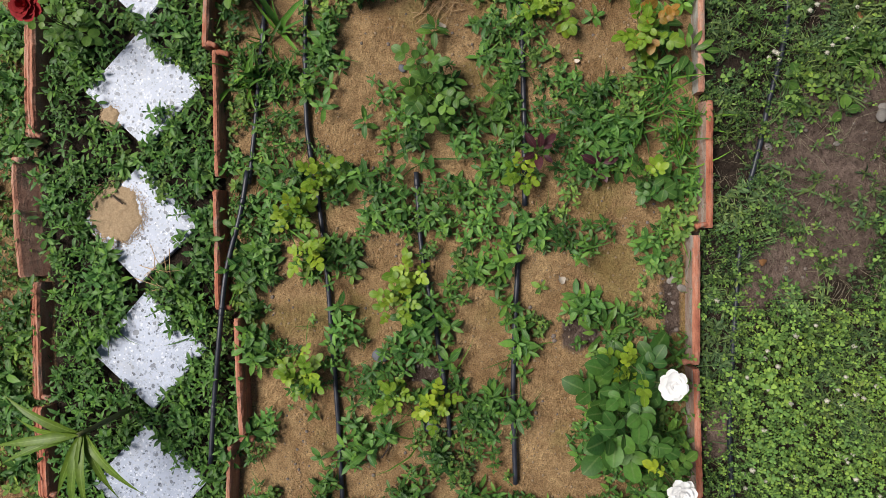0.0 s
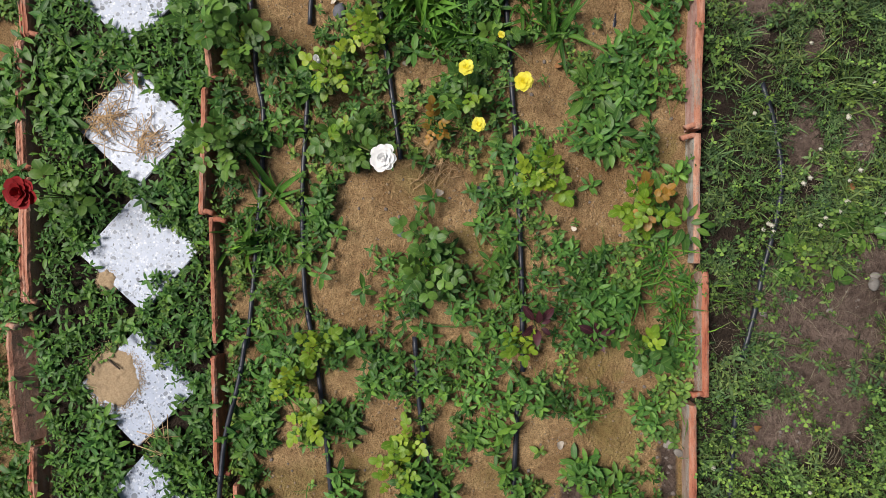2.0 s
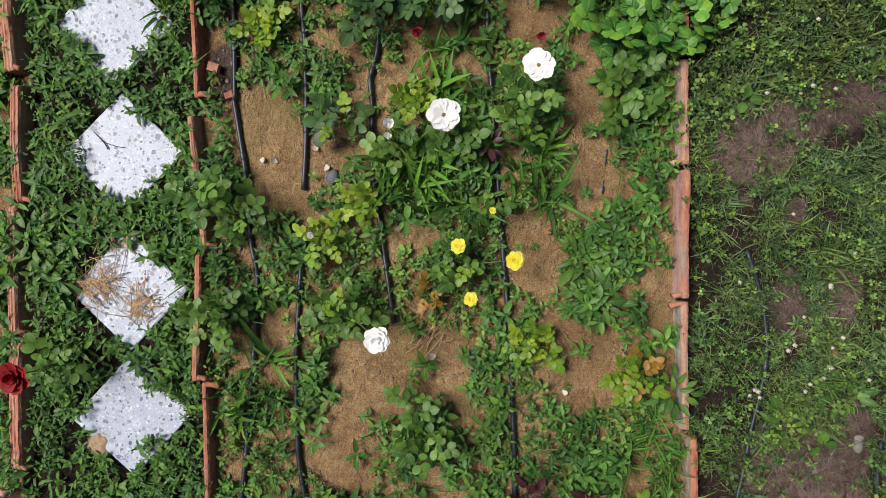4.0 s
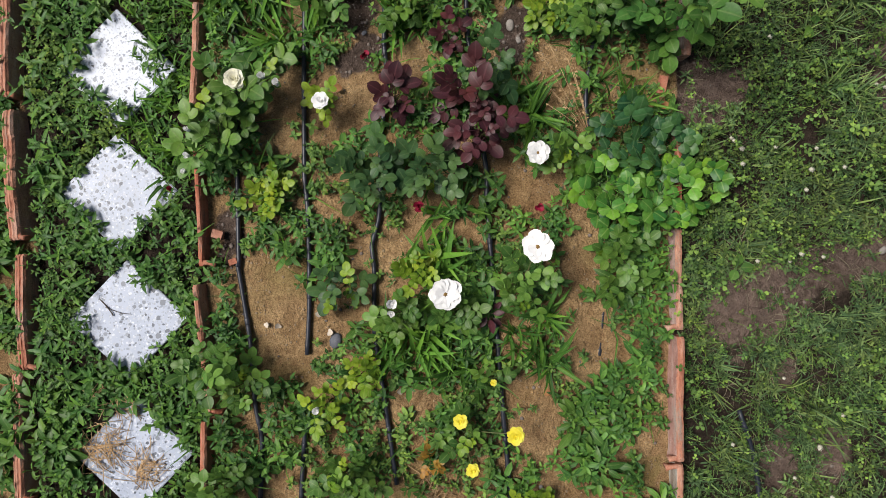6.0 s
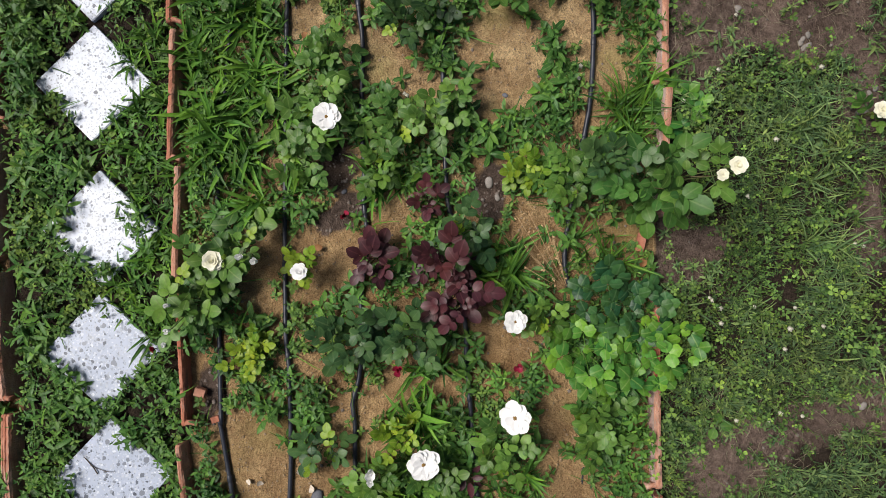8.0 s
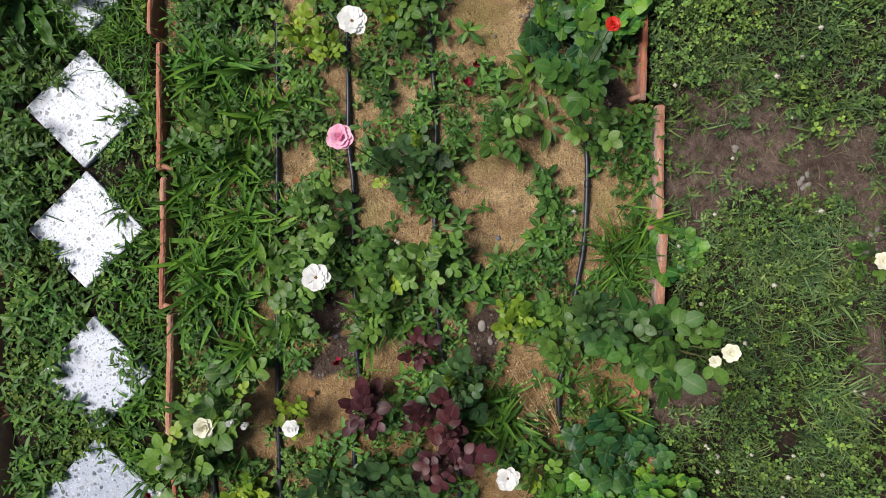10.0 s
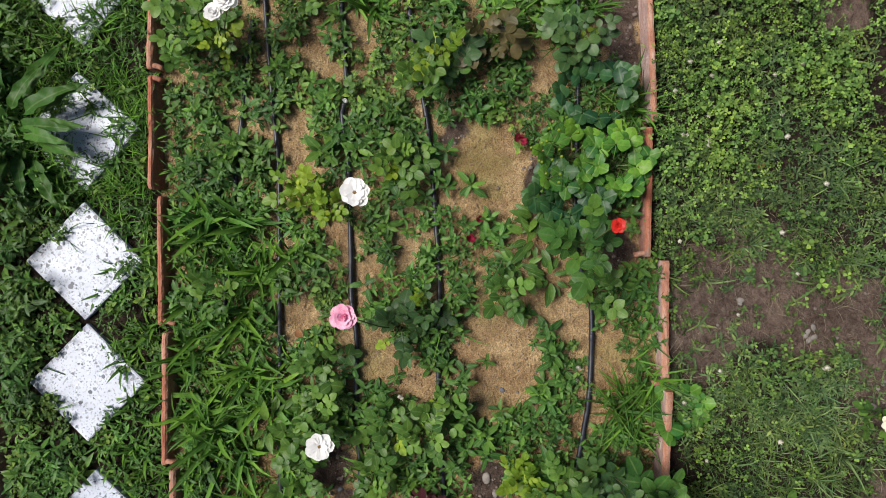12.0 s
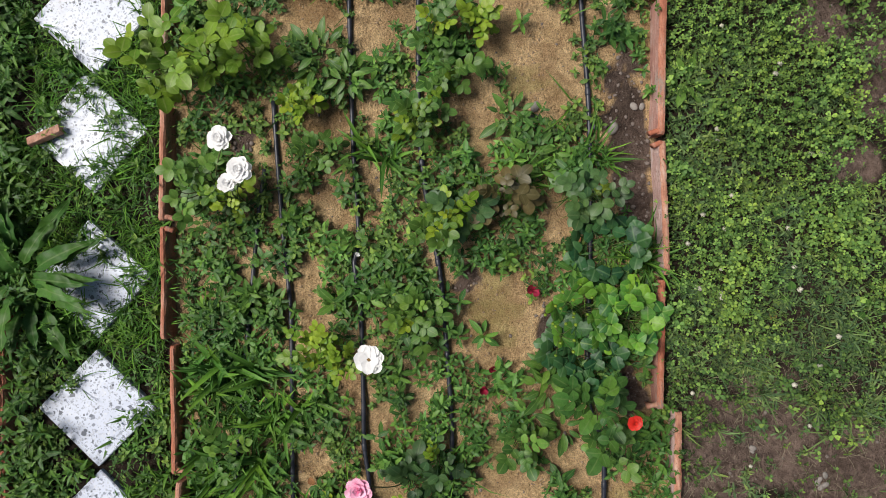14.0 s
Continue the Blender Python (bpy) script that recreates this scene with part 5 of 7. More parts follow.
# path: a carpet of small opposite-leaved weeds round the stones, grassier towards the far end
def plant_path():
    x, y, rnd = scatter(0.0255, (-1.33, -0.62, Y0, Y1), 101)
    keep = (x > line_x(EDGE_LEFT, y)) & (x < line_x(EDGE_MIDDLE, y)) & (~on_step(x, y, np.clip(0.045 * vnoise(x, y, 0.13, 65) + 0.035 * vnoise(x, y, 0.05, 94) - 0.026 - 0.018 * (y < 1.75) + 0.048 * ((y > 3.42) & (y < 4.35)) - 0.04 * ((y > 2.56) & (y < 3.3) & (x < -0.93)), -0.006, 1)) | (spots(x, y, CREEP, 0.3) > -0.05)) & ~near_edging(x, y)
    keep &= (spots(x, y, SOIL) < 0) | (rnd.random(len(x)) < 0.08)
    keep &= rim(x, y, rnd)
    grassy = (spots(x, y, GRASS_BED, 0.5) > 0) & (rnd.random(len(x)) < 0.55)
    green_side = (y > 1.9) & (x - line_x(EDGE_MIDDLE, y) > -0.22 - 0.12 * vnoise(x, y, 0.15, 95))
    grassy |= green_side & (rnd.random(len(x)) < 0.7)
    fine_turf = y + 0.25 * vnoise(x, y, 0.15, 110) > 3.45
    grassy |= fine_turf & (rnd.random(len(x)) < 0.75)
    vary = 0.62 + 0.72 * vnoise(x, y, 0.085, 96)
    keep &= vnoise(x, y, 0.07, 64) * 0.6 + vnoise(x, y, 0.03, 66) * 0.4 > 0.27
    cx, cy, crnd = scatter(0.12, (-1.26, -0.72, -0.95, 4.75), 111)
    lone = ~on_step(cx, cy, -0.03) & ~near_edging(cx, cy, 0.045) & (spots(cx, cy, SOIL) < -0.2)
    cx, cy = cx[lone], cy[lone]
    keep &= np.min(np.hypot(x[:, None] - cx[None], y[:, None] - cy[None]), axis=1) > 0.038
    weed_plants(cx, cy, "small green star-shaped weed among the stepping stones", "oval-leaved weeds on the path", 113, (0.55, 0.9))
    leafy, low = Batch(), Batch()
    k = keep & ~grassy & (vnoise(x, y, 0.25, 61) * 0.7 + rnd.random(len(x)) * 0.3 + 0.11 * np.clip(y - 0.6, 0, 1.3) + 0.2 * np.clip(y - 1.9, 0, 1) < 0.66)
    shoots(leafy, x[k], y[k], rnd.uniform(0.025, 0.075, k.sum()), vary[k] * rnd.uniform(0.018, 0.042, k.sum()), tone_at(x[k], y[k], 71) * 0.88, rnd)
    m = keep & ~grassy & ~k
    shoots(low, x[m], y[m], rnd.uniform(0.018, 0.05, m.sum()), vary[m] * rnd.uniform(0.012, 0.026, m.sum()), tone_at(x[m], y[m], 72) * np.where(green_side[m], 1.0, 1 - 0.45 * np.clip(y[m] - 1.9, 0, 1)), rnd, 4, L_SMALL, 1.15)
    # under-layer in the darkest tone: shade of the gaps put into leaf colour
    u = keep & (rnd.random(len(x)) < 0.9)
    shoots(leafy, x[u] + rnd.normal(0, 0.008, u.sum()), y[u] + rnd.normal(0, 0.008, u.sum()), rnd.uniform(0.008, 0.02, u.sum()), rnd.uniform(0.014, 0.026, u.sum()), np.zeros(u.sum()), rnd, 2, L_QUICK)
    lx, ly, lrnd = scatter(0.06, (-1.3, -0.72, 1.1, 3.6), 117)
    z = (lx > line_x(EDGE_LEFT, ly) + 0.05) & (lx < line_x(EDGE_LEFT, ly) + 0.3) & ~on_step(lx, ly, -0.02) & (lrnd.random(len(lx)) < 0.7)
    shoots(leafy, lx[z], ly[z], lrnd.uniform(0.04, 0.1, z.sum()), lrnd.uniform(0.035, 0.07, z.sum()), tone_at(lx[z], ly[z], 101), lrnd, 4, L_LANCE)
    lx, ly, lrnd = scatter(0.034, (-1.5, -1.1, 2.7, 4.9), 119)
    z = (np.abs(lx - line_x(EDGE_LEFT, ly)) < 0.14) & ~on_step(lx, ly, -0.01) & ~near_edging(lx, ly, 0.012)
    shoots(leafy, lx[z], ly[z], lrnd.uniform(0.06, 0.13, z.sum()), lrnd.uniform(0.025, 0.055, z.sum()), tone_at(lx[z], ly[z], 104) * 0.7, lrnd, 5, L_LANCE, 1.2)
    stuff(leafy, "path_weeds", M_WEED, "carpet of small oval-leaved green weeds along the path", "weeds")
    stuff(low, "path_chickweed", M_CLOVER, "low mat of tiny-leaved weeds between stepping stones", "weeds")
    g = Batch()
    q = keep & fine_turf & (rnd.random(len(x)) < 0.8)
    tufts(g, x[q], y[q], rnd.uniform(0.04, 0.1, q.sum()), np.clip(tone_at(x[q], y[q], 112) + 0.42 + rnd.normal(0, 0.2, q.sum()), 0, 1), rnd, 10, 0.5, 0.9)
    q = keep & grassy & ~fine_turf & (rnd.random(len(x)) < 0.7)
    tufts(g, x[q], y[q], rnd.uniform(0.04, 0.09, q.sum()), np.clip(tone_at(x[q], y[q], 73) * 0.7 + 0.35 + rnd.normal(0, 0.18, q.sum()), 0, 1), rnd, 7, 1.2, 0.9)
    q = keep & (rnd.random(len(x)) < 0.06)
    tufts(g, x[q], y[q], rnd.uniform(0.06, 0.13, q.sum()), tone_at(x[q], y[q], 97), rnd, 3, 0.35, 0.6)
    stuff(g, "path_grass", M_GRASS, "soft green grass creeping over the path", "grass")


def plant_bed():
    """The bed's ground cover: fine weeds joined, and single weed plants set out one by one."""
    x, y, rnd = scatter(0.0275, (X0, 0.98, Y0, Y1), 103)
    bed = bed_share(x, y) & ~near_edging(x, y)
    bare = spots(x, y, SAND + LOAM)
    sparse = rnd.random(len(x))
    keep = bed & ((bare < -0.05) & (sparse < 0.9) | (bare < 0.12) & (sparse < 0.14) | (sparse < 0.012))
    keep &= rim(x, y, rnd)
    keep &= (hose_gap(x, y) > 0.024) | (rnd.random(len(x)) < 0.3)
    keep &= (vnoise(x, y, 0.1, 68) * 0.7 + vnoise(x, y, 0.04, 69) * 0.3 > 0.33)
    cx, cy, crnd = scatter(0.125, (-0.64, 0.95, -0.85, 4.6), 107)
    lone = bed_share(cx, cy) & ~near_edging(cx, cy, 0.05) & (spots(cx, cy, SAND + LOAM) < -0.12) & (spots(cx, cy, GRASS_BED, 0.5) < 0.1) & ((hose_gap(cx, cy) > 0.045) | (crnd.random(len(cx)) < 0.2))
    cx, cy = cx[lone], cy[lone]
    near = np.min(np.hypot(x[:, None] - cx[None], y[:, None] - cy[None]), axis=1)
    keep &= near > 0.043
    weed_plants(cx, cy, "leafy green oval-leaved weed rooted in the bed", "oval-leaved weeds in the bed", 109, (0.7, 1.2))
    grassy = spots(x, y, GRASS_BED, 0.5) > 0
    vary = 0.58 + 0.8 * vnoise(x, y, 0.09, 98)
    kind = vnoise(x, y, 0.17, 62) * 0.75 + 0.25 * rnd.random(len(x))
    leafy, fine, g = Batch(), Batch(), Batch()
    split = 0.58 - 0.25 * np.clip(y - 2.9, 0, 1) * (x < 0.1)
    k = keep & ~grassy & (kind < split)
    shoots(leafy, x[k], y[k], rnd.uniform(0.025, 0.085, k.sum()), vary[k] * rnd.uniform(0.018, 0.052, k.sum()), tone_at(x[k], y[k], 74), rnd)
    m = keep & ~grassy & (kind >= split)
    shoots(fine, x[m], y[m], rnd.uniform(0.02, 0.06, m.sum()), vary[m] * rnd.uniform(0.012, 0.028, m.sum()), tone_at(x[m], y[m], 75), rnd, 4, L_SMALL, 1.1)
    q = keep & grassy & (sparse < 0.4) & (x > 0.5)
    tufts(g, x[q], y[q], rnd.uniform(0.07, 0.17, q.sum()), np.clip(tone_at(x[q], y[q], 76) + rnd.normal(0, 0.22, q.sum()), 0, 1), rnd, 8, 0.5, 0.95)
    q = keep & grassy & (sparse < 0.4) & (x <= 0.5)
    tufts(g, x[q], y[q], rnd.uniform(0.07, 0.17, q.sum()), np.clip(tone_at(x[q], y[q], 76) + 0.15 + rnd.normal(0, 0.22, q.sum()), 0, 1), rnd, 7, 0.95, 0.95)
    q = keep & ~grassy & (rnd.random(len(x)) < 0.07)
    tufts(g, x[q], y[q], rnd.uniform(0.07, 0.16, q.sum()), tone_at(x[q], y[q], 99), rnd, 3, 0.3, 0.6)
    w = keep & grassy & (sparse >= 0.36)
    shoots(leafy, x[w], y[w], rnd.uniform(0.02, 0.06, w.sum()), rnd.uniform(0.016, 0.03, w.sum()), tone_at(x[w], y[w], 77), rnd)
    # lowest leaves toned darkest, painting the shade between the bed weeds
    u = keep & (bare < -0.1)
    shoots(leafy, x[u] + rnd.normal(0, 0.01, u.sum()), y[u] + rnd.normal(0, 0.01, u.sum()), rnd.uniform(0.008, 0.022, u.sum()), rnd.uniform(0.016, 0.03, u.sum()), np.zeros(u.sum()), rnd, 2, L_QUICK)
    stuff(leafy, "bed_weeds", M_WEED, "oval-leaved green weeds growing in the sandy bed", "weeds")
    stuff(fine, "bed_chickweed", M_CLOVER, "fine low weeds growing between the roses", "weeds")
    stuff(g, "bed_grass", M_GRASS, "coarse green grass tufts growing in the bed", "grass")


def plant_lawn():
    x, y, rnd = scatter(0.0178, (0.75, X1, Y0, Y1), 105)
    lawn = (x > line_x(EDGE_RIGHT, y)) & ~near_edging(x, y)
    bare = spots(x, y, SOIL, 0.7)
    sparse = rnd.random(len(x))
    vary = 0.55 + 1.0 * vnoise(x, y, 0.09, 100)
    patch = 0.55 * (vnoise(x, y, 0.3, 102) - 0.5) + 0.35 * (vnoise(x, y, 0.08, 103) - 0.5)
    lush = np.clip((y - 3.25) * 4, 0, 1) + np.clip((-0.1 - y) * 4, 0, 1)
    thin = vnoise(x, y, 0.12, 81) * 0.6 + vnoise(x, y, 0.045, 82) * 0.4 + 0.25 * lush
    lawn &= rim(x, y, rnd)
    lawn &= (hose_gap(x, y) > 0.015) | (rnd.random(len(x)) < 0.35)
    keep = lawn & (thin > 0.3) & ((bare < 0) | (bare < 0.25) & (sparse < 0.4) | (sparse < 0.07))
    grassy = spots(x, y, GRASS_LAWN, 0.7) > 0
    kind = vnoise(x, y, 0.15, 63)
    c, g, w = Batch(), Batch(), Batch()
    k = keep & ((~grassy & (sparse < 0.66 + 0.4 * lush)) | (sparse < 0.3)) & (kind < 0.74)
    k2 = k & (lush > 0.2)
    clovers(c, x[k2] + rnd.normal(0, 0.008, k2.sum()), y[k2] + rnd.normal(0, 0.008, k2.sum()), rnd.uniform(0.03, 0.11, k2.sum()), vary[k2] * rnd.uniform(0.006, 0.0115, k2.sum()), np.clip(tone_at(x[k2], y[k2], 83) * 0.8 + 0.36 + patch[k2] + rnd.normal(0, 0.3, k2.sum()), 0, 1), rnd, False)
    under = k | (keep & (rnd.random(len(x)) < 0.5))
    # low clover kept near the darkest tone, so its colour carries canopy shade
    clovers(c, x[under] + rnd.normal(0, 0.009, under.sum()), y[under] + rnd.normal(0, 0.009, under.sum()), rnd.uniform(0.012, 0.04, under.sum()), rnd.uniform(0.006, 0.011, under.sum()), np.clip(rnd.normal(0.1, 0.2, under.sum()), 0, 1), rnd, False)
    # the 0.4 term paints a sun patch into the near corner's clover
    clovers(c, x[k], y[k], rnd.uniform(0.02, 0.1, k.sum()), vary[k] * rnd.uniform(0.0065, 0.0135, k.sum()), np.clip(tone_at(x[k], y[k], 78) * 0.75 + 0.28 * lush[k] + 0.4 * (y[k] < -0.25) * (x[k] > 1.0) + patch[k] + rnd.normal(0, 0.3, k.sum()), 0, 1), rnd)
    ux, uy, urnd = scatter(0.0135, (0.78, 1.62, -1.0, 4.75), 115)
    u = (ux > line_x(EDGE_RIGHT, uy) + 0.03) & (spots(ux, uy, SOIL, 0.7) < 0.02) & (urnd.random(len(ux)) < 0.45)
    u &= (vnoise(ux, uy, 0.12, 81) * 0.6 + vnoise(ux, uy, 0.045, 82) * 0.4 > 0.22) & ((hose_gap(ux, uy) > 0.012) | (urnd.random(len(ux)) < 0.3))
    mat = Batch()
    # mat tone cut to a tenth: shade under the clover is painted in
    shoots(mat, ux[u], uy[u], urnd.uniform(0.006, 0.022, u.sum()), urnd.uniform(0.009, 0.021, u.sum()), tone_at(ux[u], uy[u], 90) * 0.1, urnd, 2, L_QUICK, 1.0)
    stuff(mat, "lawn_mat", M_LAWN, "low mat of small drab green lawn leaves, darkened as gap shade", "weeds")
    q = keep & ((grassy & (sparse > 0.72) & (thin > 0.36)) | (sparse > 0.92 + 0.05 * lush))
    tufts(g, x[q], y[q], vary[q] * rnd.uniform(0.035, 0.085, q.sum()), np.clip(tone_at(x[q], y[q], 79) + 0.5 * (spots(x[q], y[q], [(1.45, 2.5, 0.2, 0.24), (1.52, 2.1, 0.14, 0.16)], 0.7) > 0) + rnd.normal(0, 0.3, q.sum()), 0, 1), rnd, 9, 0.5, 1.15)
    m = keep & (kind >= 0.4 + 0.15 * lush) & (sparse < 0.55)
    shoots(w, x[m], y[m], rnd.uniform(0.015, 0.055, m.sum()), rnd.uniform(0.012, 0.03, m.sum()), np.clip(tone_at(x[m], y[m], 80) + rnd.normal(0, 0.2, m.sum()), 0, 1), rnd, 4, L_LANCE, 1.1)
    d = Batch()
    h = lawn & (bare > -1.2) & ((lush < 0.6) | (patch < -0.12)) & (rnd.random(len(x)) < np.where(bare > 0.05, 0.1, 0.26) + 0.3 * (np.abs(y - 3.24) < 0.1)) & (vnoise(x, y, 0.2, 67) > 0.25)
    tufts(d, x[h], y[h], rnd.uniform(0.03, 0.09, h.sum()), 0.5, rnd, 4, 0.14, 0.3)
    h = lawn & (bare > -0.1) & (rnd.random(len(x)) < 0.22) & (vnoise(x, y, 0.09, 92) > 0.4)
    az, size = rnd.uniform(0, 6.28, h.sum()), 0.004 + 0.022 * rnd.random(h.sum()) ** 2
    d.put(L_STRAP, turn_z(az) @ turn_x(rnd.normal(0.1, 0.15, h.sum())), np.stack([size * 0.5, size, size], -1), np.stack([x[h], y[h], relief(x[h], y[h]) + 0.001], -1), 0.5)
    stuff(d, "dry_grass", M_HAY, "thin dry straw-coloured grass stalks on the lawn", "dry grass")
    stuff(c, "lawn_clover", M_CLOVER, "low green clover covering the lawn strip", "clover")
    stuff(g, "lawn_grass", M_LAWN, "short mixed green grass tufts in the lawn strip", "grass")
    stuff(w, "lawn_weeds", M_LAWN, "narrow-leaved weeds among the clover", "weeds")


# ---------------- rose bushes ----------------
LEAFLET = blade([(0, 0), (0.08, 0.19), (0.24, 0.34), (0.48, 0.4), (0.72, 0.35), (0.9, 0.19), (1, 0)], 0.18, 0.24)


def compound_leaf(seed, count=5, size=0.03, stalk=0.03):
    """A rose leaf: a stalk with a leaflet at its end and pairs along it."""
    rnd = random.Random(seed)
    length = stalk + size * 0.75 * (count // 2)
    line = [(0, length * s, 0.25 * length * s * (1 - s)) for s in (0, 0.3, 0.6, 0.85, 1)]
    bits = [tube_arrays(line, [0.0011, 0.001, 0.0009, 0.0008, 0.0006], 4)]
    spots_at = [(length, 0, 1.1)]
    for k in range(count // 2):
        y = length - size * (0.3 + 0.82 * k)
        spots_at += [(y, a + rnd.uniform(-10, 10), 0.95 - 0.1 * k) for a in (62, -62)]
    for y, a, s in spots_at:
        m = Matrix.Translation((0, y, 0.25 * y * max(0, 1 - y / length))) @ Matrix.Rotation(radians(a), 4, "Z") @ Matrix.Rotation(radians(rnd.uniform(-6, 14)), 4, "X") @ Matrix.Rotation(radians(rnd.uniform(-16, 16)), 4, "Y")
        bits.append(moved(LEAFLET, m, size * s * rnd.uniform(0.78, 1.12)))
    return joined(bits)


def leaf_set(name, mat, size, stalk, counts=(5, 5, 3, 5)):
    return [mesh_of(name, *compound_leaf(7 * i + int(size * 1000), c, size, stalk), mat=mat) for i, c in enumerate(counts)]


LEAVES = {
    "young": leaf_set("leaf", M_ROSE_YOUNG, 0.03, 0.014),
    "green": leaf_set("leaf", M_ROSE_GREEN, 0.037, 0.022),
    "dark": leaf_set("leaf", M_ROSE_DARK, 0.044, 0.026),
    "orange": leaf_set("leaf", M_ROSE_ORANGE, 0.03, 0.014),
    "mid": leaf_set("leaf", M_ROSE_GREEN, 0.049, 0.028, (5, 3, 5, 3)),
    "bright": leaf_set("leaf", M_ROSE_BRIGHT, 0.049, 0.028, (5, 3, 5, 3)),
    "big": leaf_set("leaf", M_ROSE_BIG, 0.06, 0.03, (3, 5, 5, 3)),
    "bronze": leaf_set("leaf", M_ROSE_BRONZE, 0.044, 0.024, (5, 3, 5, 3)),
    "purple": leaf_set("leaf", M_ROSE_PURPLE, 0.046, 0.022, (5, 3, 5, 3)),
}
PETAL_ROWS = [(0, 0.1), (0.3, 0.3), (0.6, 0.44), (0.85, 0.4), (0.97, 0.2), (1.0, 0)]


def petal_mesh(mat, cup, rows=PETAL_ROWS):
    v, f, uv = blade(rows, 0.35, -cup)
    return mesh_of("petal", v, f, uv, mat=mat)


PETALS = {key: [petal_mesh(mat, 0.15), petal_mesh(mat, 0.5)] for key, mat in (("white", M_WHITE), ("cream", M_CREAM), ("yellow", M_YELLOW), ("red", M_RED), ("scarlet", M_SCARLET), ("pink", M_PINK))}


POINTED_WIDE = [(0, 0.12), (0.3, 0.31), (0.58, 0.42), (0.82, 0.36), (0.93, 0.2), (1.0, 0)]
for key, mat in (("white", M_WHITE), ("cream", M_CREAM)):
    PETALS[key].append(petal_mesh(mat, 0.1, POINTED_WIDE))
PETALS["yellow"] = [petal_mesh(M_YELLOW, 0.15, POINTED_WIDE), petal_mesh(M_YELLOW, 0.5, POINTED_WIDE)]


def ball(radius, squash=1.0, rough=0.0, seed=0, rings=6, sides=9):
    rnd = random.Random(seed)
    v, f, uv = [(0, 0, -radius * squash)], [], [(0.5, 0)]
    for i in range(1, rings):
        a = math.pi * i / rings
        for k in range(sides):
            b = 2 * math.pi * k / sides
            r = radius * (1 + rough * rnd.uniform(-1, 1))
            v.append((r * math.sin(a) * math.cos(b), r * math.sin(a) * math.sin(b), -r * squash * math.cos(a)))
            uv.append((k / sides, i / rings))
    v.append((0, 0, radius * squash)), uv.append((0.5, 1))
    last = len(v) - 1
    for k in range(sides):
        q = (k + 1) % sides
        f.append((0, 1 + q, 1 + k))
        f.append((last, last - sides + k, last - sides + q))
        for i in range(rings - 2):
            a, b, c, d = 1 + i * sides + k, 1 + i * sides + q, 1 + (i + 1) * sides + q, 1 + (i + 1) * sides + k
            f += [(a, b, c), (a, c, d)]
    return np.array(v), np.array(f), np.array(uv)


HEARTS = mesh_of("bloom", *ball(1.0, 0.6, 0.12, 3), mat=M_POLLEN)
BUDS = {"white": M_WHITE, "cream": M_CREAM, "yellow": M_YELLOW, "red": M_RED, "scarlet": M_SCARLET, "pink": M_PINK}
FULL = {key: mesh_of("bloom", *ball(1.0, 1.0, 0.1, 4), mat=mat) for key, mat in BUDS.items()}


def bloom(parent, x, y, z, radius, colour, rnd, full=True, label=""):
    """A rose: an open heart and whorls of broad petals, wide and flat outside, cupped within."""
    heart = part("bloom", HEARTS if full == "open" else FULL[colour], parent, label, Matrix.Translation((x, y, z)) @ Matrix.Rotation(rnd.uniform(0, 6), 4, "Z") @ pose(0, 0, 0, rnd.uniform(-9, 9), rnd.uniform(-9, 9)) @ Matrix.Diagonal((*[radius * (0.16 if full == "open" else 0.22)] * 3, 1)))
    unit = 1 / (0.16 if full == "open" else 0.22)
    whorls = [(7, 1.03, 1, 2, 0.0), (7, 0.88, 3, 2, 0.02), (6, 0.62, 7, 0, 0.035)] if full == "open" else [(7, 1.0, 4, 2 if colour in ("white", "cream") else 0, 0.0), (6, 0.86, 12, 0, 0.04), (6, 0.66, 24, 0, 0.08)]
    if full is True:
        whorls += [(5, 0.47, 38, 1, 0.12), (4, 0.33, 55, 1, 0.15)]
    for w, (count, size, rise, cup, lift) in enumerate(whorls):
        for k in range(count):
            a = 360 * (k + 0.5 * (w % 2)) / count + rnd.uniform(-6, 6)
            m = Matrix.Rotation(radians(a), 4, "Z") @ Matrix.Translation((0, 0.05 * unit, lift * unit)) @ Matrix.Rotation(radians(rise + rnd.uniform(-7, 7)), 4, "X") @ Matrix.Rotation(radians(rnd.uniform(-9, 9)), 4, "Y") @ Matrix.Scale(size * unit * 0.97 * rnd.uniform(0.9, 1.06), 4)
            part("petal", PETALS[colour][cup], heart, m=m)
    return heart


def bud(parent, x, y, z, radius, colour, rnd):
    heart = part("bud", FULL[colour], parent, "", Matrix.Translation((x, y, z)) @ Matrix.Diagonal((radius * 0.45, radius * 0.45, radius * 0.9, 1)))
    for k in range(5):
        part("petal", PETALS[colour][1], heart, m=Matrix.Rotation(radians(72 * k + rnd.uniform(-20, 20)), 4, "Z") @ Matrix.Rotation(radians(38 + rnd.uniform(-25, 15)), 4, "X") @ Matrix.Scale(2.4, 4))


BUSHES = []


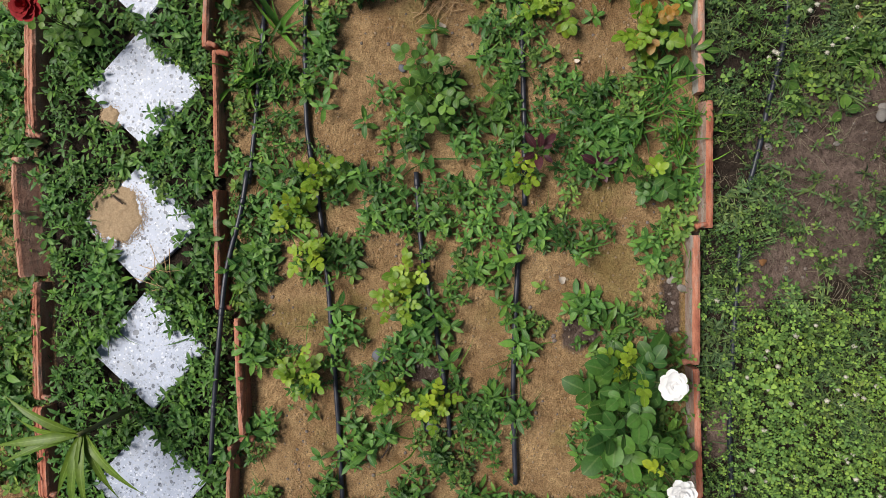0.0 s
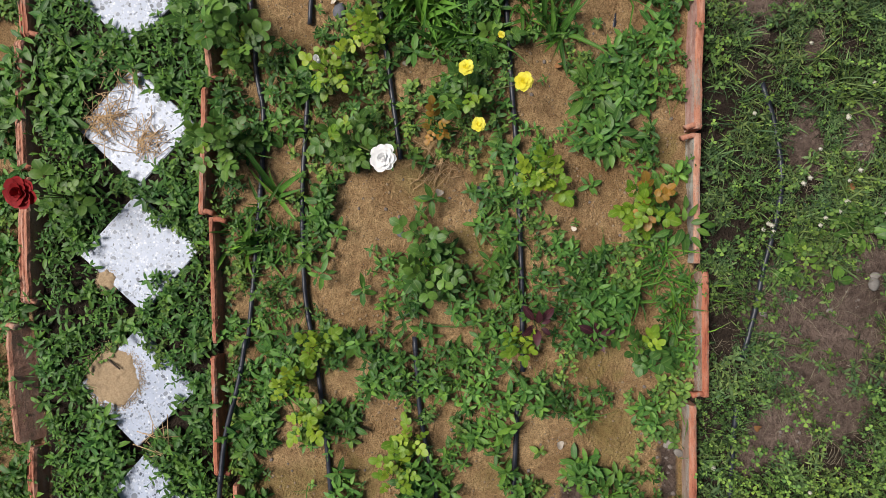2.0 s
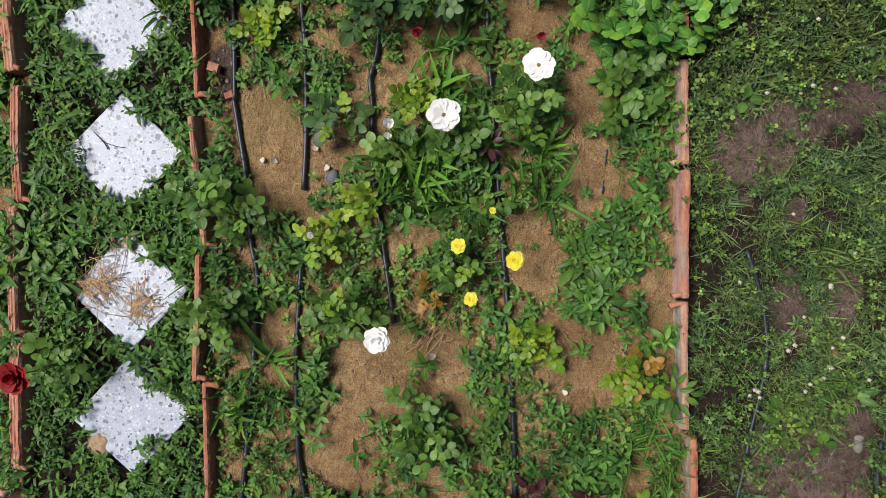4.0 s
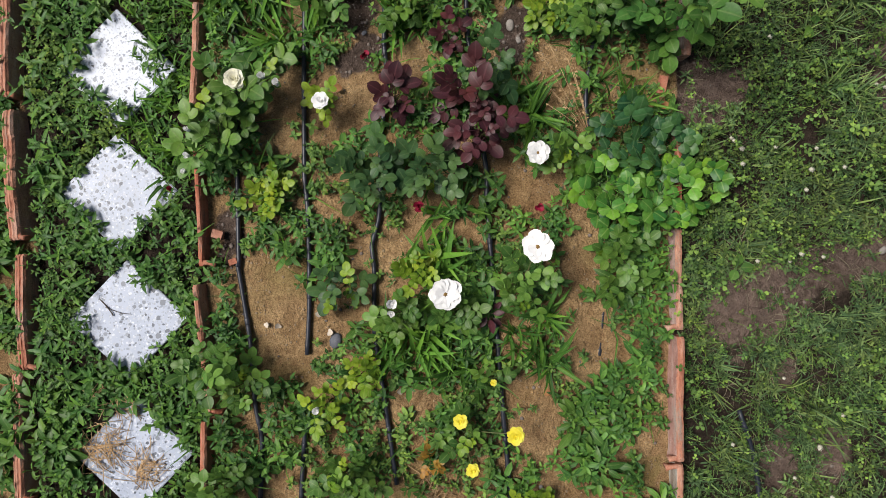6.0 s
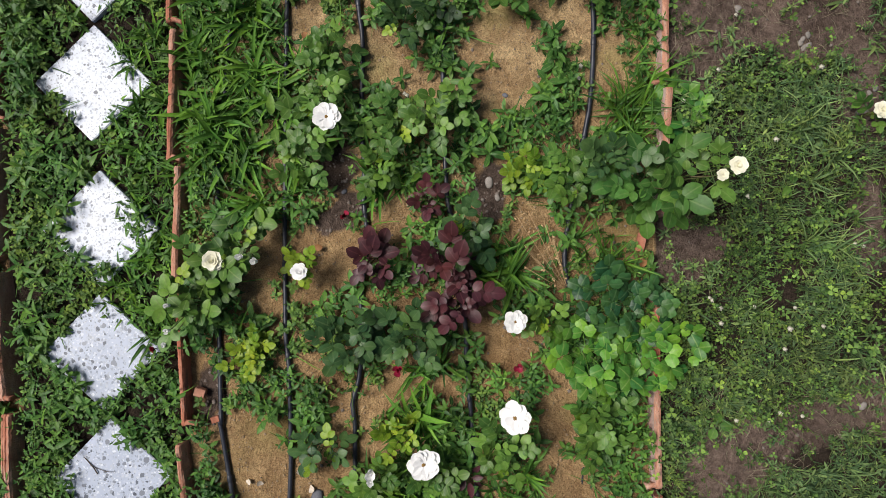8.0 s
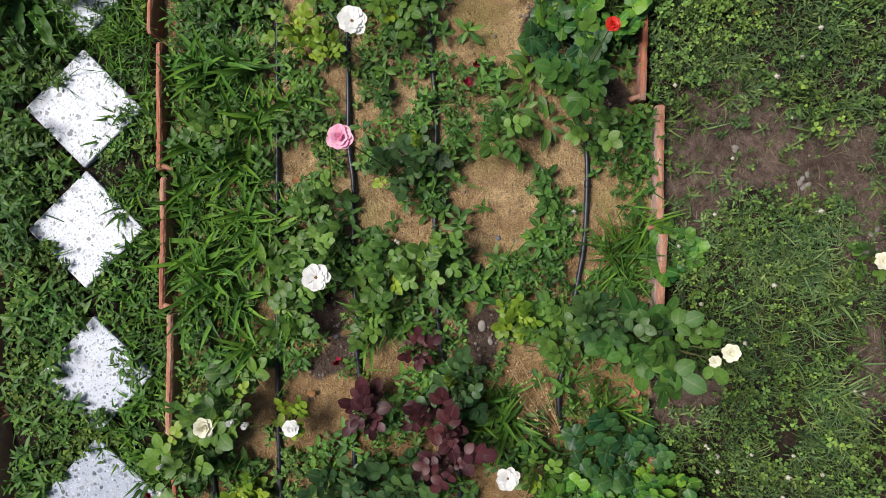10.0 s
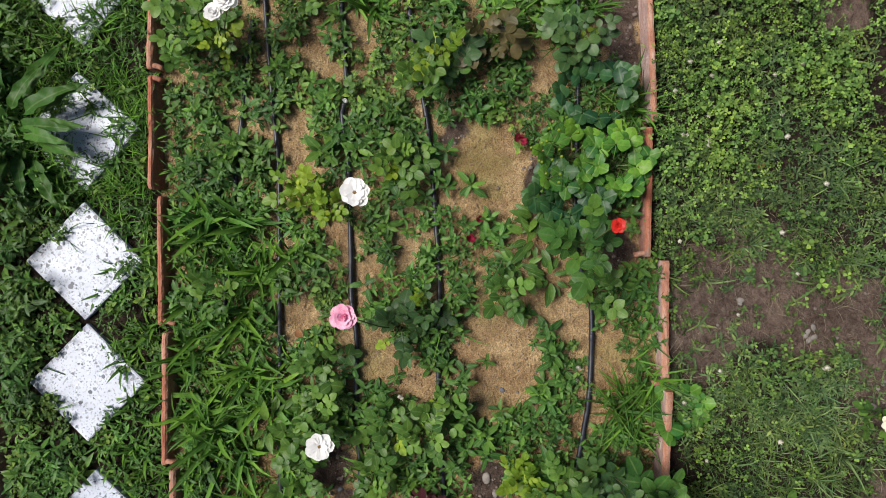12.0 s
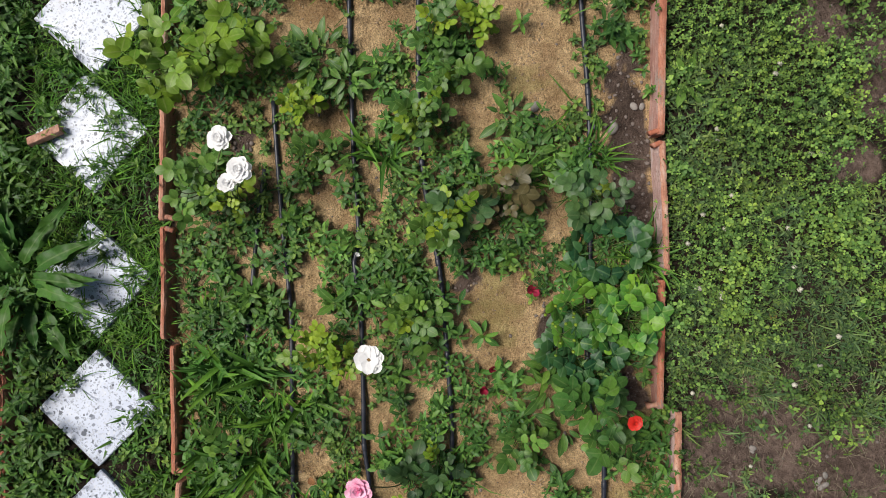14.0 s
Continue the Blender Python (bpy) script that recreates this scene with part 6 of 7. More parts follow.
def rose_bush(x, y, r, z, kind, rnd, label, group="rose bushes in the bed", name="rose_bush"):
    base = new(name)
    base.location = (x, y, float(relief(x, y)))
    tagged(base, label, "rose bush", group)
    reach = {"young": 0.06, "green": 0.08, "dark": 0.09, "big": 0.1, "purple": 0.09, "orange": 0.06, "mid": 0.09, "bright": 0.09, "bronze": 0.09}[kind]
    grown = min(1.0, max(0.75, r / 0.09)) if kind in ("purple", "dark") else 0.76 if kind == "big" and y > 2.8 else 1.0
    canes = max(2, min(7, int(r / 0.022)))
    out = max(0.012, r - reach * 0.75)
    turn = rnd.uniform(0, 6.28)
    for c in range(canes):
        a = turn + 2 * math.pi * c / canes + rnd.uniform(-0.35, 0.35)
        far = out * math.sqrt(rnd.uniform(0.25, 1.0)) if canes > 2 else out * 0.7
        top = z * rnd.uniform(0.72, 1.05)
        line = smooth_line([(0.004 * math.cos(a), 0.004 * math.sin(a), -0.01), (far * 0.35 * math.cos(a), far * 0.35 * math.sin(a), top * 0.5), (far * 0.75 * math.cos(a + 0.15), far * 0.75 * math.sin(a + 0.15), top * 0.82), (far * math.cos(a), far * math.sin(a), top)], 0.02)
        part("cane", mesh_of("cane", *tube_arrays(line, np.linspace(0.0026, 0.0011, len(line)), 5), mat=M_CANE), base)
        nodes = max(3, round(min(7, 3 + (far + top) / 0.045) * {"young": 0.8, "green": 0.68, "dark": 0.5, "big": 0.55, "purple": 0.48, "orange": 0.7, "mid": 0.5, "bright": 0.6, "bronze": 0.5}[kind]))
        spin = rnd.uniform(0, 6.28)
        for k in range(nodes):
            s = 0.4 + 0.6 * (k + rnd.uniform(0, 0.5)) / nodes if k < nodes - 1 else 1.0
            p = line[min(len(line) - 1, int(s * (len(line) - 1)))]
            az = spin + k * 2.4
            rise = rnd.uniform(-8, 42) - (1 - s) * 12
            m = Matrix.Translation(p) @ Matrix.Rotation(az, 4, "Z") @ Matrix.Rotation(radians(rise), 4, "X") @ Matrix.Rotation(radians(rnd.uniform(-26, 26)), 4, "Y") @ Matrix.Scale(grown * rnd.uniform(0.6, 1.12), 4)
            odd = rnd.random() < (0.08 if kind in ("dark", "green", "mid", "bright") else 0.0)
            part("leaf", rnd.choice(LEAVES["young"] if odd else LEAVES[kind]), base, m=m)
    BUSHES.append((x, y, base))
    return base


def side_branch(base, tip, kind, count, rnd):
    """A long shoot that arches out of a bush to one side, leafy towards its tip."""
    line = smooth_line([(0, 0, 0.05), (tip[0] * 0.3, tip[1] * 0.3, tip[2] * 0.75), tip], 0.02)
    part("cane", mesh_of("cane", *tube_arrays(line, np.linspace(0.003, 0.0012, len(line)), 5), mat=M_CANE), base)
    for k in range(count):
        p = line[int((0.55 + 0.45 * k / (count - 1)) * (len(line) - 1))]
        m = Matrix.Translation(p) @ Matrix.Rotation(k * 2.4 + 0.6, 4, "Z") @ Matrix.Rotation(radians(rnd.uniform(0, 25)), 4, "X") @ Matrix.Scale(rnd.uniform(0.75, 1.0), 4)
        part("leaf", rnd.choice(LEAVES[kind]), base, m=m)


def plant_roses():
    rnd = random.Random(19)
    for rows, kind, label in (
        (ROSE_YOUNG, "young", "young rose bush with fresh yellow-green leaves in sand"),
        (ROSE_ORANGE, "orange", "young rose shoot with yellow and orange leaves"),
        (ROSE_GREEN, "green", "low rose bush with bright green leaves in the bed"),
        (ROSE_DARK, "dark", "rose bush with dark bluish-green glossy leaves"),
        (ROSE_BIG, "big", "tall rose bush with large broad green leaves"),
        (ROSE_MID, "mid", "rose bush with cream blooms and broad green leaves"),
        (ROSE_BRIGHT, "bright", "vigorous rose bush with broad bright yellow-green leaves"),
        (BRONZE, "bronze", "rose bush with bronze-brown young leaves"),
        (ROSE_PURPLE, "purple", "rose bush with dark purple-red new leaves"),
    ):
        for x, y, r, z in rows:
            bush = rose_bush(x, y, r, z, kind, rnd, label)
            if kind == "big" and 1.5 < y < 2.8:
                side_branch(bush, (0.95 - x, 2.345 - y, 0.415), "mid", 6, rnd)
    for rows, colour, full, label in (
        (BLOOM_WHITE, "white", "open", "open white rose bloom"), (BLOOM_FULL, "white", True, "full white rose bloom"), (BLOOM_CREAM, "cream", True, "creamy white rose bloom"),
        (BLOOM_YELLOW, "yellow", True, "yellow rose bloom"), (BLOOM_RED[:1], "red", True, "dark crimson rose bloom"),
        (BLOOM_RED[1:], "scarlet", True, "scarlet rose bloom"), (BLOOM_PINK, "pink", True, "pink rose bloom with pale rim"), (BUD_WHITE, "white", "bud", ""),
    ):
        for x, y, z, r in rows:
            near = min(BUSHES, key=lambda b: math.hypot(b[0] - x, b[1] - y))
            if math.hypot(near[0] - x, near[1] - y) > 0.17:
                near = (x, y, rose_bush(x, y, 0.055, z * 0.75, "green", rnd, "slim rose bush with green leaves and a single bloom"))
            base = near[2]
            px, py, pz = x - base.location.x, y - base.location.y, z - base.location.z
            line = smooth_line([(0, 0, -0.01), (px * 0.3, py * 0.3, pz * 0.5), (px * 0.85, py * 0.85, pz * 0.85), (px, py, pz - r * 0.1)], 0.02)
            part("cane", mesh_of("cane", *tube_arrays(line, np.linspace(0.0028, 0.0015, len(line)), 5), mat=M_STEM), base)
            if full == "bud":
                bud(base, px, py, pz, r, colour, rnd)
            else:
                bloom(base, px, py, pz, r, colour, rnd, full, label)


# ---------------- columbines and broad-leaved plants ----------------
def lobed_leaf(seed, size):
    """A columbine leaf: three blunt leaflets, each with scalloped lobes."""
    rnd = random.Random(seed)
    bits = [tube_arrays([(0, 0, 0), (0, size * 0.7, 0.006), (0, size * 1.3, 0.0)], [0.0012, 0.001, 0.0008], 4)]
    for a in (0, 95, -95):
        v, uv, f, n = [(0, 0.5, 0.04)], [(0.5, 0.5)], [], 18
        for ring in (0.55, 1.0):
            for k in range(n):
                w = 2 * math.pi * k / n
                lobes = 1 + 0.11 * math.cos(3.5 * w) if abs(w - math.pi) > 1.3 else 0.99 + 0.1 * math.cos(3.5 * 1.84)
                r = ring * 0.47 * lobes * (1.06 if abs(w - math.pi) < 0.2 else 1.0)
                v.append((r * 1.05 * math.sin(w), 0.5 + r * math.cos(w), (0.03 if ring < 1 else -0.03) + rnd.uniform(-0.02, 0.02)))
                uv.append((0.5 + 0.5 * ring * math.sin(w), 0.5 + 0.5 * ring * math.cos(w)))
        for k in range(n):
            q = (k + 1) % n
            f += [(0, 1 + q, 1 + k), (1 + k, 1 + q, 1 + n + q), (1 + k, 1 + n + q, 1 + n + k)]
        m = Matrix.Translation((0, size * 1.3, 0)) @ Matrix.Rotation(radians(a + rnd.uniform(-10, 10)), 4, "Z") @ Matrix.Translation((0, size * 0.1, 0)) @ Matrix.Rotation(radians(rnd.uniform(-6, 18)), 4, "X") @ Matrix.Rotation(radians(rnd.uniform(-12, 12)), 4, "Y")
        bits.append(moved((np.array(v), np.array(f), np.array(uv)), m, size * rnd.uniform(0.9, 1.1)))
    return joined(bits)


def rosette(name, x, y, r, z, meshes, count, rnd, label, category, group, rise=(5, 45), stem=True):
    base = new(name)
    base.location = (x, y, float(relief(x, y)))
    tagged(base, label, category, group)
    for k in range(count):
        az = k * 2.4 + rnd.uniform(-0.3, 0.3)
        d = r * math.sqrt((k + 0.5) / count) * 0.8
        h = z * rnd.uniform(0.55, 1.0) * (1 - 0.35 * d / r)
        p = Vector((d * math.cos(az + 1.57) * 0.75, d * math.sin(az + 1.57) * 0.75, h))
        if stem:
            line = smooth_line([(0, 0, -0.01), (p.x * 0.4, p.y * 0.4, h * 0.6), tuple(p)], 0.025)
            part("stem", mesh_of("stem", *tube_arrays(line, 0.0013, 4), mat=M_STEM), base)
        m = Matrix.Translation(p) @ Matrix.Rotation(az, 4, "Z") @ Matrix.Rotation(radians(rnd.uniform(*rise)), 4, "X") @ Matrix.Rotation(radians(rnd.uniform(-14, 14)), 4, "Y") @ Matrix.Scale(rnd.uniform(0.8, 1.15), 4)
        part("leaf", rnd.choice(meshes), base, m=m)
    return base


def long_leaf(length, width, seed, wave=0.06):
    """A long strap leaf with a wavy rim."""
    rows = [(i / 11, width * math.sin(math.pi * min(1, 0.06 + i / 11) ** 0.75) * (1 + 0.08 * math.sin(i * 2 + seed))) for i in range(11)] + [(1, 0)]
    rows[0] = (0, width * 0.18)
    v, f, uv = blade(rows, 0.35, 0.45)
    v[:, 2] += wave * width * np.sin(v[:, 1] * 20 + seed) * np.sign(v[:, 0])
    return v * length, f, uv


def plant_others():
    rnd = random.Random(23)
    blue = [mesh_of("leaf", *lobed_leaf(i, 0.041), mat=M_COLUMBINE) for i in range(3)]
    bright = [mesh_of("leaf", *lobed_leaf(i + 5, 0.038), mat=M_COLUMBINE_NEW) for i in range(3)]
    for x, y, r, z in LOBED_BLUE:
        rosette("columbine_plant", x, y, r, z, blue, int(8 + r * 66), rnd, "columbine plant with bluish-green lobed leaves", "columbine", "columbines by the edging", (-18, 34))
    for x, y, r, z in LOBED_BRIGHT:
        rosette("columbine_plant", x, y, r, z, bright, int(8 + r * 74), rnd, "columbine plant with bright yellow-green lobed leaves", "columbine", "columbines by the edging", (-18, 34))
    pod = mesh_of("seed_pod", *ball(0.0055, 1.7, 0.1, 9, 5, 6), mat=M_ROSE_YOUNG)
    for x, y in POD_STALKS:
        base = new("seed_stalk")
        base.location = (x, y, float(relief(x, y)))
        tagged(base, "thin columbine stalk with pale yellow seed pods", "seed stalk", "columbine seed stalks")
        for k in range(6):
            a, far = k * 1.05 + x * 7, rnd.uniform(0.02, 0.06)
            tip = (far * math.cos(a), far * math.sin(a), rnd.uniform(0.18, 0.26))
            line = smooth_line([(0, 0, 0), (tip[0] * 0.2, tip[1] * 0.2, tip[2] * 0.6), tip], 0.03)
            part("stem", mesh_of("stem", *tube_arrays(line, 0.0009, 4), mat=M_STEM), base)
            part("seed_pod", pod, base, m=Matrix.Translation(tip))
    broad = [mesh_of("leaf", *[a * s if i == 0 else a for i, a in enumerate(blade(OVATE, 0.3, 0.35))], mat=M_ROSE_GREEN) for s in (0.045, 0.055, 0.065)]
    for x, y, r, z in BROAD_WEED:
        rosette("broadleaf_weed", x, y, r, z, broad, int(7 + r * 110), rnd, "broad-leaved bright green weed growing in the sand", "weed", "broad-leaved weeds", (0, 40), False)
    shoot = [mesh_of("leaf", *[a * q if i == 0 else a for i, a in enumerate(blade([(0, 0), (0.2, 0.17), (0.5, 0.25), (0.8, 0.17), (1, 0)], 0.25, 0.3))], mat=M_ROSE_PURPLE) for q in (0.038, 0.045, 0.052)]
    for x, y, r, z, n in PURPLE_SHOOTS:
        rosette("rose_shoot", x, y, r, z, shoot, n, rnd, "single rose shoot with dark purple-red leaves", "rose shoot", "purple rose shoots", (5, 40))
    dock = [mesh_of("leaf", *long_leaf(0.21, 0.115, s, 0.35), mat=M_DOCK) for s in (1, 2, 3)]
    for x, y, r, z, n in DOCK:
        rosette("dock_plant", x, y, r, z, dock, n, rnd, "large dark green dock with long wavy leaves", "dock plant", "docks by the path", (4, 40), False)
    lily = [mesh_of("leaf", *long_leaf(0.27, 0.055, s, 0.0), mat=M_LILY) for s in (1, 2)]
    for x, y, r, z, n in LILY:
        base = new("strap_leaf_plant")
        base.location = (x, y, 0)
        tagged(base, "plant with long arching yellow-green strap leaves", "lily plant")
        part("stem", mesh_of("stem", *tube_arrays([(0, 0, -0.01), (0, 0, z * 0.5), (0, 0, z)], [0.01, 0.009, 0.007], 7), mat=M_STEM), base)
        for k in range(n):
            a = (82, 94, 60, 158, 172, 186, 204, 220, 104)[k % 9]
            m = Matrix.Translation((0, 0, z - 0.004 * k)) @ Matrix.Rotation(radians(a), 4, "Z") @ Matrix.Rotation(radians(8 + 5 * (k % 3)), 4, "X") @ Matrix.Rotation(radians(rnd.uniform(-25, 25)), 4, "Y") @ Matrix.Scale(rnd.uniform(0.8, 1.1), 4)
            part("leaf", lily[k % 2], base, m=m)


def lawn_rosettes():
    """Flat tufts of broad-bladed grass, and single broad leaves in the clover."""
    for i, (x, y, r) in enumerate(LAWN_TUFTS):
        rnd, one = np.random.default_rng(200 + i), Batch()
        n = int(rnd.integers(8, 15))
        az = rnd.uniform(0, 6.28) + rnd.normal(0, 1.5, n)
        size = r * rnd.uniform(0.3, 1.15, n)
        one.put(blade([(0, 0.035), (0.25, 0.06), (0.55, 0.058), (0.85, 0.03), (1, 0)], 0.4, 0.3), turn_z(az) @ turn_x(rnd.uniform(0.05, 0.6, n)) @ turn_y(rnd.normal(0, 0.3, n)), np.stack([size * 1.15, size, size], -1), np.stack([rnd.normal(0, 0.012, n), rnd.normal(0, 0.012, n), np.full(n, 0.001)], -1), rnd.uniform(0.3, 0.9, n))
        ob = new("grass_tuft", one.mesh("grass_tuft", M_LAWN))
        ob.location = (x, y, float(relief(x, y)))
        tagged(ob, "spreading tuft of broad-bladed grass on bare soil", "grass tuft", "grass tufts on the lawn soil")
    big = [mesh_of("leaf", *[a * q if j == 0 else a for j, a in enumerate(blade(ROUND, 0.2, 0.25))], mat=M_ROSE_GREEN) for q in (0.034, 0.045)]
    rnd = random.Random(41)
    for x, y, n in LAWN_LEAVES:
        rosette("broadleaf_seedling", x, y, 0.02, 0.05, big, n, rnd, "seedling with pale broad leaves in the clover", "weed", "broad-leaved seedlings in the lawn", (-5, 20))


# ---------------- small things ----------------
def place_small():
    rnd = random.Random(29)
    for i, (x, y, r, k) in enumerate(STONES):
        g = float(relief(x, y))
        r *= 0.72 if k and x > line_x(EDGE_RIGHT, y) else 1.0
        if k == 0:
            ob = new("fallen_petal", petal_mesh(M_FADED, 0.6))
            ob.matrix_basis = pose(x, y, g + 0.006, 12, rnd.uniform(-15, 15), rnd.uniform(0, 360)) @ Matrix.Scale(r * 1.45, 4)
            tagged(ob, "fallen white rose petal lying on the sand", "petal", "fallen petals")
        else:
            ob = new("pebble", mesh_of("pebble", *ball(r, 0.42, 0.11, i, 8, 11), mat=M_SLATE if k in (1, 3) else M_PEBBLE))
            ob.matrix_basis = pose(x, y, g + r * 0.2, 0, 0, rnd.uniform(0, 360)) @ Matrix.Diagonal((1.2, 0.85, 1, 1))
            tagged(ob, "blue-grey stone half sunk in the sand" if k in (1, 3) else "pale grey pebble lying on the soil", "stone", "stones on the ground")
    for i, (x, y, z, r) in enumerate(PETAL_HEAP):
        base = new("faded_bloom")
        base.location = (x, y, z)
        tagged(base, "faded dark magenta rose head low among leaves", "bloom", "faded rose heads")
        pm = petal_mesh(M_MAGENTA, 0.4)
        for k in range(7):
            part("petal", pm, base, m=Matrix.Rotation(k * 0.95, 4, "Z") @ Matrix.Rotation(radians(rnd.uniform(10, 70)), 4, "X") @ Matrix.Scale(r * rnd.uniform(0.7, 1.2), 4))
        part("stem", mesh_of("stem", *tube_arrays([(0, 0, -z - 0.01), (0.004, 0, -z * 0.5), (0, 0, 0.002)], 0.0014, 4), mat=M_STEM), base)
    # white clover flower heads
    head = mesh_of("flower_head", *ball(0.0064, 0.7, 0.45, 5, 8, 16), mat=M_HEAD)
    stalk = mesh_of("stem", *tube_arrays([(0, 0, -0.05), (0.003, 0.002, -0.025), (0, 0, 0)], 0.0008, 4), mat=M_STEM)
    more = [(rnd.uniform(0.92, 1.42), rnd.uniform(-0.85, -0.3)) for _ in range(26)] + [(rnd.uniform(1.0, 1.5), rnd.uniform(0.6, 4.6)) for _ in range(34)]
    for x, y in CLOVER_HEADS + more:
        ob = new("clover_flower")
        ob.location = (x, y, 0.048)
        tagged(ob, "small white clover flower on a thin stalk", "clover flower", "clover flowers in the lawn")
        part("flower_head", head, ob, m=Matrix.Scale(rnd.uniform(0.8, 1.25), 4))
        part("stem", stalk, ob)
    # straw and needles
    for i, (x, y, z, r, n) in enumerate(STRAW):
        bits = []
        for k in range(n):
            a, b = rnd.uniform(0, 6.28), rnd.uniform(0, 6.28)
            cx, cy = rnd.gauss(0, r * 0.4), rnd.gauss(0, r * 0.4)
            h, q = r * rnd.uniform(0.4, 1.0), rnd.uniform(-0.4, 0.4)
            bits.append(tube_arrays([(cx - h * math.cos(a), cy - h * math.sin(a), 0.001 + 0.003 * rnd.random()), (cx + q * r * 0.2, cy, 0.007 * rnd.random() + 0.002), (cx + h * math.cos(a + q), cy + h * math.sin(a + q), 0.001 + 0.006 * rnd.random())], 0.0013, 3))
        ob = new("straw_tuft", mesh_of("straw_tuft", *joined(bits), mat=M_STRAW))
        ob.location = (x, y, z)
        tagged(ob, "small heap of dry orange-brown straw", "straw", "dry straw")
    # loose sand on the stones
    for i, (x, y, rx, ry) in enumerate(SAND_PILES):
        rings, sides = 12, 96
        v, f = [(0, 0, 0.0045)], []
        for j in range(1, rings + 1):
            for k in range(sides):
                w = 2 * math.pi * k / sides
                rim = 1 + 0.22 * (float(vnoise(3 * math.cos(w) + 9 * i, 3 * math.sin(w), 1.0, 51)) - 0.5) + 0.12 * (float(vnoise(8 * math.cos(w), 8 * math.sin(w), 1.0, 52)) - 0.5) + 0.09 * (float(vnoise(26 * math.cos(w), 26 * math.sin(w), 1.0, 54)) - 0.5)
                s = j / rings
                px, py = rx * rim * s * math.cos(w), ry * rim * s * math.sin(w)
                v.append((px, py, 0.0045 * (1 - s ** 3) + 0.003 * (float(vnoise(px, py, 0.012, 53)) - 0.5) * (j < rings) - 0.002 * (j == rings)))
        for k in range(sides):
            q = (k + 1) % sides
            f.append((0, 1 + k, 1 + q))
            for j in range(rings - 1):
                a0, a1 = 1 + j * sides + k, 1 + j * sides + q
                f += [(a0, a0 + sides, a1 + sides), (a0, a1 + sides, a1)]
        ob = new("sand_patch", mesh_of("sand_patch", v, f, mat=M_PILE))
        ob.location = (x, y, 0.0215)
        tagged(ob, "thin pile of loose sand on a terrazzo stone", "sand", "sand on the stones")
        gr, many = np.random.default_rng(60 + i), int(26000 * (rx + ry) / 2)
        w, far = gr.uniform(0, 6.283, many), 0.98 + np.abs(gr.normal(0, 0.16, many))
        size, grains = gr.uniform(0.0006, 0.0018, many), Batch()
        grains.put(ball(1.0, 0.7, 0.2, 2, 3, 5), turn_z(w), size, np.stack([rx * far * np.cos(w), ry * far * np.sin(w), -0.0015 + size * 0.3], -1), 0.5)
        part("loose_grains", grains.mesh("loose_grains", M_PILE), ob)
    for i, (x0, y0, x1, y1, z, r) in enumerate(TWIGS):
        mid = ((x0 + x1) / 2 + 0.012, (y0 + y1) / 2 - 0.008, z + 0.006)
        ob = new("twig", mesh_of("twig", *tube_arrays(smooth_line([(x0, y0, z), mid, (x1, y1, z + 0.004)], 0.02), r, 5), mat=M_TWIG))
        tagged(ob, "thin dead brown twig lying loose", "twig", "dead twigs")
    # a dry seeding stalk among the roses
    base = new("dry_seed_stalk")
    bx, by = DRY_STALK
    base.location = (bx, by, 0)
    tagged(base, "dry brown branched seed stalk leaning over sand", "dry stalk")
    for k in range(9):
        a = radians(132 + rnd.uniform(-26, 26))
        far, h = rnd.uniform(0.16, 0.32), rnd.uniform(0.05, 0.12)
        tip = (far * math.cos(a), far * math.sin(a), h)
        line = smooth_line([(0, 0, 0), (tip[0] * 0.5, tip[1] * 0.45, h * 0.75), tip], 0.03)
        part("stem", mesh_of("stem", *tube_arrays(line, 0.001, 4), mat=M_STRAW), base)
        for j in range(3):
            q = line[-1 - 2 * j] + np.array([rnd.uniform(-0.012, 0.012), rnd.uniform(-0.012, 0.012), 0])
            part("seed_pod", DRY_POD, base, m=Matrix.Translation(q) @ pose(0, 0, 0, 60, 0, rnd.uniform(0, 360)))
    for i, (x, y, a, s, tilt) in enumerate(SHARDS):
        v, f, uv, _ = edging_mesh(0.1 * s, 90 + i, THIN, 1.3)
        v = v * (0.8, 1, 0.15)
        ob = new("clay_shard", mesh_of("clay_shard", v, f, uv, mat=M_CLAY_SOILED, smooth=False))
        ob.matrix_basis = pose(x, y, 0.012 + 0.03 * (s > 1), 0, tilt, a)
        tagged(ob, "broken piece of red clay tile lying down", "clay shard", "broken clay pieces")
    dead = mesh_of("dead_leaf", *[a * 0.03 if i == 0 else a for i, a in enumerate(blade(ROUND, 0.6, 0.5))], mat=M_DEAD)
    for x, y in DEAD_LEAVES:
        ob = new("dead_leaf", dead)
        ob.matrix_basis = pose(x, y, float(relief(x, y)) + 0.02, rnd.uniform(-15, 15), rnd.uniform(-20, 20), rnd.uniform(0, 360))
        tagged(ob, "curled brown dead leaf lying on the ground", "dead leaf", "dead leaves")
    # crumbs of sand
    x, y, r = scatter(0.0165, (-0.7, 1.0, Y0, Y1), 133)
    keep = bed_share(x, y) & (spots(x, y, SAND) > -0.1) & (vnoise(x, y, 0.05, 88) > 0.42)
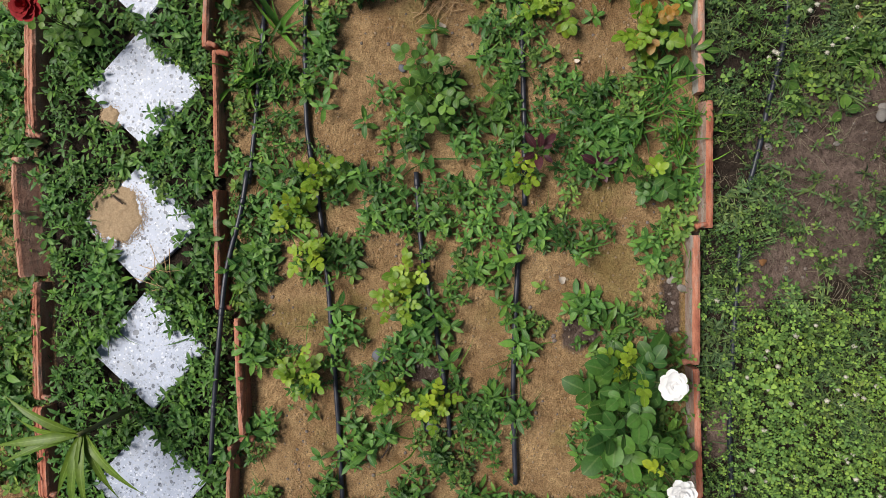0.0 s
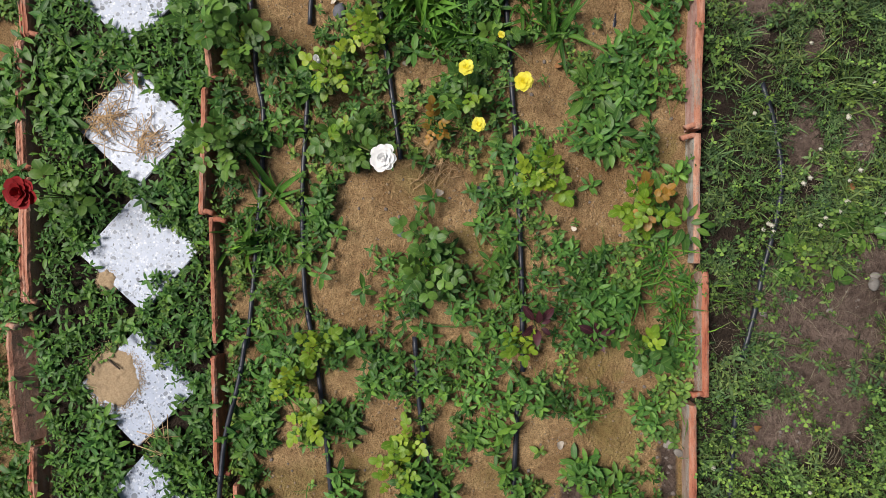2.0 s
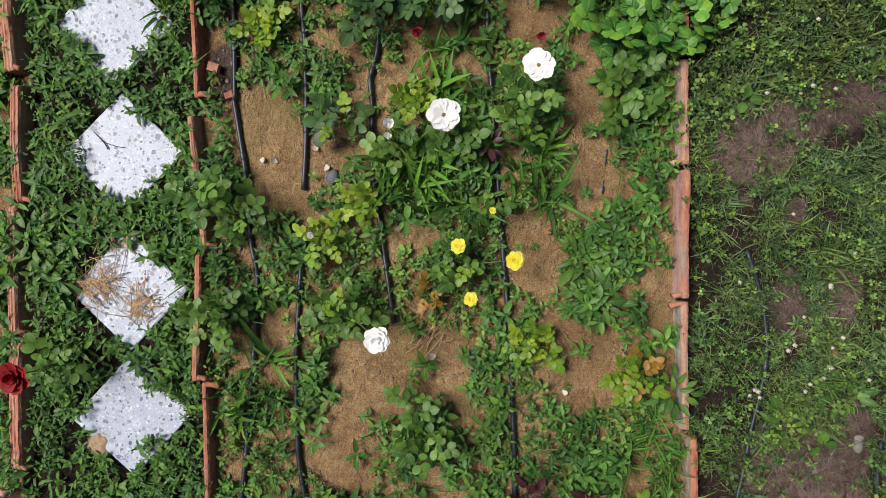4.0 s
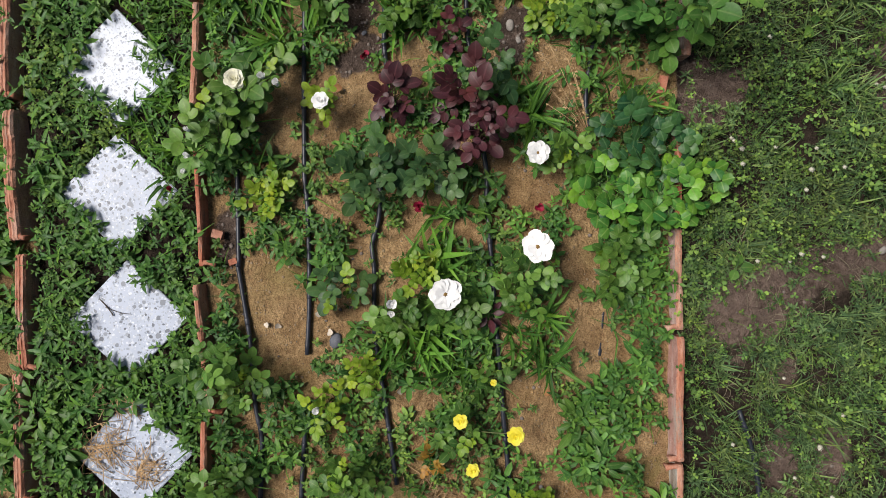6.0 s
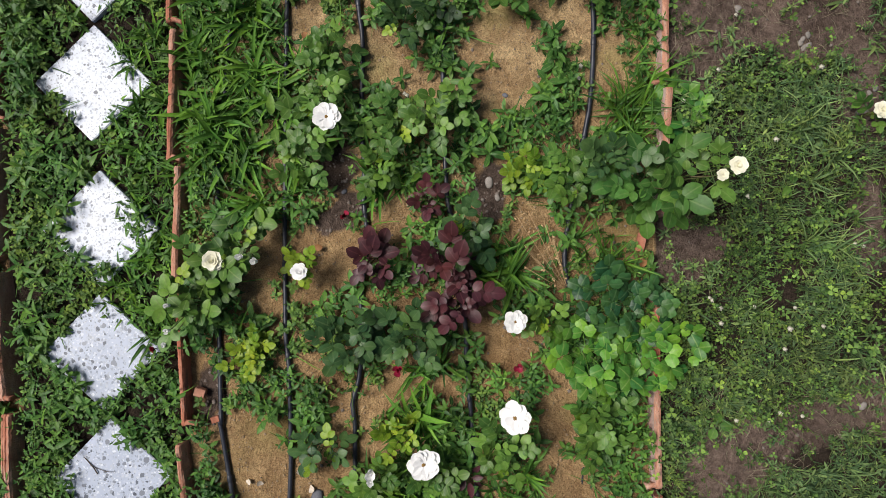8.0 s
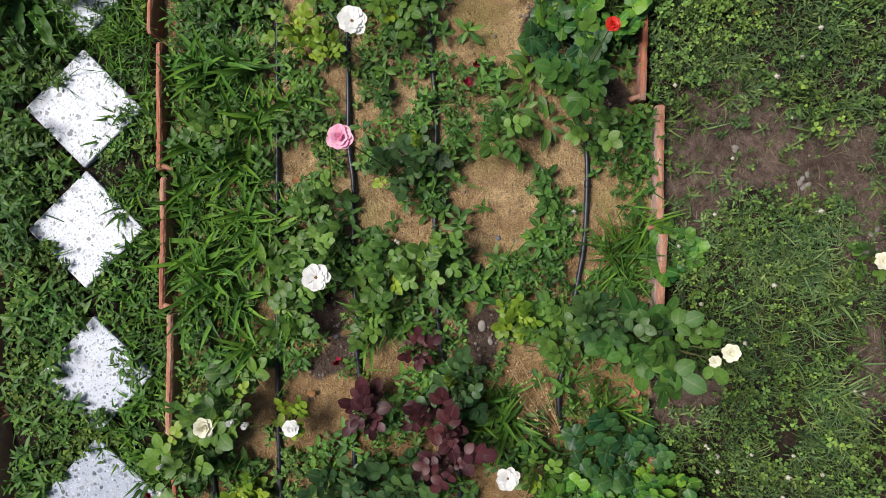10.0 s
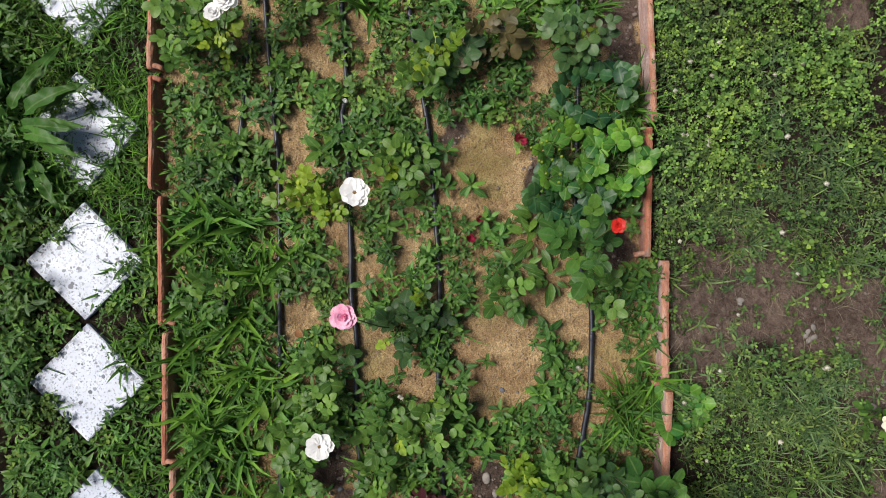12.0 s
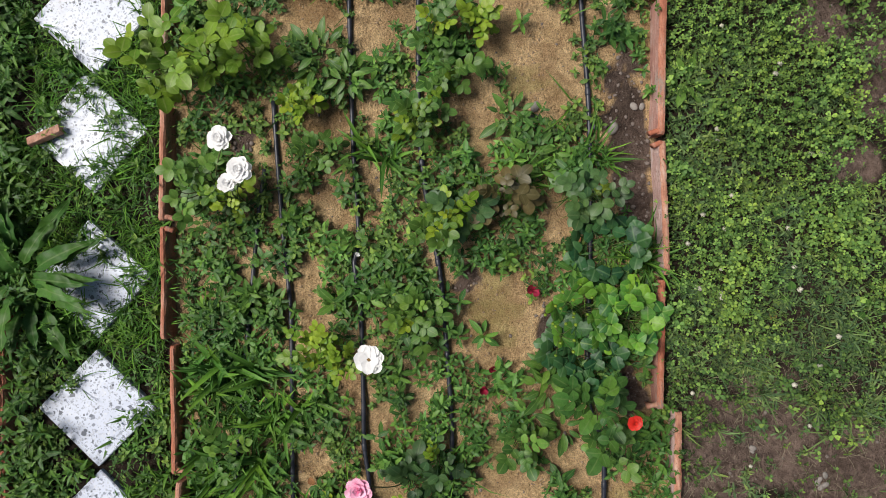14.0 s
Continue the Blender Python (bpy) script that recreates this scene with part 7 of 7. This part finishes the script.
    x, y = x[keep], y[keep]
    g = Batch()
    s = 0.001 + 0.0042 * r.random(len(x)) ** 4
    g.put(ball(1.0, 0.75, 0.25, 6, 3, 5), turn_z(r.uniform(0, 6, len(x))), np.stack([s * 1.25, s, s], -1), np.stack([x, y, relief(x, y) + s * 0.1], -1), 0.5)
    stuff(g, "sand_crumbs", M_CRUMB, "loose crumbs of sandy soil on the bed", "soil crumbs")
    # stony crumbs where loam lies bare in the bed
    x, y, r = scatter(0.017, (-0.7, 0.98, Y0, Y1), 135)
    keep = bed_share(x, y) & (spots(x, y, LOAM) > 0) & (r.random(len(x)) < 0.7)
    x, y = x[keep], y[keep]
    g = Batch()
    s = 0.0015 + 0.0075 * r.random(len(x)) ** 4
    g.put(ball(1.0, 0.65, 0.25, 7, 4, 6), turn_z(r.uniform(0, 6, len(x))), np.stack([s * 1.25, s, s], -1), np.stack([x, y, relief(x, y) + s * 0.15], -1), 0.5)
    stuff(g, "loam_crumbs", M_GRIT, "stony crumbs of dark loam in the bed", "soil crumbs")
    # crumbs of gravel on the bare ground
    x, y, r = scatter(0.03, (X0, X1, Y0, Y1), 131)
    keep = ((spots(x, y, SAND) > 0) & (r.random(len(x)) < 0.5)) | ((spots(x, y, SOIL + LOAM) > 0.05) & (r.random(len(x)) < 0.75))
    keep &= vnoise(x, y, 0.11, 93) + 0.3 * r.random(len(x)) > 0.5
    x, y = x[keep], y[keep]
    g = Batch()
    s = 0.001 + 0.006 * r.random(len(x)) ** 5
    g.put(ball(1.0, 0.7, 0.2, 2, 4, 5), turn_z(r.uniform(0, 6, len(x))), np.stack([s * 1.2, s, s], -1), np.stack([x, y, relief(x, y) + s * 0.2], -1), 0.5)
    stuff(g, "gravel", M_GRIT, "small loose gravel scattered on bare soil", "gravel")


DRY_POD = mesh_of("seed_pod", *ball(0.003, 1.8, 0.2, 8, 5, 6), mat=M_STRAW)
plant_path()
plant_bed()
plant_lawn()
plant_roses()
plant_others()
lawn_rosettes()
place_small()
